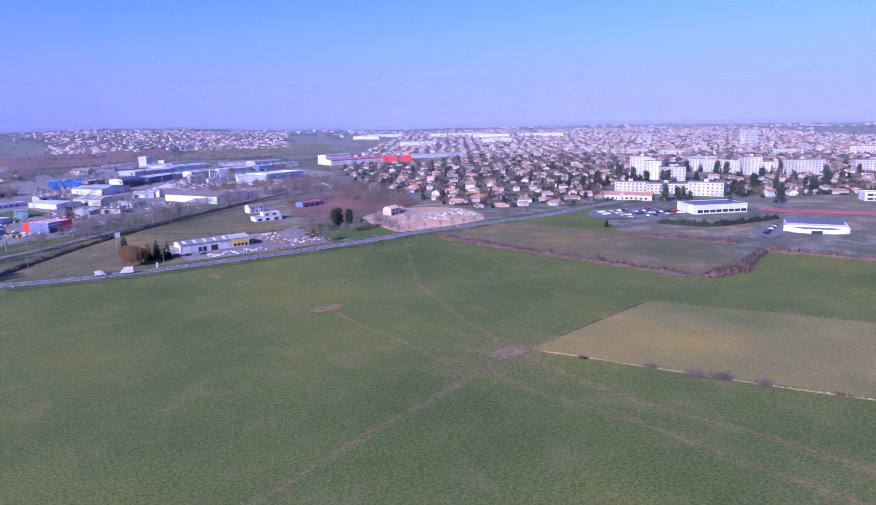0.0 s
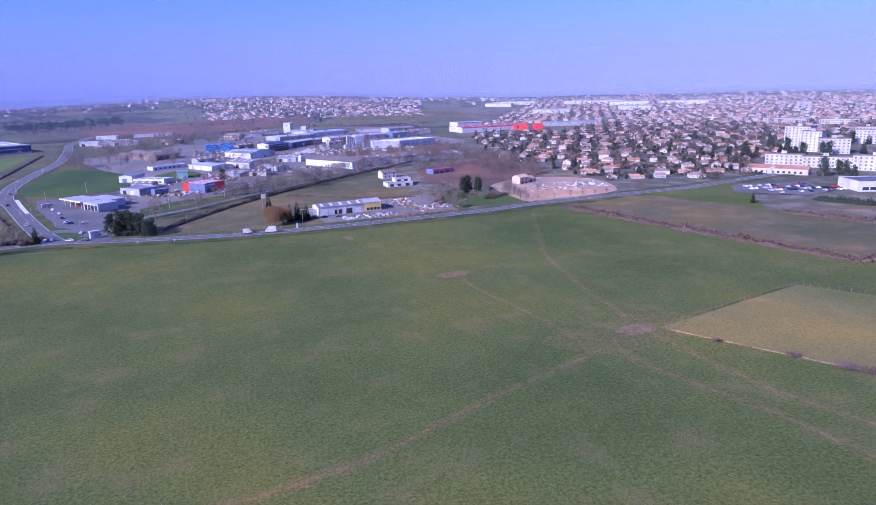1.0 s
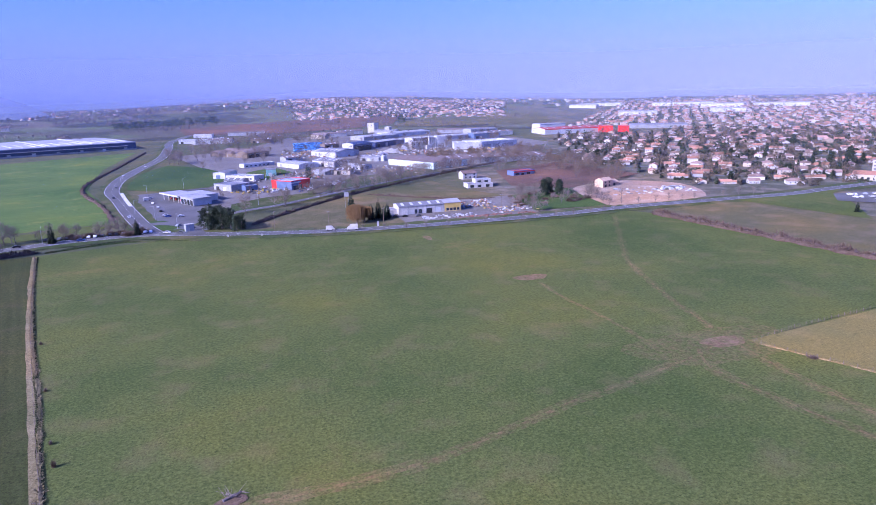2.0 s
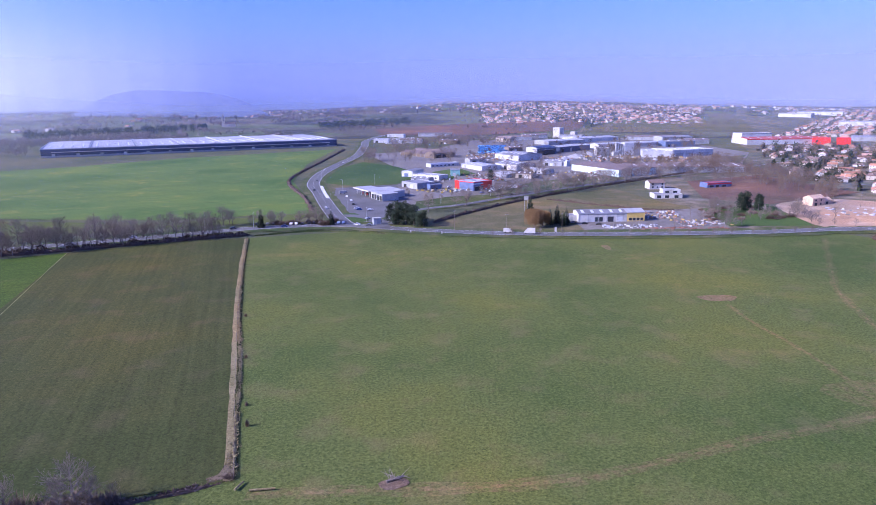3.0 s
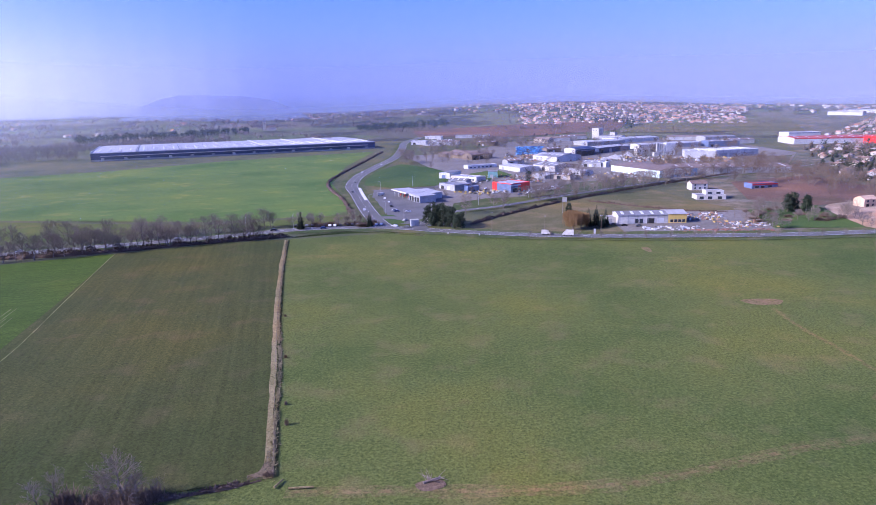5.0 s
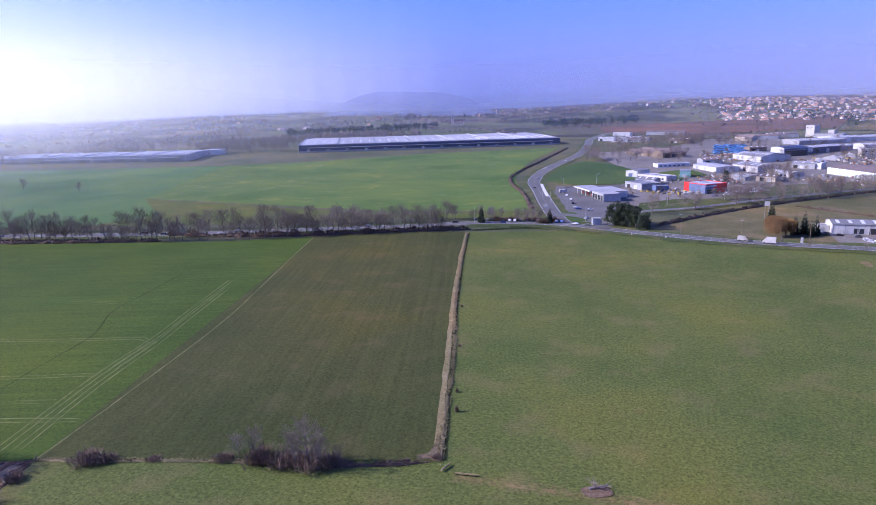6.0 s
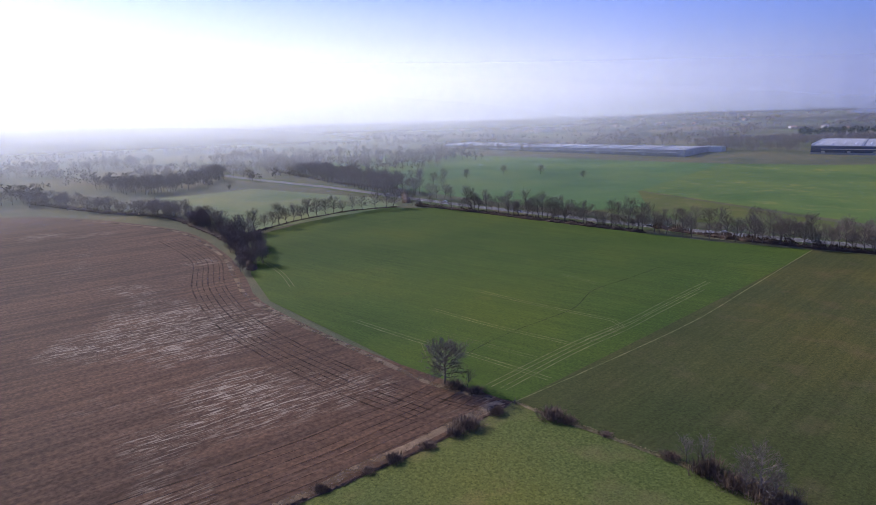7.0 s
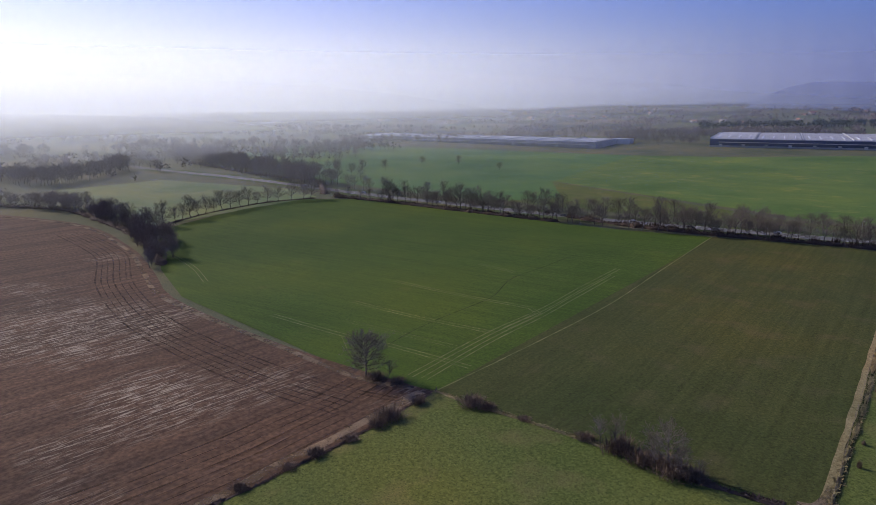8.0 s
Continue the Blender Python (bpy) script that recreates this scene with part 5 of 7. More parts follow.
def gable_roof(w, d, h, rise, over=0.5, t=0.22, x0=0.0, y0=0.0, along_x=True):
    s = Shape()
    if not along_x:
        s = gable_roof(d, w, h, rise, over, t)
        m = Matrix.Translation((x0 + w, y0, 0)) @ Matrix.Rotation(math.pi / 2, 4, "Z")
        return Shape().add(s.v, s.f, m)
    slope = rise / (d / 2)
    for side in (0, 1):
        ye, yr = (y0 - over, y0 + d / 2) if side == 0 else (y0 + d + over, y0 + d / 2)
        ze, zr = h - over * slope + 0.03, h + rise + 0.03
        v = [(x, y, z + k) for k in (0, t) for x, y, z in ((x0 - over, ye, ze), (x0 + w + over, ye, ze), (x0 + w + over, yr, zr), (x0 - over, yr, zr))]
        f = [(0, 1, 5, 4), (1, 2, 6, 5), (3, 0, 4, 7), (4, 5, 6, 7), (3, 2, 1, 0)]
        s.add(v, f if side == 0 else [tuple(reversed(q)) for q in f])
    return s


def hip_roof(w, d, h, rise, over=0.5, x0=0.0, y0=0.0):
    a, b, c, e = x0 - over, x0 + w + over, y0 - over, y0 + d + over
    k, m = (d / 2 + over) * 0.9, (c + e) / 2
    z = h - 0.1
    return Shape().add([(a, c, z), (b, c, z), (b, e, z), (a, e, z), (a, c, z + .2), (b, c, z + .2), (b, e, z + .2), (a, e, z + .2), (a + k, m, h + rise), (b - k, m, h + rise)],
                       [(0, 1, 5, 4), (1, 2, 6, 5), (2, 3, 7, 6), (3, 0, 4, 7), (4, 5, 9, 8), (6, 7, 8, 9), (5, 6, 9), (7, 4, 8), (3, 2, 1, 0)])


def hall(L, yaw, w, d, h, wall, roof, label, rise=0.0, doors=(), windows=(), strip=None, bays=0, name="industrial_hall", z=0.0, skylights=0, side_windows=0, along_x=True, category="industrial building"):
    """A shed whose front runs from L towards yaw; depth goes back. doors: (x, width, height, material); windows: (x, z, width, height)."""
    root = thing(name, pose(L[0], L[1], z, 0, 0, yaw), label, category, "halls of the estate" if name == "industrial_hall" else "")
    if rise:
        part("wall", gable_body(w, d, h, rise, along_x=along_x), wall, root)
        r = part("roof", gable_roof(w, d, h, rise, 0.35, along_x=along_x), roof, root)
    else:
        part("wall", Shape().box(0, w, 0, d, -0.3, h), wall, root)
        r = part("roof", Shape().box(0.35, w - 0.35, 0.35, d - 0.35, h + 0.02, h + 0.14), roof, root)
        part("parapet", Shape().box(-0.08, w + 0.08, -0.08, 0.3, h + 0.002, h + 0.5).box(-0.08, w + 0.08, d - 0.3, d + 0.08, h + 0.002, h + 0.5).box(-0.08, 0.3, 0.3, d - 0.3, h + 0.002, h + 0.5).box(w - 0.3, w + 0.08, 0.3, d - 0.3, h + 0.002, h + 0.5), wall, root)
    for i in range(skylights):
        x = w * (i + 0.5) / skylights
        if rise and along_x:
            sl = rise / (d / 2)
            s = Shape()
            y1, y2 = d * 0.1, d * 0.42
            s.add([(x - 0.9, y1, h + sl * y1 + 0.30), (x + 0.9, y1, h + sl * y1 + 0.30), (x + 0.9, y2, h + sl * y2 + 0.30), (x - 0.9, y2, h + sl * y2 + 0.30)], [(0, 1, 2, 3)])
            part("skylight", s, M_SKYLIGHT, root)
        elif not rise:
            part("skylight", Shape().box(x - 0.9, x + 0.9, d * 0.2, d * 0.8, h + 0.15, h + 0.5), M_SKYLIGHT, root)
    for x, ww, hh, m in doors:
        dr = part("door", Shape().box(x, x + ww, -0.12, 0.02, 0, hh), m, root)
        part("lintel", Shape().box(x - 0.15, x + ww + 0.15, -0.16, 0.02, hh + 0.01, hh + 0.25), M_CLAD_G, dr)
    for x, zz, ww, hh in windows:
        window(root, x + ww / 2, 0, zz, ww, hh, 0, M_CLAD_G)
    for i in range(side_windows):
        window(root, w, d * (i + 0.5) / side_windows, 1.4, 1.8, 1.3, 90, M_CLAD_G)
    if strip:
        part("fascia", Shape().box(-0.1, w + 0.1, -0.1, 0.0, h - 1.0, h - 0.05), strip, root)
    for i in range(bays + 1 if bays else 0):
        part("post", Shape().box(w * i / bays - 0.12, w * i / bays + 0.12, -0.14, 0.0, 0, h - 0.1), M_CLAD_G, root)
    return root


# the long dark warehouses across the crops
def warehouse(L, yaw, w, d, h, label, bays, wall):
    root = thing("warehouse", pose(L[0], L[1], 0, 0, 0, yaw), label, "warehouse", "warehouses")
    part("wall", Shape().box(0, w, 0, d, -0.3, h), wall, root)
    part("plinth", Shape().box(-0.2, w + 0.2, -0.25, -0.01, -0.3, 2.2), M_CONC, root)
    part("canopy", Shape().box(w * 0.03, w * 0.97, -3.2, 0, h * 0.56, h * 0.62), M_ROOF_L, root)
    part("fascia", Shape().box(-0.15, w + 0.15, -0.18, -0.01, h - 0.9, h), M_CLAD_G, root)
    bw = w / bays
    for i in range(bays):
        x0 = i * bw + 1.6
        r = part("roof", Shape().add([(x0, 0.5, h), (x0 + bw - 3.2, 0.5, h), (x0 + bw - 3.2, d / 2, h + 1.0), (x0, d / 2, h + 1.0), (x0, d - 0.5, h), (x0 + bw - 3.2, d - 0.5, h)],
                                     [(0, 1, 2, 3), (3, 2, 5, 4), (0, 3, 4), (1, 5, 2)]), M_ROOF_L, root, "pale ribbed roof bay")
        for k in range(4):
            xs = x0 + (bw - 3.2) * (k + 0.5) / 4
            part("skylight", Shape().box(xs - 0.8, xs + 0.8, d * 0.08, d * 0.42, h + 0.2, h + 1.1), M_SKYLIGHT, r)
        part("fire_wall", Shape().box(i * bw + 0.2, i * bw + 0.8, 0.2, d - 0.2, h, h + 1.5), M_CLAD_W, root)
    for i in range(bays * 2):
        x = w * (i + 0.5) / (bays * 2)
        part("dock_door", Shape().box(x - 2, x + 2, -0.35, -0.26, 0.2, 4.2), M_CLAD_G if i % 3 else M_CLAD_W, root)
    return root
warehouse((-466, 838), 24, 385, 190, 11, "long dark blue warehouse with pale roof bays", 7, M_CLAD_B)
warehouse((-938, 584), 18.2, 403, 85, 9, "long grey warehouse with a pale ribbed roof", 9, M_CLAD_G)
hall((-590, 790), 20, 26, 20, 7, M_CLAD_W, M_ROOF_L, "white box hall beside the long warehouse", doors=((4, 4, 4, M_CLAD_G),))

# the builders' merchant by the main road
wb = hall((102, 392), 0, 30, 15, 5.4, M_WHITE, M_ROOF_G, "white merchant's hall with big doors and grey roof", rise=1.6,
     doors=((17.5, 4.2, 3.6, M_DARK), (5.0, 4.6, 3.6, M_CLAD_W), (23.5, 4, 3.6, M_CLAD_W)), windows=((10.2, 0.6, 2.2, 2.8), (12.8, 0.6, 2.2, 2.8)), bays=5, skylights=5)
hall((132.2, 391.8), 0, 11, 15.4, 5.8, M_CLAD_Y, M_ROOF_L, "yellow clad shop at the hall's end", rise=1.4, windows=((1.2, 0.9, 1.8, 1.6), (3.6, 0.9, 1.8, 1.6), (6.0, 0.9, 1.8, 1.6), (8.4, 0.9, 1.6, 1.6)), strip=M_CLAD_Y)
hall((96, 397), 0, 5.6, 7, 3.4, M_WHITE, M_ROOF_G, "small white annexe of the hall", doors=((1.2, 2.2, 2.2, M_CLAD_G),))
# estate
hall((35, 545), -50, 22, 22, 6.8, M_CLAD_RED, M_ROOF_L, "red clad hall with pale roof", skylights=3, strip=M_CLAD_RED)
hall((49.2, 527.8), 42, 23, 16, 6.2, M_CLAD_BLUE, M_ROOF_L, "blue and glass showroom beside the red hall", doors=((2, 6, 3.4, M_GLASS), (9, 6, 3.4, M_GLASS)), windows=((16, 1.2, 5, 2.2),), skylights=3, strip=M_CLAD_W)
hall((36, 624), -3, 9, 12, 6.0, M_CLAD_T, M_ROOF_G, "small teal clad hall with grey roof", rise=0.8, doors=((2, 3, 3, M_CLAD_W),))
hall((-11, 627), -30, 12, 22, 5.6, M_CLAD_W, M_ROOF_G, "white and blue hall with a low roof", rise=1.0, doors=((3, 4, 3.5, M_CLAD_BLUE),), along_x=False)
hall((0, 617), -40, 31, 14, 3.8, M_WHITE, M_ROOF_L, "low white flat-roofed workshop building", windows=tuple((2 + 4 * i, 1, 2.2, 1.4) for i in range(7)), skylights=4)
hall((-10, 560), -54, 22.5, 18, 4.8, M_CLAD_G, M_ROOF_G, "grey metal workshop with flat roof", doors=((3, 4, 3.4, M_DARK), (12, 4, 3.4, M_CLAD_W)))
hall((14, 533), 20, 10, 8, 4.6, M_CLAD_BLUE, M_ROOF_G, "dark blue stacked site cabin", windows=((1, 1, 1.6, 1.2), (5, 1, 1.6, 1.2)))
hall((19, 699), 28, 36, 10, 3.4, M_CLAD_W, M_ROOF_L, "long low white shed with windows", windows=tuple((2 + 5 * i, 1, 2.4, 1.2) for i in range(6)))
hall((52, 697), -63, 40, 24, 4.6, M_CLAD_W, M_ROOF_L, "wide white hall with pale roof", rise=1.2, doors=((6, 4, 3.6, M_CLAD_G), (20, 4, 3.6, M_CLAD_G)), skylights=5)
hall((-16, 849), -53, 68, 20, 4.4, M_WOOD, M_ROOF_BR, "long low brown-roofed barn", rise=2.4, bays=8)
hall((26, 793), 41, 34, 16, 6.0, M_WOOD, M_ROOF_BR, "open-fronted brown barn with dark bays", rise=2.4, doors=((3, 8, 4.4, M_DARK), (14, 8, 4.4, M_DARK), (24, 7, 4.4, M_DARK)))
hall((0, 875), -53, 50, 16, 4.4, M_WOOD, M_ROOF_BR, "second long brown-roofed barn", rise=2.2, bays=6)
hall((-45, 1171), -12, 30, 16, 5, M_CLAD_W, M_ROOF_L, "white storage hall behind the yard", doors=((4, 4, 3.6, M_CLAD_G),))
hall((10, 1185), -8, 60, 20, 5.5, M_CLAD_G, M_ROOF_BR, "long grey storage hall", rise=1.6)
hall((99, 784), -57, 42, 30, 6.0, M_CLAD_W, M_ROOF_L, "white hall with blue-grey roof", rise=2.6, doors=((6, 4, 4, M_CLAD_G), (24, 4, 4, M_CLAD_G)), skylights=6)
hall((120.5, 751), 33, 40, 30, 6.2, M_CLAD_G, M_ROOF_G, "grey gabled hall with metal roof", rise=3.0, along_x=False)
hall((87, 687), -56, 33, 26, 5.8, M_WHITE, M_ROOF_G, "white workshop with grey roof", rise=2.2, doors=((4, 4, 4, M_CLAD_G), (14, 4, 4, M_DARK), (24, 4, 4, M_CLAD_G)), skylights=4)
hall((112, 652), -61, 27, 16, 3.6, M_WHITE, M_ROOF_L, "low white shed with pale roof", rise=1.2, windows=tuple((2 + 5 * i, 1, 2.4, 1.2) for i in range(5)))
hall((78, 620), -59, 18, 20, 3.4, M_CLAD_G, M_ROOF_L, "low grey shed with pale roof", rise=0.9)
hall((143, 823), -49, 17, 34, 9.6, M_CLAD_W, M_CLAD_B, "tall white and dark blue hall", rise=1.4, along_x=False)
hall((155, 811), 31, 32, 17, 8.2, M_CLAD_B, M_CLAD_B, "tall dark blue open hall", rise=1.2, doors=((2, 28, 6.5, M_DARK),))
hall((190, 841), 43, 50, 20, 7.2, M_CLAD_B, M_ROOF_L, "long dark blue hall with pale roof", rise=1.5, skylights=6, doors=((5, 5, 5, M_DARK), (24, 5, 5, M_CLAD_G)))
hall((162, 659), -66, 70, 46, 6.8, M_CLAD_C, M_ROOF_BR, "long pale cyan hall with low brown roof", rise=1.6, doors=((6, 5, 4.4, M_CLAD_W), (38, 5, 4.4, M_CLAD_W)), bays=14)
hall((212, 622), -4, 110, 46, 6.0, M_CLAD_G, M_ROOF_BR, "very wide low hall with brown roof", rise=1.2, skylights=9)
hall((157, 695), -38, 9, 8, 5.4, M_CLAD_W, M_ROOF_L, "small white box store beside halls")
hall((273, 767), -15, 33, 34, 7.6, M_CLAD_W, M_ROOF_L, "white factory hall beside a yard", strip=M_CLAD_W, skylights=3, doors=((20, 4, 4, M_CLAD_G),))
hall((306, 758), 17, 58, 40, 8.2, M_CLAD_W, M_ROOF_L, "large white factory hall with grey front", skylights=6, bays=6, doors=((4, 11, 5, M_CLAD_G), (18, 11, 5, M_CLAD_G), (34, 18, 5, M_CLAD_G)), strip=M_CLAD_W)
hall((256, 1000), 27, 80, 40, 6, M_CLAD_W, M_ROOF_L, "long pale hall behind the plant", rise=1.5, skylights=8)
hall((200, 960), 27, 70, 34, 5.6, M_CLAD_G, M_ROOF_L, "grey-sided hall with pale roof", rise=1.5, skylights=6)
hall((339, 1036), -20, 90, 30, 5.5, M_CLAD_G, M_ROOF_BR, "long brown-roofed hall far off", rise=1.6)
hall((380, 985), 10, 50, 26, 7, M_CLAD_G, M_ROOF_G, "grey clad hall far off", rise=1.4)
hall((132, 1040), -40, 26, 18, 6, M_CREAM, M_ROOF_BR, "cream farmhouse building far off", rise=3.0)
hall((197, 1092), 7, 30, 18, 6.2, M_WHITE, M_ROOF_BR, "white hall with brown roof far off", rise=1.8)
hall((150, 1065), 0, 44, 20, 5.2, M_CLAD_G, M_ROOF_BR, "grey hall with brown roof far off", rise=1.8)
hall((245, 1089), -30, 38, 20, 5.6, M_CLAD_G, M_ROOF_G, "grey hall beside the tower", rise=1.2)
# smaller halls packed between the yards
for x, y, yaw, w, d, h, wall, roof, lab in (
        (-62, 1050, -10, 24, 14, 5, M_CLAD_W, M_ROOF_L, "white shed behind the storage yard"), (-20, 1036, -12, 34, 16, 5.4, M_CLAD_G, M_ROOF_BR, "grey shed behind the storage yard"),
        (40, 1010, -20, 30, 16, 5.6, M_WOOD, M_ROOF_BR, "brown shed beside the pipe yard"), (182, 1075, 5, 26, 14, 7, M_CREAM, M_ROOF_BR, "cream building near the silo tower"),
        (212, 870, 20, 30, 18, 6.4, M_CLAD_BLUE, M_ROOF_L, "blue clad hall with pale roof"), (252, 880, 18, 40, 20, 6.6, M_CLAD_W, M_ROOF_L, "white hall among the works"),
        (300, 900, 12, 46, 20, 6.2, M_CLAD_G, M_ROOF_L, "grey hall with pale roof among the works"), (352, 900, 6, 44, 22, 7.2, M_CLAD_BLUE, M_ROOF_G, "blue hall with grey roof among the works"),
        (392, 940, 0, 40, 20, 6.0, M_CLAD_G, M_ROOF_BR, "grey hall with brown roof among the works"), (64, 730, 20, 20, 14, 4.8, M_CLAD_G, M_ROOF_BR, "small grey workshop with brown roof"),
        (140, 702, -30, 22, 14, 5.0, M_CLAD_G, M_ROOF_G, "small grey workshop between halls"), (96, 606, -30, 16, 12, 4.2, M_CREAM, M_ROOF_BR, "low cream workshop with brown roof"),
        (-2, 585, -30, 18, 10, 4.0, M_CLAD_G, M_ROOF_G, "low grey shed in the hire yard"), (128, 868, 25, 22, 12, 5.2, M_WOOD, M_ROOF_BR, "brown timber shed in the pipe yard")):
    hall((x, y), yaw, w, d, h, wall, roof, lab, rise=1.4, doors=((3, 4, 3.4, M_DARK), (9, 3.4, 3.2, M_CLAD_W)), skylights=3)
# the red and white factory
hall((470, 905), 0, 120, 46, 8, M_CLAD_W, M_ROOF_R, "long white factory with red roof", rise=2.0, skylights=8, strip=M_CLAD_RED)
hall((556, 893), -30, 22, 18, 9, M_CLAD_RED, M_ROOF_R, "bright red factory end building", strip=M_CLAD_RED)
hall((583, 880), -30, 16, 18, 9, M_CLAD_RED, M_ROOF_R, "bright red factory end building", strip=M_CLAD_RED)
hall((496, 972), 4, 48, 26, 11, M_CLAD_W, M_ROOF_L, "tall white factory block", strip=M_CLAD_BLUE)
hall((640, 930), -28, 90, 36, 6, M_CLAD_G, M_ROOF_G, "long grey hall by the factory", rise=1.4)
# long roofs on the town's far side
for i, (x, y, yaw, w) in enumerate(((1127, 1350, -52, 96), (1080, 1480, -40, 150), (960, 1640, -38, 110), (880, 1560, -42, 70), (1230, 1290, -48, 120), (820, 1240, -35, 80), (1010, 1180, -40, 70))):
    hall((x, y), yaw, w, 40, 9, M_CLAD_W, M_ROOF_L, "large pale hall at the far edge of town", rise=1.5, skylights=4)
hall((238, 1108), -50, 14, 12, 17, M_CONC, M_CONC, "tall concrete silo tower", name="silo_tower", category="tower", windows=((2, 13, 1.4, 1.4), (8, 13, 1.4, 1.4)))
hall((262, 1085), -40, 9, 9, 11, M_CONC, M_CONC, "lower concrete silo tower", name="silo_tower", category="tower")
def concrete_plant(x, y):
    root = thing("concrete_plant", pose(x, y, 0, 0, 0, 10), "white concrete plant with round silos and conveyor", "industrial plant")
    part("mixer_house", Shape().box(12, 24, 0, 10, -0.2, 15), M_CLAD_W, root)
    for i in range(4):
        si = part("silo", Shape().tube((1 + 2.8 * i, 2, 3), (1 + 2.8 * i, 2, 15.5 - i * 0.6), 1.25, 1.25, 12, True), M_CONC, root)
        part("cone", Shape().tube((1 + 2.8 * i, 2, 0.4), (1 + 2.8 * i, 2, 3), 0.3, 1.25, 12), M_METAL, si)
    part("conveyor", Shape().add(Shape().box(-18, 0, -0.7, 0.7, 0, 0.9).v, Shape().box(-18, 0, -0.7, 0.7, 0, 0.9).f, pose(12, -4, 11, 0, -30, 0)), M_METAL, root)
    part("hopper", Shape().box(-6, 0, -6, -1, 0, 5), M_CONC, root)
    for k in range(3):
        part("strut", Shape().tube((10 - 5 * k, -4, -0.2), (9 - 5 * k, -4, 9 - 3 * k), 0.2, 0.2, 5), M_METAL, root)
concrete_plant(250, 797)
hall((226, 794), 8, 16, 10, 9.5, M_CONC, M_CONC, "grey concrete batching house with windows", windows=((3, 6, 1.6, 1.4), (9, 6, 1.6, 1.4)))
def gravel_heap(x, y, r0, h):
    root = thing("gravel_heap", pose(x, y, 0), "pale grey gravel heap", "gravel heap", "gravel heaps")
    s, n = Shape(), 18
    s.v = [(0, 0, h)] + [(r0 * k * math.cos(a * 6.283 / n) * (1 + .2 * noise.noise(Vector((x + a, k, 1)))), r0 * k * math.sin(a * 6.283 / n), h * (1 - k) * 0.95) for k in (0.35, 0.7, 1.0) for a in range(n)]
    s.f = [(0, 1 + a, 1 + (a + 1) % n) for a in range(n)] + [(1 + n * k + a, 1 + n * (k + 1) + a, 1 + n * (k + 1) + (a + 1) % n, 1 + n * k + (a + 1) % n) for k in (0, 1) for a in range(n)]
    part("heap", s, M_CONC, root)
for x, y, r0, h in ((196, 780, 14, 5), (216, 800, 12, 6), (178, 760, 10, 4)):
    gravel_heap(x, y, r0, h)

# the filling station
def station():
    root = thing("filling_station", pose(-45, 526, 0, 0, 0, -62), "white flat-roofed filling station with canopy", "filling station")
    part("canopy", Shape().box(0, 30, -4, 12, 4.6, 5.4), M_ROOF_L, root)
    part("fascia", Shape().box(-0.1, 30.1, -4.1, -4.02, 4.5, 5.5).box(-0.1, -0.02, -4, 12, 4.5, 5.5), M_WHITE, root)
    for x in (3, 11, 19, 27):
        for y in (-2, 8):
            part("column", Shape().tube((x, y, 0), (x, y, 4.6), 0.25, 0.25, 8), M_WHITE, root)
        part("pump", Shape().box(x + 1.5, x + 2.3, 2, 2.6, 0, 1.8), M_CLAD_RED, root)
    sh = part("shop", Shape().box(9, 36, 12.2, 24, -0.2, 4.4), M_WHITE, root, "white shop with large windows")
    part("shop_roof", Shape().box(8.5, 36.5, 11.9, 24.5, 4.42, 4.8), M_ROOF_L, root)
    for i in range(6):
        part("shop_window", Shape().box(10 + 4.2 * i, 13.6 + 4.2 * i, 12.0, 12.18, 0.4, 3.2), M_GLASS, sh)
    lo = part("wash_hall", Shape().box(30, 50, -2, 11.6, -0.2, 4.8), M_CLAD_G, root, "grey car wash hall")
    part("wash_roof", Shape().box(29.6, 50.4, -2.4, 12.0, 4.82, 5.2), M_ROOF_L, root)
    for i in range(4):
        part("wash_door", Shape().box(31.5 + 4.6 * i, 35 + 4.6 * i, -2.12, -2.0, 0, 3.6), M_DARK if i % 2 else M_GLASS, lo)
station()
def cabin(x, y, yaw, label):
    root = thing("cabin", pose(x, y, 0, 0, 0, yaw), label, "cabin")
    part("body", Shape().box(-2.4, 2.4, -1.4, 1.4, 0.1, 4.4), M_CLAD_G, root)
    part("front_panel", Shape().box(-2.3, -0.3, -1.46, -1.41, 0.3, 4.2), M_WHITE, root)
    part("roof", Shape().box(-2.6, 2.6, -1.6, 1.6, 4.42, 4.6), M_WHITE, root)
cabin(-23, 397, 20, "grey and white kiosk box beside the junction")
def billboard(x, y, yaw, w, h, z, mat, label):
    root = thing("billboard", pose(x, y, 0, 0, 0, yaw), label, "billboard", "billboards")
    part("panel", Shape().box(-w / 2, w / 2, -0.08, 0.08, z, z + h), mat, root)
    for s in (-1, 1):
        part("post", Shape().tube((s * w * 0.35, 0.14, 0), (s * w * 0.35, 0.14, z + h * 0.8), 0.08, 0.08, 6), M_METAL, root)
billboard(-15, 402, -30, 3.4, 2.4, 2.2, M_WHITE, "blank white roadside panel on posts")
billboard(76, 432, 0, 3.0, 3.0, 8, M_WHITE, "white panel high on posts")
billboard(82, 366, 0, 1.2, 2.8, 0.4, M_WHITE, "narrow white roadside panel")

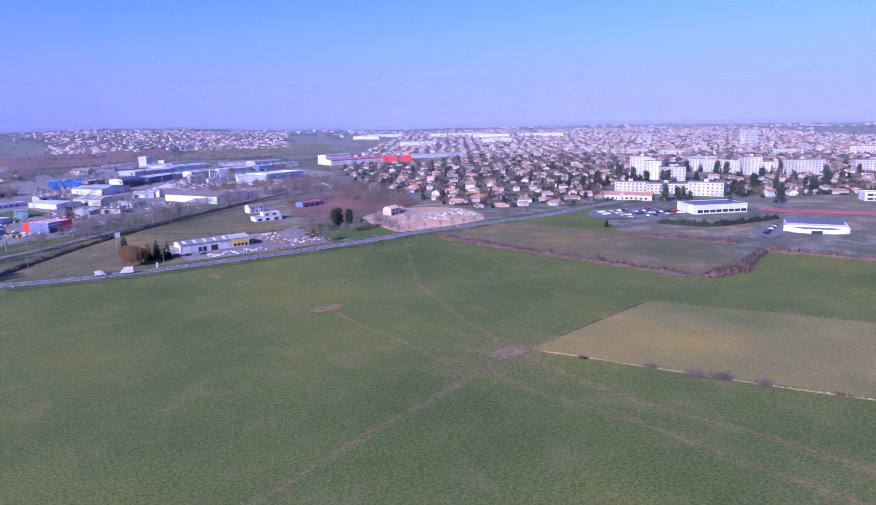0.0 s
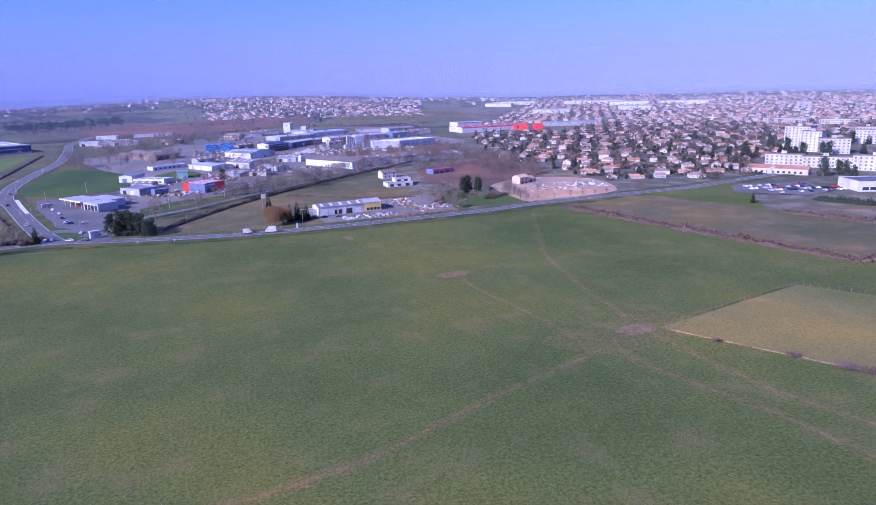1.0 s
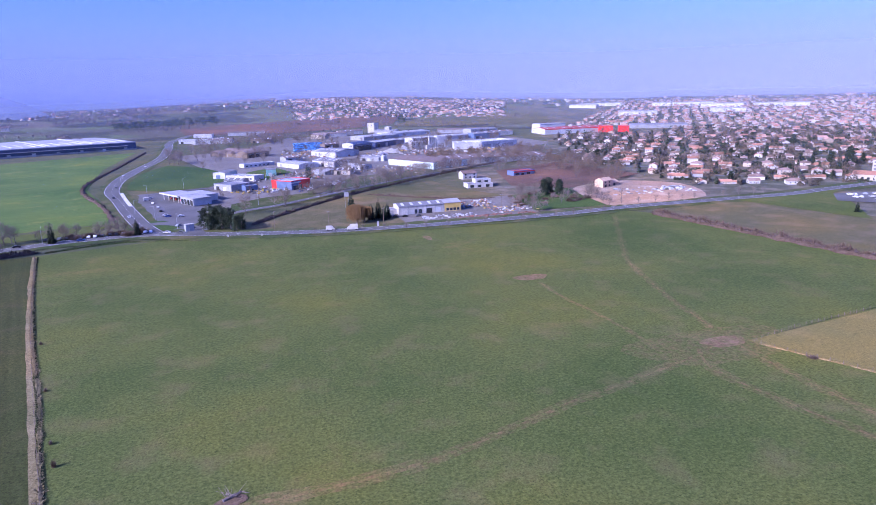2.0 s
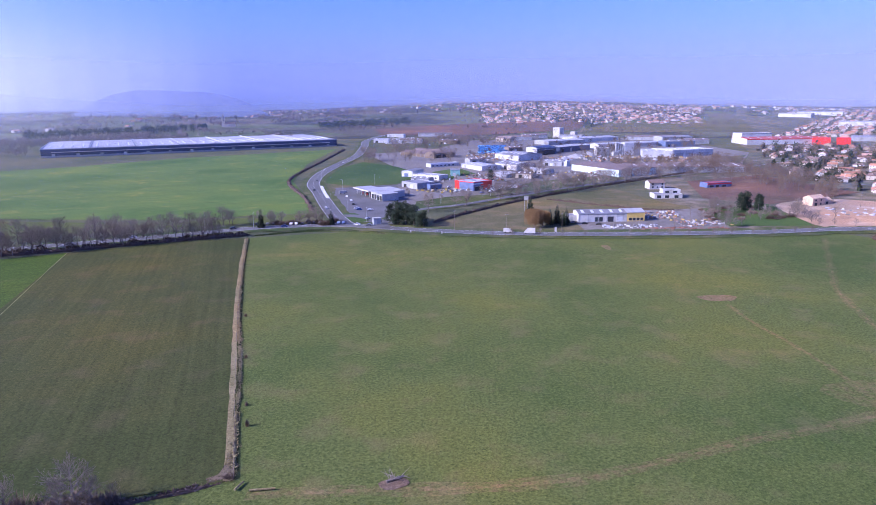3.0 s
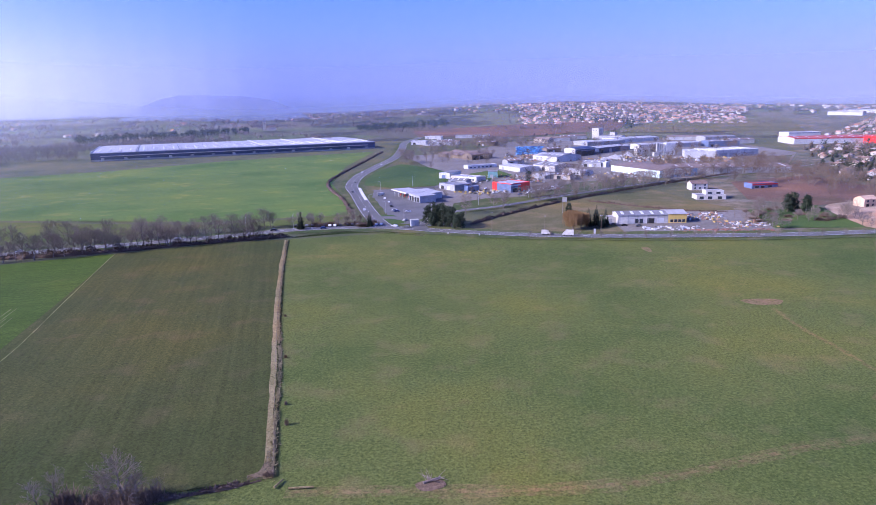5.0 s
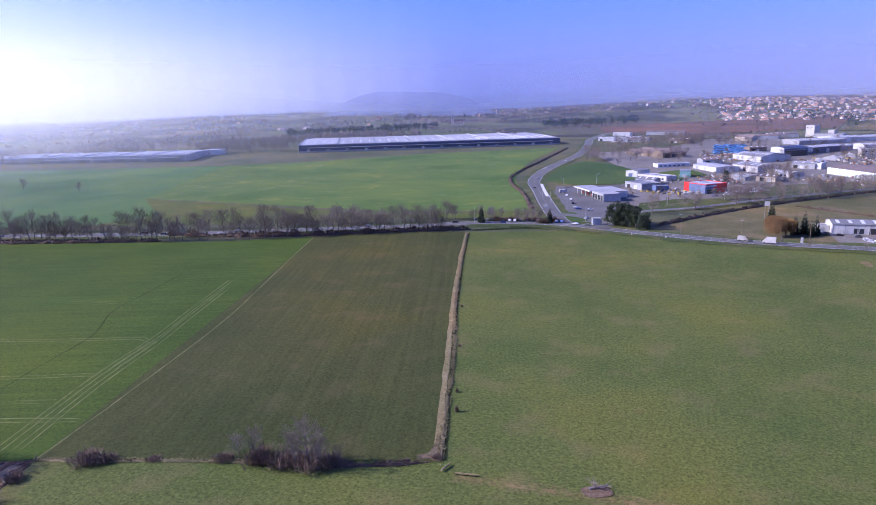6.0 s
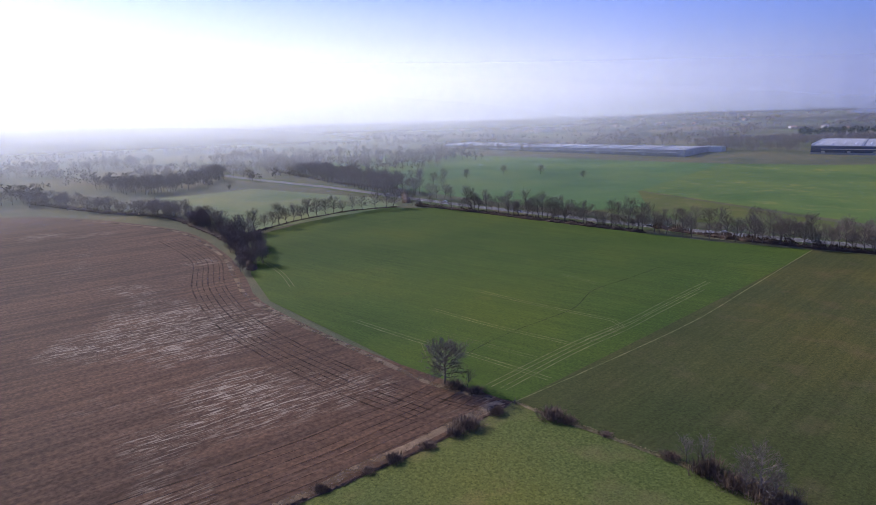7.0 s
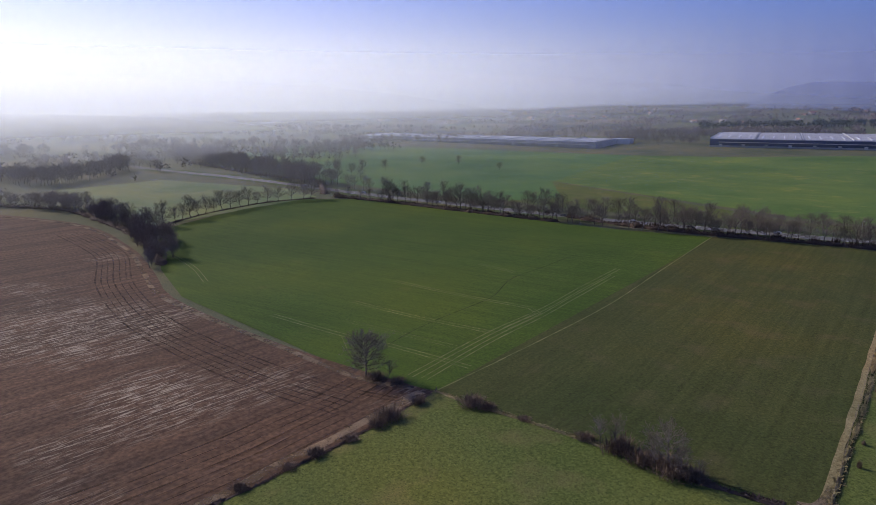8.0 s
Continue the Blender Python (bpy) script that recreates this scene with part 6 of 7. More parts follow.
# ---- houses
def house(seed, w, d, h, rise, roof_mat, wall_mat, label, hip=False, wing=False):
    r = random.Random(seed)
    root = thing("house", Matrix(), label, "house", "houses of the town")
    body = gable_body(w, d, h, rise, -w / 2, -d / 2) if not hip else Shape().box(-w / 2, w / 2, -d / 2, d / 2, -0.3, h)
    part("wall", body, wall_mat, root)
    part("roof", gable_roof(w, d, h, rise, 0.5, x0=-w / 2, y0=-d / 2) if not hip else hip_roof(w, d, h, rise, 0.5, -w / 2, -d / 2), roof_mat, root)
    part("chimney", Shape().box(w * 0.2, w * 0.2 + 0.7, 0.6, 1.2, h, h + rise + 0.9), wall_mat, root)
    if wing:
        g = part("garage", gable_body(5.5, 6, 2.5, 1.2, w / 2 + 0.02, -d / 2 + 1), wall_mat, root)
        part("garage_roof", gable_roof(5.5, 6, 2.5, 1.2, 0.35, x0=w / 2 + 0.02, y0=-d / 2 + 1), roof_mat, g)
        part("garage_door", Shape().box(w / 2 + 1.2, w / 2 + 4.2, -d / 2 + 0.92, -d / 2 + 1, 0, 2.1), M_CLAD_G, g)
    for z in ((1.0,) if h < 4 else (0.9, 3.6)):
        for x in (-w * 0.32, -w * 0.05, w * 0.3):
            small_window(root, x, -d / 2, z, 1.2, 1.3, 0)
        small_window(root, -w / 2, d * r.uniform(-.2, .2), z, 1.2, 1.3, -90)
        small_window(root, w / 2, d * r.uniform(-.2, .2), z, 1.2, 1.3, 90)
    part("door", Shape().box(w * 0.1, w * 0.1 + 1.0, -d / 2 - 0.08, -d / 2, 0, 2.1), M_WOOD, root)
    return root
HOUSES = [
    lambda: house(1, 13, 9, 3.0, 2.2, M_TILE, M_WHITE, "white house with terracotta tiled roof", wing=True),
    lambda: house(2, 11, 9, 5.6, 2.0, M_TILE, M_WHITE, "two-storey white house with terracotta roof"),
    lambda: house(3, 14, 9, 3.2, 2.3, M_TILE_B, M_WHITE, "white house with weathered brown roof", hip=True),
    lambda: house(4, 12, 10, 5.4, 2.2, M_TILE_B, M_CREAM, "cream two-storey house with brown tiled roof", hip=True),
    lambda: house(5, 15, 8, 3.0, 2.0, M_TILE, M_CREAM, "long cream bungalow with terracotta roof", wing=True),
    lambda: house(6, 12, 8.5, 3.4, 2.2, M_TILE_B, M_WHITE, "white bungalow with brown gabled roof")]
def inside(p, poly):
    c = False
    for (x1, y1), (x2, y2) in zip(poly, poly[1:] + poly[:1]):
        if (y1 > p[1]) != (y2 > p[1]) and p[0] < (x2 - x1) * (p[1] - y1) / (y2 - y1) + x1:
            c = not c
    return c
KEEP_OUT = [  # blocks, halls and open ground that hold no houses
    [(350, 150), (372, 320), (460, 352), (500, 290), (640, 200), (560, 100)], [(480, 300), (480, 420), (560, 420), (680, 500), (700, 400), (640, 380), (560, 280)],
    [(690, 360), (700, 480), (790, 480), (800, 340), (770, 310)], [(420, 860), (440, 1010), (620, 1010), (780, 900), (640, 850)], [(800, 290), (800, 330), (870, 290), (850, 250)]]
HOUSE_LAND = [(336, 388), (345, 470), (345, 600), (440, 800), (560, 1010), (1300, 1900), (1900, 1100), (1300, 150), (700, 40), (560, 110), (560, 330), (450, 362)]
spots = []
ang = radians(-38)
for i in range(-12, 100):
    for j in range(-66, 66):
        u, v = 21 * i + rng.uniform(-5, 5), 26 * j + rng.uniform(-5, 5)
        x, y = 336 + u * math.cos(ang) - v * math.sin(ang), 396 + u * math.sin(ang) + v * math.cos(ang)
        if inside((x, y), HOUSE_LAND) and not any(inside((x, y), q) for q in KEEP_OUT) and rng.random() < 0.86:
            spots.append((math.hypot(x, y), x, y))
spots.sort()
for n_h, (dist, x, y) in enumerate(spots[:250]):
    k = rng.randrange(6)
    place(("house", k), HOUSES[k], at(x, y, -38 + rng.choice((0, 90, 180, 270)) + rng.uniform(-14, 14), rng.uniform(0.64, 0.86)))
    if rng.random() < 0.25:
        q = rng.random()
        (pines if q < 0.6 else firs)(x + rng.choice((-13, 13)), y + rng.uniform(-10, 10), rng.uniform(5, 10))
for _ in range(64):   # tall dark trees among the blocks
    x, y = rng.uniform(470, 740), rng.uniform(250, 470)
    rng.choice((pines, firs, pines))(x, y, rng.uniform(9, 17))

yard_trees = [(x + rng.choice((-11, 11)) + rng.uniform(-4, 4), y + rng.uniform(-12, 12)) for _, x, y in spots[:520]]
joined_trees(yard_trees, 5, 9, "bare garden trees between the houses", M_TWIG_RED)
def shrubs(plots, mat, label):
    """Clipped hedges and shrubs along the garden plots, too many to count."""
    root, s = thing("garden_shrubs", Matrix(), label, "shrubs", kind="stuff"), Shape()
    for x, y in plots:
        turn = radians(-38) + rng.choice((0, math.pi / 2))
        along, across = Vector((math.cos(turn), math.sin(turn), 0)), Vector((-math.sin(turn), math.cos(turn), 0))
        start = Vector((x, y, 0.1)) + across * rng.choice((-11, 11)) + along * rng.uniform(-8, 4)
        tall = rng.choice((1.6, 2.2, 3.2, 5.0)) * rng.uniform(0.8, 1.2)
        for k in range(rng.randint(5, 12)):
            c = start + along * k * 1.3 + across * rng.gauss(0, 0.3)
            for _ in range(12):
                a, e = rng.uniform(0, 6.283), rng.uniform(0, 1.5)
                d = Vector((math.cos(a) * math.cos(e), math.sin(a) * math.cos(e), math.sin(e)))
                p = c + Vector((d.x * 1.0, d.y * 1.0, 0.3 + d.z * tall * rng.uniform(0.6, 1.0)))
                u = Vector((-math.sin(a), math.cos(a), rng.uniform(-.3, .3))) * rng.uniform(0.4, 0.85)
                w = d.cross(u).normalized() * rng.uniform(0.4, 0.85) if e < 1.45 else Vector((0.4, 0, 0))
                s.add([p - u - w, p + u - w * 0.6, p + u * 0.7 + w, p - u * 0.8 + w * 0.9], [(0, 1, 2, 3)])
    tagged(part("leaves", s, mat, root), kind="stuff")
shrubs([(x, y) for _, x, y in spots[:620] for _ in range(2)], M_SHRUB, "dark evergreen hedges and shrubs between gardens")
shrubs([(x, y) for _, x, y in spots[:620] for _ in range(3)], M_BRUSH, "brown winter hedges and brush between gardens")
for j in range(-8, 16, 2):                     # lanes between the rows of houses
    run = []
    for i in range(-10, 45):
        u, v = 24 * i, 26 * j + 13
        x, y = 336 + u * math.cos(ang) - v * math.sin(ang), 396 + u * math.sin(ang) + v * math.cos(ang)
        ok = inside((x, y), HOUSE_LAND) and not any(inside((x, y), q) for q in KEEP_OUT) and math.hypot(x, y) < 980
        if ok:
            run.append((x, y))
        if (not ok or i == 44) and run:
            if len(run) > 3:
                setting("lane", ribbon(run, 5.0, 0.2, 12, 0.1), M_ASPHALT, "narrow asphalt lane between gardens", "road")
            run = []
def far_houses(name, spots_list, label):
    """Houses too far to tell apart."""
    root = thing(name, Matrix(), label, "houses", kind="stuff")
    walls, roofs = Shape(), Shape()
    for x, y, s, rz in spots_list:
        m = at(x, y, rz, s)
        w, d, h = rng.uniform(9, 16), rng.uniform(9, 13), rng.choice((2.6, 2.8, 3.0, 5.2))
        b, t = gable_body(w, d, h, 2.6, -w / 2, -d / 2), gable_roof(w, d, h, 2.6, 0.6, x0=-w / 2, y0=-d / 2)
        walls.add(b.v, b.f, m)
        roofs.add(t.v, t.f, m)
    tagged(part("wall", walls, M_FARWALL, root), kind="stuff")
    tagged(part("roof", roofs, M_FARROOF, root), kind="stuff")
far_houses("far_houses", [(x, y, 0.7, -38 + rng.choice((0, 90)) + rng.uniform(-15, 15)) for d, x, y in spots[250:2300]], "crowded white houses with red roofs far off")
def polar(az0, az1, r0, r1, n):
    out = []
    for _ in range(n):
        a, q = radians(rng.uniform(az0, az1)), math.sqrt(rng.uniform(r0 * r0, r1 * r1))
        out.append((-math.sin(a) * q, math.cos(a) * q))
    return out
far_houses("far_houses", [(x, y, 0.66, rng.uniform(0, 180)) for x, y in polar(-24, -6, 1500, 2150, 700)], "suburb of red-roofed houses on the far plain")
far_houses("far_houses", [(x, y, rng.uniform(0.6, 1.0), rng.uniform(0, 180)) for x, y in polar(-75, 14, 1900, 2450, 420) + polar(14, 60, 1500, 2400, 60)], "scattered far houses on the plain")

def church(x, y, yaw):
    root = thing("church", pose(x, y, 0, 0, 0, yaw), "small pale village church with a square tower", "church")
    part("wall", gable_body(22, 11, 7, 4.5), M_CREAM, root)
    part("roof", gable_roof(22, 11, 7, 4.5, 0.5), M_TILE_B, root)
    t = part("tower", Shape().box(-7, -0.05, 2, 9, -0.3, 19), M_CREAM, root)
    part("spire", Shape().add([(-7.3, 1.7, 19.02), (0.2, 1.7, 19.02), (0.2, 9.3, 19.02), (-7.3, 9.3, 19.02), (-3.5, 5.5, 30)], [(0, 1, 4), (1, 2, 4), (2, 3, 4), (3, 0, 4), (3, 2, 1, 0)]), M_ROOF_G, t)
    part("belfry_opening", Shape().box(-4.4, -2.6, 1.9, 2.0, 14, 17.5), M_DARK, t)
church(-1120, 1600, 35)
church(-420, 1500, 10)

# ---- blocks of flats
def flats(x, y, yaw, w, d, storeys, label, right=True):
    root = thing("apartment_block", pose(x, y, 0, 0, 0, yaw), label, "apartment block", "blocks of flats")
    h = storeys * 2.8 + 0.6
    part("wall", Shape().box(0, w, 0, d, -0.3, h), M_FLATS, root)
    part("roof", Shape().box(-0.25, w + 0.25, -0.25, d + 0.25, h + 0.01, h + 0.5), M_ROOF_BR, root)
    part("lift_house", Shape().box(w * 0.4, w * 0.4 + 4, d * 0.4, d * 0.4 + 3, h + 0.5, h + 2.8), M_CONC, root)
    n = max(3, int(w / 3.4))
    for s in range(storeys):
        z = 1.0 + 2.8 * s
        for i in range(n):
            small_window(root, w * (i + 0.5) / n, 0, z, 1.5, 1.4)
        part("balcony", Shape().box(w * 0.06, w * 0.06 + w / n * 0.9, -1.1, -0.12, z - 0.9, z + 0.1), M_CONC, root)
        for i in range(max(1, int(d / 4)) if right else 0):
            small_window(root, 0, d * (i + 0.5) / max(1, int(d / 4)), z, 1.5, 1.4, -90)
    return root
for x, y, yaw, w, d, st in ((626, 470, -80, 26, 12, 8), (611, 441, -75, 20, 12, 7), (606, 416, -48, 26, 12, 5), (508, 398, -60, 30, 11, 3), (513, 366, -54, 38, 11, 3), (527, 332, -72, 30, 12, 4),
                            (716, 452, -70, 42, 12, 5), (722, 410, -68, 34, 12, 5), (708, 379, -45, 19, 14, 7), (752, 384, -68, 36, 12, 4), (722, 338, -38, 40, 12, 6), (823, 310, -47, 50, 12, 4),
                            (1179, 632, -26, 26, 16, 10), (1242, 905, -30, 24, 14, 5), (888, 702, -36, 62, 12, 3), (908, 628, -50, 50, 12, 3), (1065, 411, -62, 38, 13, 4), (810, 520, -50, 46, 12, 3), (1000, 500, -55, 50, 12, 3)):
    flats(x, y, yaw, w, d, st, "white block of flats with rows of windows" if st > 3 else "long low white block of flats")

# ---- public buildings by the town's edge
def sports_hall():
    root = thing("sports_hall", at(424, 178, -62, 0.74), "white sports hall with a curved front", "sports hall")
    s, n, R = Shape(), 16, 42.0
    def arc(k, inset, z):
        t = -0.62 + 1.24 * k / n
        return (math.sin(t) * (R - inset), -(math.cos(t) - math.cos(0.62)) * (R - inset) * 0.9 + inset * 0.3, z)
    for k in range(n + 1):
        s.v += [arc(k, 0, 0), arc(k, 0, 5.4 - 2.2 * math.cos((k / n - 0.5) * 3.0)), arc(k, 1.0, 5.4 - 2.2 * math.cos((k / n - 0.5) * 3.0)), arc(k, 1.0, 0)]
    s.f = [q for k in range(n) for q in ((4 * k, 4 * k + 4, 4 * k + 5, 4 * k + 1), (4 * k + 1, 4 * k + 5, 4 * k + 6, 4 * k + 2), (4 * k + 2, 4 * k + 6, 4 * k + 7, 4 * k + 3))] + [(0, 1, 2, 3), (4 * n + 3, 4 * n + 2, 4 * n + 1, 4 * n)]
    part("curved_wall", s, M_WHITE, root)
    part("hall", Shape().box(-22, 22, 3, 34, -0.2, 5.2), M_WHITE, root)
    part("roof", Shape().add([(-23, 1.5, 3.6), (23, 1.5, 3.6), (23, 34.5, 7.6), (-23, 34.5, 7.6), (-23, 1.5, 3.2), (23, 1.5, 3.2), (23, 34.5, 5.2), (-23, 34.5, 5.2)], [(0, 1, 2, 3), (4, 5, 1, 0), (5, 6, 2, 1), (6, 7, 3, 2), (7, 4, 0, 3)]), M_ROOF_D, root, "dark grey sloping roof")
    part("entrance", Shape().box(-4, 4, -7.6, -6.6, 0, 2.6), M_GLASS, root)
    part("edge_wall", Shape().box(22.05, 23.2, -1, 34, -0.2, 6.4).box(-23.2, -22.05, -1, 34, -0.2, 6.4), M_WHITE, root)
sports_hall()
hall((436, 268), -28, 42, 26, 6.6, M_WHITE, M_ROOF_D, "white school with dark flat roof", name="school", category="school", windows=tuple((2 + 5 * i, 1.2, 4.2, 2.0) for i in range(8)), strip=M_WHITE)
hall((455, 372), -62, 44, 12, 4.6, M_CREAM, M_TILE, "long red-roofed cream building", rise=2.2, name="annexe", category="building", windows=tuple((2 + 4 * i, 1, 1.8, 1.6) for i in range(10)))
hall((581, 210), -52, 60, 14, 6.8, M_WHITE, M_ROOF_L, "long white school with ribbon windows", name="school", category="school", windows=tuple((2 + 5 * i, z, 4.2, 1.6) for i in range(11) for z in (1.0, 4.2)))
hedge([(388, 266), (394, 246), (402, 233), (430, 224), (459, 218)], 5.5, 5, M_FIR, "tall clipped evergreen hedge", 30, 16)
# near houses
hall((193, 521), 5, 13, 9, 5.0, M_WHITE, M_TILE_B, "white two-storey house with brown roof", rise=2.2, name="house", category="house", windows=((2, 1, 1.3, 1.3), (6, 1, 1.3, 1.3), (10, 1, 1.3, 1.3), (2, 3.4, 1.3, 1.3), (10, 3.4, 1.3, 1.3)))
hall((180, 475), -2, 21, 11, 3.0, M_WHITE, M_ROOF_G, "white modern house with a terrace", name="house", category="house", windows=((2, 0.4, 3, 2.0), (8, 0.4, 3, 2.0), (15, 0.4, 3, 2.0)))
hall((188, 479), -2, 13, 8, 5.6, M_WHITE, M_ROOF_L, "white upper storey of a modern house", name="house", category="house", windows=((1.5, 3.6, 3, 1.4), (7.5, 3.6, 3, 1.4)))
hall((240, 519), 13, 23, 10, 4.0, M_CLAD_BLUE, M_ROOF_R, "blue shop with a red and white fascia", name="shop", category="shop", strip=M_CLAD_RED, doors=((8, 3, 2.4, M_GLASS),), windows=((2, 0.8, 4, 1.6), (14, 0.8, 4, 1.6)))
def shell_house():
    root = thing("unfinished_house", pose(272, 428, 0, 0, 0, 20), "sandy blockwork house shell without roof", "building shell")
    part("wall", gable_body(12, 8, 5.4, 2.0).add(gable_body(9, 8, 3.0, 2.0, 12.02, 1).v, [tuple(i for i in q) for q in gable_body(9, 8, 3.0, 2.0, 12.02, 1).f]), M_BLOCK, root)
    for i, (x, z, w, h) in enumerate(((2, 0.2, 2.4, 2.2), (7, 0.8, 1.6, 1.4), (2.4, 3.4, 1.4, 1.3), (7.4, 3.4, 1.4, 1.3), (14, 0.3, 2.6, 2.1))):
        part("opening", Shape().box(x, x + w, -0.06 if x < 12 else 0.94, 0.02 if x < 12 else 1.02, z, z + h), M_DARK, root)
shell_house()

# ---- vehicles
def car(seed, mat, label):
    root = thing("car", Matrix(), label, "car", "cars")
    prof = [(-2.1, 0.35), (-2.15, 0.75), (-2.0, 0.92), (-1.55, 1.0), (-0.95, 1.42), (0.75, 1.44), (1.35, 1.02), (2.0, 0.9), (2.12, 0.65), (2.1, 0.35)]
    def loft(pr, ys):
        s, n = Shape(), len(pr)
        for y in ys:
            s.v += [(x, y, z) for x, z in pr]
        s.f = [(i, i + n, (i + 1) % n + n, (i + 1) % n) for i in range(n)] + [tuple(range(n)), tuple(range(2 * n - 1, n - 1, -1))]
        return s
    part("body", loft(prof, (-0.86, 0.86)), mat, root)
    gl = [(-1.42, 1.02), (-0.93, 1.36), (0.72, 1.38), (1.22, 1.03)]
    part("side_window", loft(gl, (-0.875, -0.865)), M_GLASS, root)
    part("side_window", loft(gl, (0.865, 0.875)), M_GLASS, root)
    part("windscreen", Shape().add([(0.82, -0.75, 1.43), (0.82, 0.75, 1.43), (1.33, 0.75, 1.06), (1.33, -0.75, 1.06)], [(0, 3, 2, 1)]), M_GLASS, root)
    for x in (-1.3, 1.3):
        for y in (-0.84, 0.84):
            part("wheel", Shape().tube((x, y - 0.1, 0.32), (x, y + 0.1, 0.32), 0.32, 0.32, 10, True), M_TYRE, root)
    return root
CARS = [lambda k=k: car(k, CAR_PAINT[k], ("white", "silver", "black", "blue", "red", "dark grey")[k] + " parked car on asphalt") for k in range(6)]
def cars(x, y, rz, k=None, z=0.44):
    k = rng.choice((0, 0, 0, 1, 1, 1, 2, 2, 5, 5, 5, 3, 4)) if k is None else k
    return place(("car", k), CARS[k], at(x, y, rz, 0.93, z))
def van(x, y, rz, length=5.4, label="white delivery van on the road", box=False):
    root = thing("van", at(x, y, rz, 1, 0.5), label, "van", "vans")
    part("cargo_body", Shape().box(-length / 2, length / 2 - 1.7, -1.0, 1.0, 0.5, 2.6 if not box else 3.3), M_WHITE, root)
    part("cab", Shape().add([(length / 2 - 1.68, -0.95, 0.5), (length / 2, -0.95, 0.5), (length / 2, -0.95, 1.2), (length / 2 - 0.8, -0.95, 2.2), (length / 2 - 1.68, -0.95, 2.3)] +
                            [(length / 2 - 1.68, 0.95, 0.5), (length / 2, 0.95, 0.5), (length / 2, 0.95, 1.2), (length / 2 - 0.8, 0.95, 2.2), (length / 2 - 1.68, 0.95, 2.3)],
                            [(0, 1, 2, 3, 4), (9, 8, 7, 6, 5), (1, 6, 7, 2), (2, 7, 8, 3), (3, 8, 9, 4), (0, 5, 6, 1)]), M_WHITE, root)
    part("windscreen", Shape().add([(length / 2 - 0.06, -0.85, 1.28), (length / 2 - 0.06, 0.85, 1.28), (length / 2 - 0.76, 0.85, 2.18), (length / 2 - 0.76, -0.85, 2.18)], [(0, 1, 2, 3)]), M_GLASS, root)
    for px in (-length / 2 + 1.0, length / 2 - 1.0):
        for py in (-0.95, 0.95):
            part("wheel", Shape().tube((px, py - 0.12, 0.38), (px, py + 0.12, 0.38), 0.38, 0.38, 10, True), M_TYRE, root)
def along(points, d, off):
    """Place and heading d metres along a road, off metres to its left."""
    line = spline(points, 2.0)
    for a, b in zip(line, line[1:]):
        l = (b - a).length
        if d <= l:
            t = (b - a).normalized()
            p = a + t * d
            return p.x - t.y * off, p.y + t.x * off, math.degrees(math.atan2(t.y, t.x))
        d -= l
    return line[-1].x, line[-1].y, 0
for d, off, k in ((760, 2, 0), (775, 2, 2), (830, 2, 1), (905, -2, 0), (990, 2, 2), (1003, -2, 5), (1046, 2, 0), (1080, -2, 2), (1094, -2, 5), (1125, 2, 0), (1180, 2, 2), (1210, -2, 3), (1254, 2, 0), (1262, 2, 5)):
    x, y, a = along(MAIN_ROAD, d, off)
    cars(x, y, a if off < 0 else a + 180, k, 0.48)
for d, off, k in ((60, 2.5, 0), (150, 2.5, 2), (210, -2.5, 5), (290, 2.5, 0), (360, -2.5, 1)):
    x, y, a = along(NORTH_ROAD, d, off)
    cars(x, y, a if off < 0 else a + 180, k, 0.52)
van(54, 365.5, -14, 4.8)
van(66, 361.5, 166, 6.2, "white flatbed truck with a box body", True)
for x, y, rz, k in ((-22, 404, 30, 2), (-14, 396, -30, 5), (-30, 414, 60, 1), (-47, 486, 100, 0), (-52, 505, 90, 0), (-44, 470, 100, 2), (-40, 452, 10, 0), (-38, 448, 10, 3), (-30, 446, 10, 0), (-56, 530, 20, 1)):
    cars(x, y, rz, k, 0.36)
van(-57, 520, 20, 5.2, "white van at the filling station")
for i in range(16):
    for j in range(4):
        if rng.random() < 0.7:
            cars(388 + i * 3.3 + j * 1.5, 325 - i * 1.1 - j * 11, 72 + rng.uniform(-6, 6))
for i in range(7):
    cars(398 + i * 5.2, 196 + i * 1.6, 70 + rng.uniform(-5, 5))
for x, y, rz in ((104, 386, 0), (98, 390, 30), (112, 384, 10), (30, 548, 40), (62, 520, 40), (66, 523, 40), (70, 527, 40), (75, 530, 40), (79, 534, 40), (84, 538, 40), (55, 515, 40), (90, 543, 40)):
    cars(x, y, rz, None, 0.35)
for i in range(16):
    cars(-98 + i * 3.6 + rng.uniform(-.5, .5), 399.5 + (i > 8) * 1.5, 90 + rng.uniform(-8, 8), rng.choice((2, 2, 5, 0)))

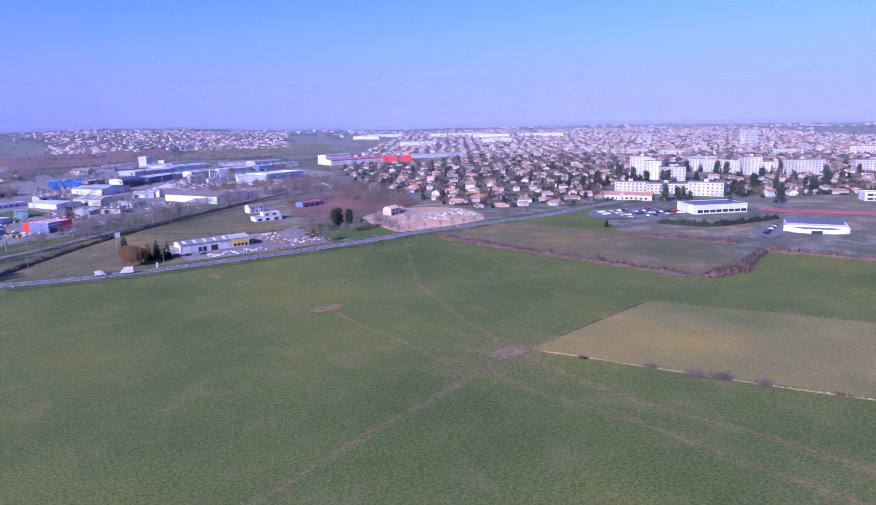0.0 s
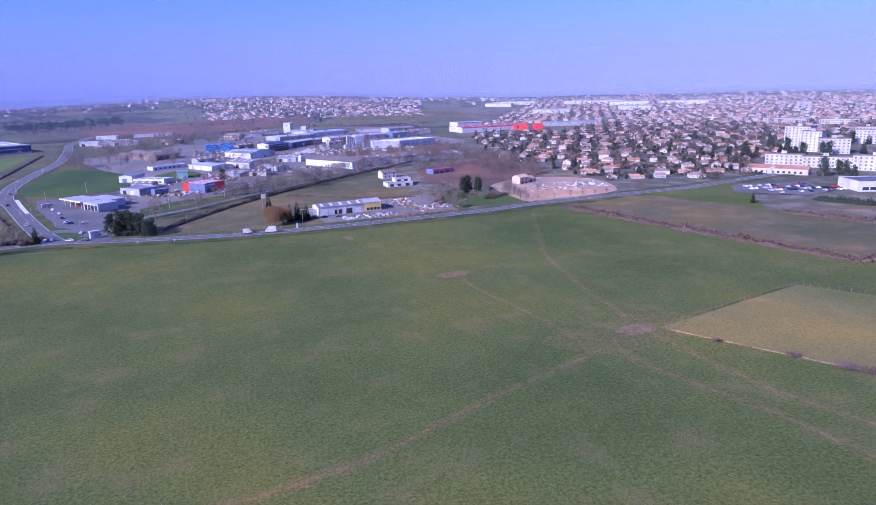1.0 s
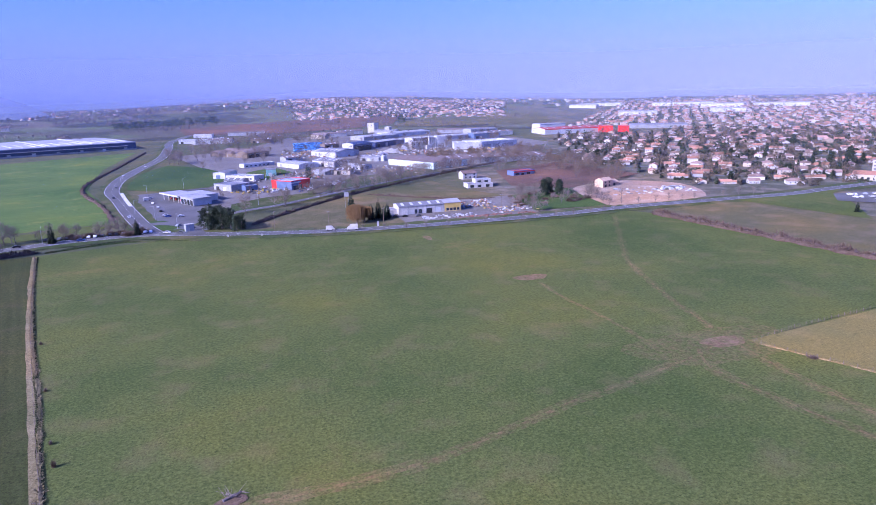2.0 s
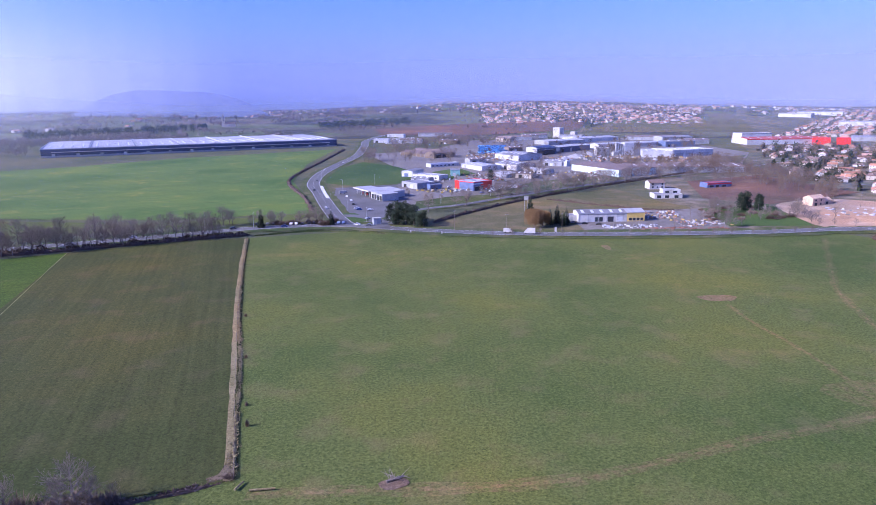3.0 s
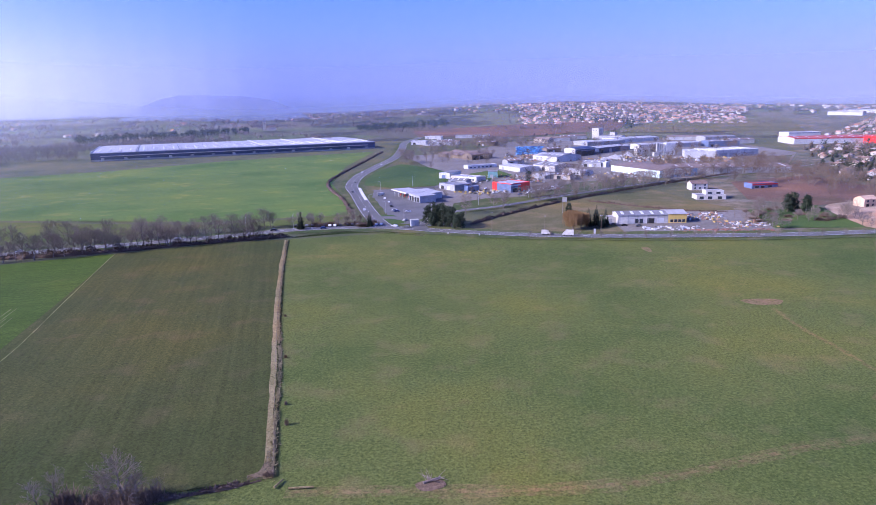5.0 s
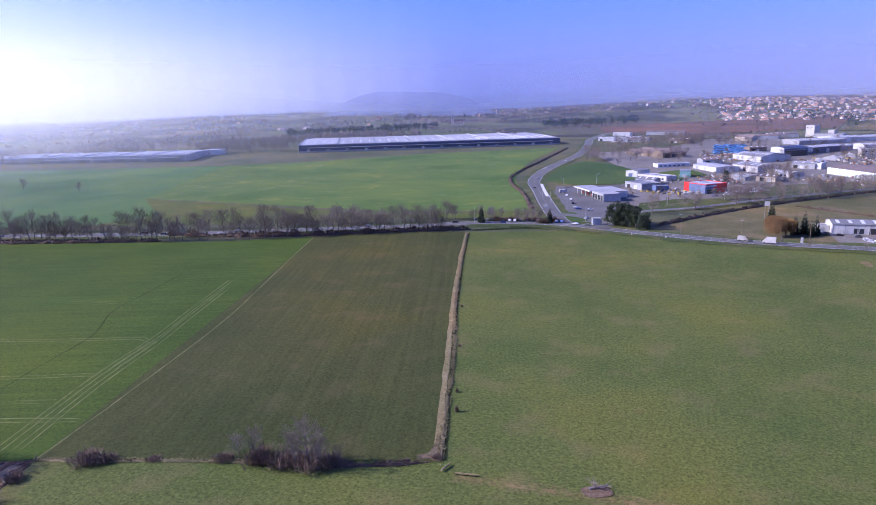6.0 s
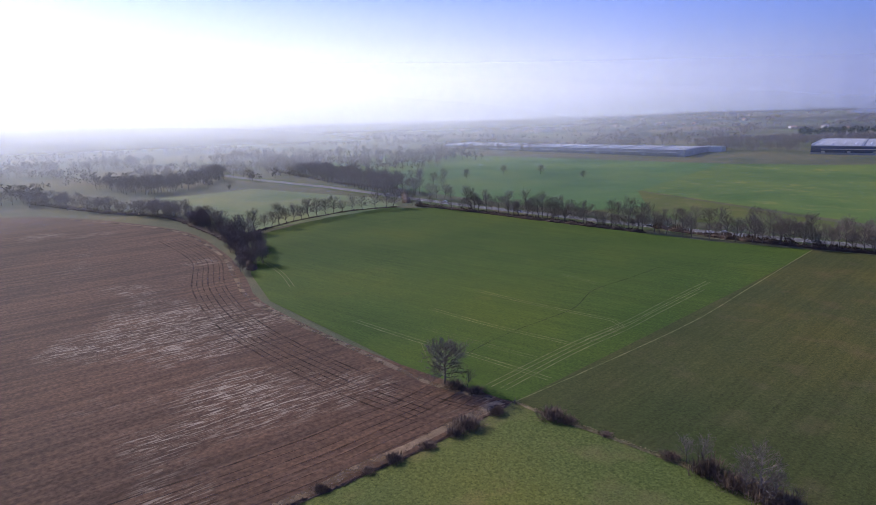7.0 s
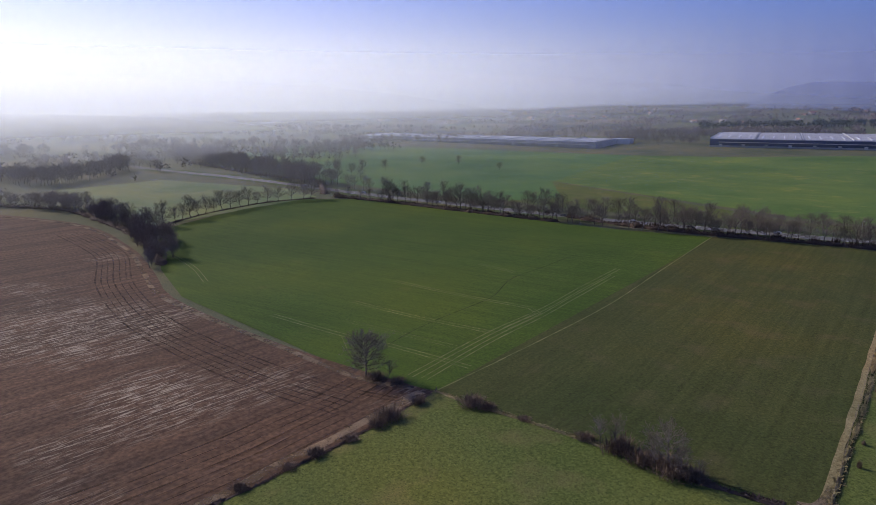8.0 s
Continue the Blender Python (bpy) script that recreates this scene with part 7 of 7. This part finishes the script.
# ---- posts, lamps, fences
def pole(x, y, h, label="weathered wooden utility pole"):
    root = thing("utility_pole", at(x, y), label, "utility pole", "utility poles")
    part("pole", Shape().tube((0, 0, -0.2), (0, 0, h), 0.15, 0.10, 8, True), M_WOOD, root)
    part("crossarm", Shape().box(-0.8, 0.8, -0.08, 0.08, h - 0.7, h - 0.55), M_METAL, root)
for x, y, h in ((24, 378, 12), (54, 370, 11), (86, 368, 11), (192, 398, 9), (150, 362, 9), (172, 392, 9), (40, 470, 10), (110, 505, 10), (300, 420, 9)):
    pole(x, y, h)
def street_lamp(x, y, rz, h=9):
    def make():
        root = thing("street_lamp", Matrix(), "slim grey street lamp with a short arm", "street lamp", "street lamps")
        part("pole", Shape().tube((0, 0, -0.1), (0, 0, h), 0.12, 0.07, 8), M_METAL, root)
        part("arm", Shape().tube((0, 0, h - 0.1), (1.6, 0, h + 0.25), 0.06, 0.05, 6), M_METAL, root)
        part("lamp_head", Shape().box(1.4, 2.2, -0.16, 0.16, h + 0.16, h + 0.34), M_CLAD_G, root)
        return root
    return place("lamp", make, at(x, y, rz))
for x, y, rz in ((-30, 406, 90), (-59, 543, 180), (-34, 575, 0), (-60, 470, 0), (-98, 394, 90), (-125, 386, 90), (-45, 440, 180), (-84, 600, 0), (-70, 500, 0), (20, 470, 120), (60, 500, 120), (-10, 420, 60)):
    street_lamp(x, y, rz)
def fence(points, gap, label):
    root = thing("fence", Matrix(), label, "fence", "fences")
    line = spline(points, 1.0)
    post = Shape().tube((0, 0, -0.2), (0, 0, 1.25), 0.10, 0.085, 6, True).mesh("post")
    post.materials.append(M_WOOD)
    keep = line[::gap]
    for p in keep:
        o = part("post", post, None, root)
        o.matrix_basis = pose(p.x, p.y, 0.1, rng.uniform(-5, 5), rng.uniform(-5, 5), 0)
    for z in (0.45, 0.8, 1.15):
        w = Shape()
        for a, b in zip(keep, keep[1:]):
            w.tube((a.x, a.y, z + .1), (b.x, b.y, z + .1), 0.008, 0.008, 3)
        part("wire", w, M_BARK, root)
fence([(194, 49), (178, 79), (162, 113), (150, 138), (147, 146)], 3, "old wooden post and wire fence")
fence([(147, 146), (165, 150), (190, 153), (224, 156.5)], 3, "old wooden post and wire fence")
fence([(224, 156.5), (247, 114), (290, 20)], 4, "old wooden post and wire fence")
fence([(-38, 121), (-65.5, 231), (-94.5, 362)], 5, "thin wire fence along the dry grass strip")
fence([(-125, 98), (-124, 97)], 1, "weathered gate posts at the field corner")
hedge([(146.5, 145.5), (155, 128), (162, 112.5), (178, 78.5), (194, 48.5)], 0.5, 0.9, M_DRY, "dry grass growing along the fence", 40, 10)
hedge([(147, 146.5), (190, 153.5), (224, 157)], 0.4, 0.7, M_VERGE, "dry grass growing along the fence", 41, 10)
def log(x, y, rz, l, label):
    root = thing("log", at(x, y, rz, 1, 0.3), label, "log", "logs")
    part("stem", Shape().tube((-l / 2, 0, 0.22), (l / 2, 0, 0.22), 0.24, 0.2, 8, True), M_DRY, root)
log(-31, 116, 5, 5, "pale sawn log lying in the grass")
log(-36, 117.5, 70, 3, "pale sawn log lying in the grass")
def guard_post(x, y):
    root = thing("marker_post", at(x, y), "white marker post with a dark foot", "marker post", "marker posts")
    part("post", Shape().box(-0.3, 0.3, -0.12, 0.12, 0.3, 1.6), M_WHITE, root)
    part("foot", Shape().box(-0.34, 0.34, -0.16, 0.16, 0, 0.3), M_CONC, root)
guard_post(16, 367)
guard_post(-2, 372)

# ---- stored goods
def goods(name, corners, n, mat, size, label, category, z=0.2, long=False):
    """Loose heaps and stacks in a yard, too many and too small to count."""
    root = thing(name, Matrix(), label, category, kind="stuff")
    s = Shape()
    (x0, y0), (ux, uy), (vx, vy) = corners
    for _ in range(n):
        u, v = rng.random(), rng.random()
        x, y = x0 + u * ux + v * vx, y0 + u * uy + v * vy
        a, b, c = size[0] * rng.uniform(0.4, 1.2), size[1] * rng.uniform(0.5, 1.2), size[2] * rng.uniform(0.4, 1.2)
        m = pose(x, y, z, 0, 0, rng.uniform(0, 180) if not long else rng.choice((30, 120)) + rng.uniform(-5, 5))
        if long:
            for k in range(3):
                s.add(Shape().tube((-a, (k - 1) * b, b / 2 + c * k * 0.3), (a, (k - 1) * b, b / 2 + c * k * 0.3), b / 2, b / 2, 6, True).v, Shape().tube((0, 0, 0), (1, 0, 0), 1, 1, 6, True).f, m)
        else:
            s.add(Shape().box(-a, a, -b, b, 0, c).v, Shape().box(0, 1, 0, 1, 0, 1).f, m)
    tagged(part("pile", s, mat, root), kind="stuff")
goods("pipe_stacks", ((85, 845), (38, 2), (12, 108)), 520, M_BLUEPLASTIC, (2.4, 0.9, 2.2), "stacks of bright blue plastic pipes", "pipe stacks", long=True)
goods("stacked_goods", ((-42, 1014), (48, 10), (-4, 125)), 380, M_SACKS, (1.2, 0.9, 1.4), "white stacked goods in a storage yard", "stacked goods")
goods("building_materials", ((146, 398), (26, 0), (2, 24)), 120, M_JUNK, (0.8, 0.6, 1.0), "heaps of mixed building materials", "building materials")
goods("stacked_goods", ((112, 372), (34, -2), (2, 10)), 60, M_SACKS, (0.7, 0.5, 0.9), "white pallets stacked before the hall", "stacked goods")
goods("brick_stacks", ((128, 367), (55, -4), (0, 5)), 55, M_BRICK, (0.9, 0.4, 0.7), "stacks of red bricks behind the road", "brick stacks")
goods("building_materials", ((160, 372), (30, 2), (0, 22)), 110, M_JUNK, (0.8, 0.5, 0.8), "scattered pallets and rubble in the yard", "building materials")
goods("machines", ((-2, 532), (28, -14), (16, 20)), 50, M_YELLOW, (1.0, 0.6, 1.4), "yellow machines in a hire yard", "machines")
goods("stacked_goods", ((26, 520), (72, 26), (-4, 14)), 110, M_SACKS, (1.1, 0.7, 1.2), "white vans and pallets in a yard", "stacked goods")
goods("stacked_goods", ((20, 590), (60, -20), (20, 60)), 130, M_JUNK, (1.1, 0.7, 1.3), "pallets, skips and timber in the yards", "stacked goods")
goods("stacked_goods", ((60, 760), (80, 0), (10, 90)), 200, M_JUNK, (1.6, 1.0, 1.5), "timber stacks and containers in the yards", "stacked goods")
goods("stacked_goods", ((200, 700), (120, 10), (0, 60)), 150, M_JUNK, (1.8, 1.1, 1.6), "trailers and containers behind the wide hall", "stacked goods")
goods("rubble", ((262, 395), (60, -10), (10, 26)), 70, M_SACKS, (1.2, 0.8, 0.6), "pale rubble and pallets on the building site", "rubble")
goods("rubble", ((300, 400), (22, -4), (4, 10)), 40, M_SACKS, (1.6, 1.0, 1.6), "pale block pallets on the building site", "rubble")
goods("stacked_goods", ((100, 600), (70, -30), (40, 50)), 80, M_JUNK, (1.2, 0.8, 1.2), "pallets and containers between the halls", "stacked goods")
goods("stacked_goods", ((160, 740), (100, 20), (-6, 50)), 90, M_JUNK, (1.5, 1.0, 1.6), "containers and stock between the halls", "stacked goods")

# ---- far woods
def far_wood(spots_list, lo, hi, mat, label):
    root = thing("far_wood", Matrix(), label, "wood", kind="stuff")
    s = Shape()
    for x, y in spots_list:
        h = rng.uniform(lo, hi)
        s.add([(x - h * .03, y, 0), (x + h * .03, y, 0), (x + h * .015, y, h * .6), (x - h * .015, y, h * .6)], [(0, 1, 2, 3)])
        for k in range(16):
            a, e, q = rng.uniform(0, 6.283), rng.uniform(-1, 1), rng.uniform(0.45, 1.0) * h
            c = Vector((x + math.cos(a) * math.sqrt(1 - e * e) * q * 0.34, y + math.sin(a) * math.sqrt(1 - e * e) * q * 0.34, h * 0.6 + e * q * 0.36))
            u = Vector((rng.gauss(0, 1), rng.gauss(0, 1), rng.gauss(0, 1))).normalized()
            w = u.orthogonal().normalized() * h * rng.uniform(0.05, 0.11)
            u *= h * rng.uniform(0.09, 0.17)
            s.add([c - u, c - w, c + u, c + w], [(0, 1, 2, 3)])
    tagged(part("canopy", s, mat, root), kind="stuff")
def belt(az0, r0, az1, r1, spread, n):
    out = []
    for _ in range(n):
        t = rng.random()
        a, q = radians(az0 + (az1 - az0) * t), r0 + (r1 - r0) * t + rng.gauss(0, spread)
        out.append((-math.sin(a) * q, math.cos(a) * q))
    return out
far_wood([(x, y) for _, x, y in rng.sample(spots[250:2300], 1900) for x, y in ((x + rng.uniform(-14, 14), y + rng.uniform(-14, 14)),)], 6, 11, M_TWIG, "bare trees among the far houses")
far_wood([(x, y) for _, x, y in rng.sample(spots[120:2300], 620) for x, y in ((x + rng.uniform(-14, 14), y + rng.uniform(-14, 14)),)], 7, 13, M_PINE, "evergreens among the far houses")
far_wood(belt(8, 1500, 0, 1560, 40, 260) + belt(-16, 1480, -10, 1650, 60, 60), 8, 13, M_PINE, "dark conifer wood on the plain")
far_wood(belt(-2, 1130, -9, 1000, 30, 90) + belt(12, 1700, 4, 2000, 60, 160), 6, 10, M_TWIG, "bare winter woods across the plain")
joined_trees(belt(20, 1260, 36, 1150, 28, 170), 7, 11, "bare winter woods across the plain")
joined_trees(belt(-24, 700, -34, 560, 22, 60) + belt(-17, 690, -27, 760, 18, 60) + belt(-14, 800, -24, 1000, 40, 40), 7, 11, "bare trees between estate and houses", M_TWIG_RED)
joined_trees(belt(4, 800, -4, 820, 40, 26) + belt(2, 940, -5, 1000, 30, 40) + belt(-6, 620, -12, 640, 25, 24), 7, 12, "bare trees between the yards")
joined_trees(belt(28, 1130, 38, 1120, 18, 100) + belt(30, 1010, 37, 1030, 14, 70) + belt(38, 1120, 60, 1000, 30, 130), 7, 11, "bare winter woods behind the halls")
joined_trees(belt(58, 900, 80, 830, 45, 90) + belt(62, 800, 84, 760, 40, 60), 8, 13, "bare woods along the far road")
far_wood(polar(-75, 20, 1800, 2450, 900), 8, 14, M_TWIG, "scattered far trees and hedges")
def hedgerows(az0, az1, r0, r1, rows, per_row):
    """Trees standing in lines along far field edges."""
    out = []
    for x, y in polar(az0, az1, r0, r1, rows):
        turn, l = rng.choice((0.5, 2.07)) + rng.gauss(0, 0.15), rng.uniform(60, 190)
        for _ in range(per_row):
            t = rng.uniform(-l, l)
            out.append((x + math.cos(turn) * t + rng.gauss(0, 5), y + math.sin(turn) * t + rng.gauss(0, 5)))
    return out
far_wood(hedgerows(56, 118, 700, 2000, 110, 34), 7, 13, M_TWIG, "bare hedgerows and copses across the misty plain")
far_wood(hedgerows(6, 58, 1180, 2350, 90, 26), 6, 12, M_TWIG, "bare hedgerows and copses beyond the warehouses")
far_wood(hedgerows(-26, 6, 1150, 2300, 50, 22), 5, 10, M_TWIG, "bare hedgerows on the far slope")
far_wood(belt(30, 1330, 17, 1480, 22, 200), 11, 16, M_PINE, "dark block of conifers beyond the warehouses")
joined_trees(polar(-19, -2, 690, 1090, 120), 4, 8, "bare trees between the halls of the estate", M_TWIG_RED)
joined_trees(polar(-12, 1, 480, 640, 40), 2.5, 5, "bare scrub round the yards", M_TWIG_RED)

# ---- tufts standing in the near pasture
def tufts(n, mat, label):
    root = thing("grass_tufts", Matrix(), label, "grass", kind="stuff")
    s = Shape()
    while n:
        x, y = rng.uniform(-150, 250), rng.uniform(20, 345)
        d = math.hypot(x, y)
        if d > 330 or rng.random() < (d - 90) / 300 or not (inside((x, y), PASTURE) or inside((x, y), OLIVE)):
            continue
        if noise.noise(Vector((x * 0.03, y * 0.03, 2))) + rng.gauss(0, 0.3) < -0.1:
            continue
        n -= 1
        k = rng.uniform(0.3, 0.65)
        for _ in range(4):
            a = rng.uniform(0, 6.283)
            u = Vector((math.cos(a), math.sin(a), 0)) * 0.22 * k
            lean = Vector((rng.gauss(0, .12), rng.gauss(0, .12), rng.uniform(0.05, 0.13))) * k
            b = Vector((x + rng.gauss(0, .12), y + rng.gauss(0, .12), 0.12))
            s.add([b - u, b + u, b + u * 0.4 + lean, b - u * 0.4 + lean], [(0, 1, 2, 3)])
    tagged(part("blades", s, mat, root), kind="stuff")
PASTURE = [(-88, 355), (-36, 122), (-120, 97), (-110, 36), (-100, 10), (120, 10), (180, 60), (160, 110), (140, 146), (220, 158), (262, 165), (246, 328), (40, 352)]
OLIVE = [(-92, 355), (-42, 122), (-120, 100), (-168, 298)]
tufts(12000, M_PASTURE, "coarse grass tufts in the pasture")

# ---- everything is set on the rise of the land
def settle():
    moved, kids = set(), {}
    for o in bpy.data.objects:
        if o.parent:
            kids.setdefault(o.parent.name, []).append(o)
    def lift(ob):
        """Meshes drawn in the place's own coordinates follow the land point by point, pieces with a place of their own move as one."""
        for c in kids.get(ob.name, ()):
            p = c.matrix_basis.translation
            if p.length > 1e-6:
                c.location.z += lie(p.x, p.y)
            else:
                lift(c)
        if ob.type == "MESH" and ob.data.name not in moved:
            moved.add(ob.data.name)
            v = np.empty(len(ob.data.vertices) * 3)
            ob.data.vertices.foreach_get("co", v)
            v = v.reshape(-1, 3)
            if np.hypot(v[:, 0], v[:, 1]).max() < 270:
                return
            v[:, 2] += land(v[:, 0], v[:, 1])
            ob.data.vertices.foreach_set("co", v.ravel())
            ob.data.update()
    for ob in [o for o in bpy.data.objects if o.parent is None and o.type in ("MESH", "EMPTY") and not o.name.startswith("backdrop")]:
        p = ob.matrix_basis.translation.copy()
        if p.xy.length < 1e-6:
            lift(ob)
            continue
        z = lie(p.x, p.y)
        for c in kids.get(ob.name, ()):         # wide halls stand on the lowest corner of their ground
            if c.name.startswith("wall") and p.xy.length > 270:
                z = min([z] + [lie(q.x, q.y) for q in (ob.matrix_basis @ Vector(b) for b in c.bound_box)])
        ob.location.z += z
settle()
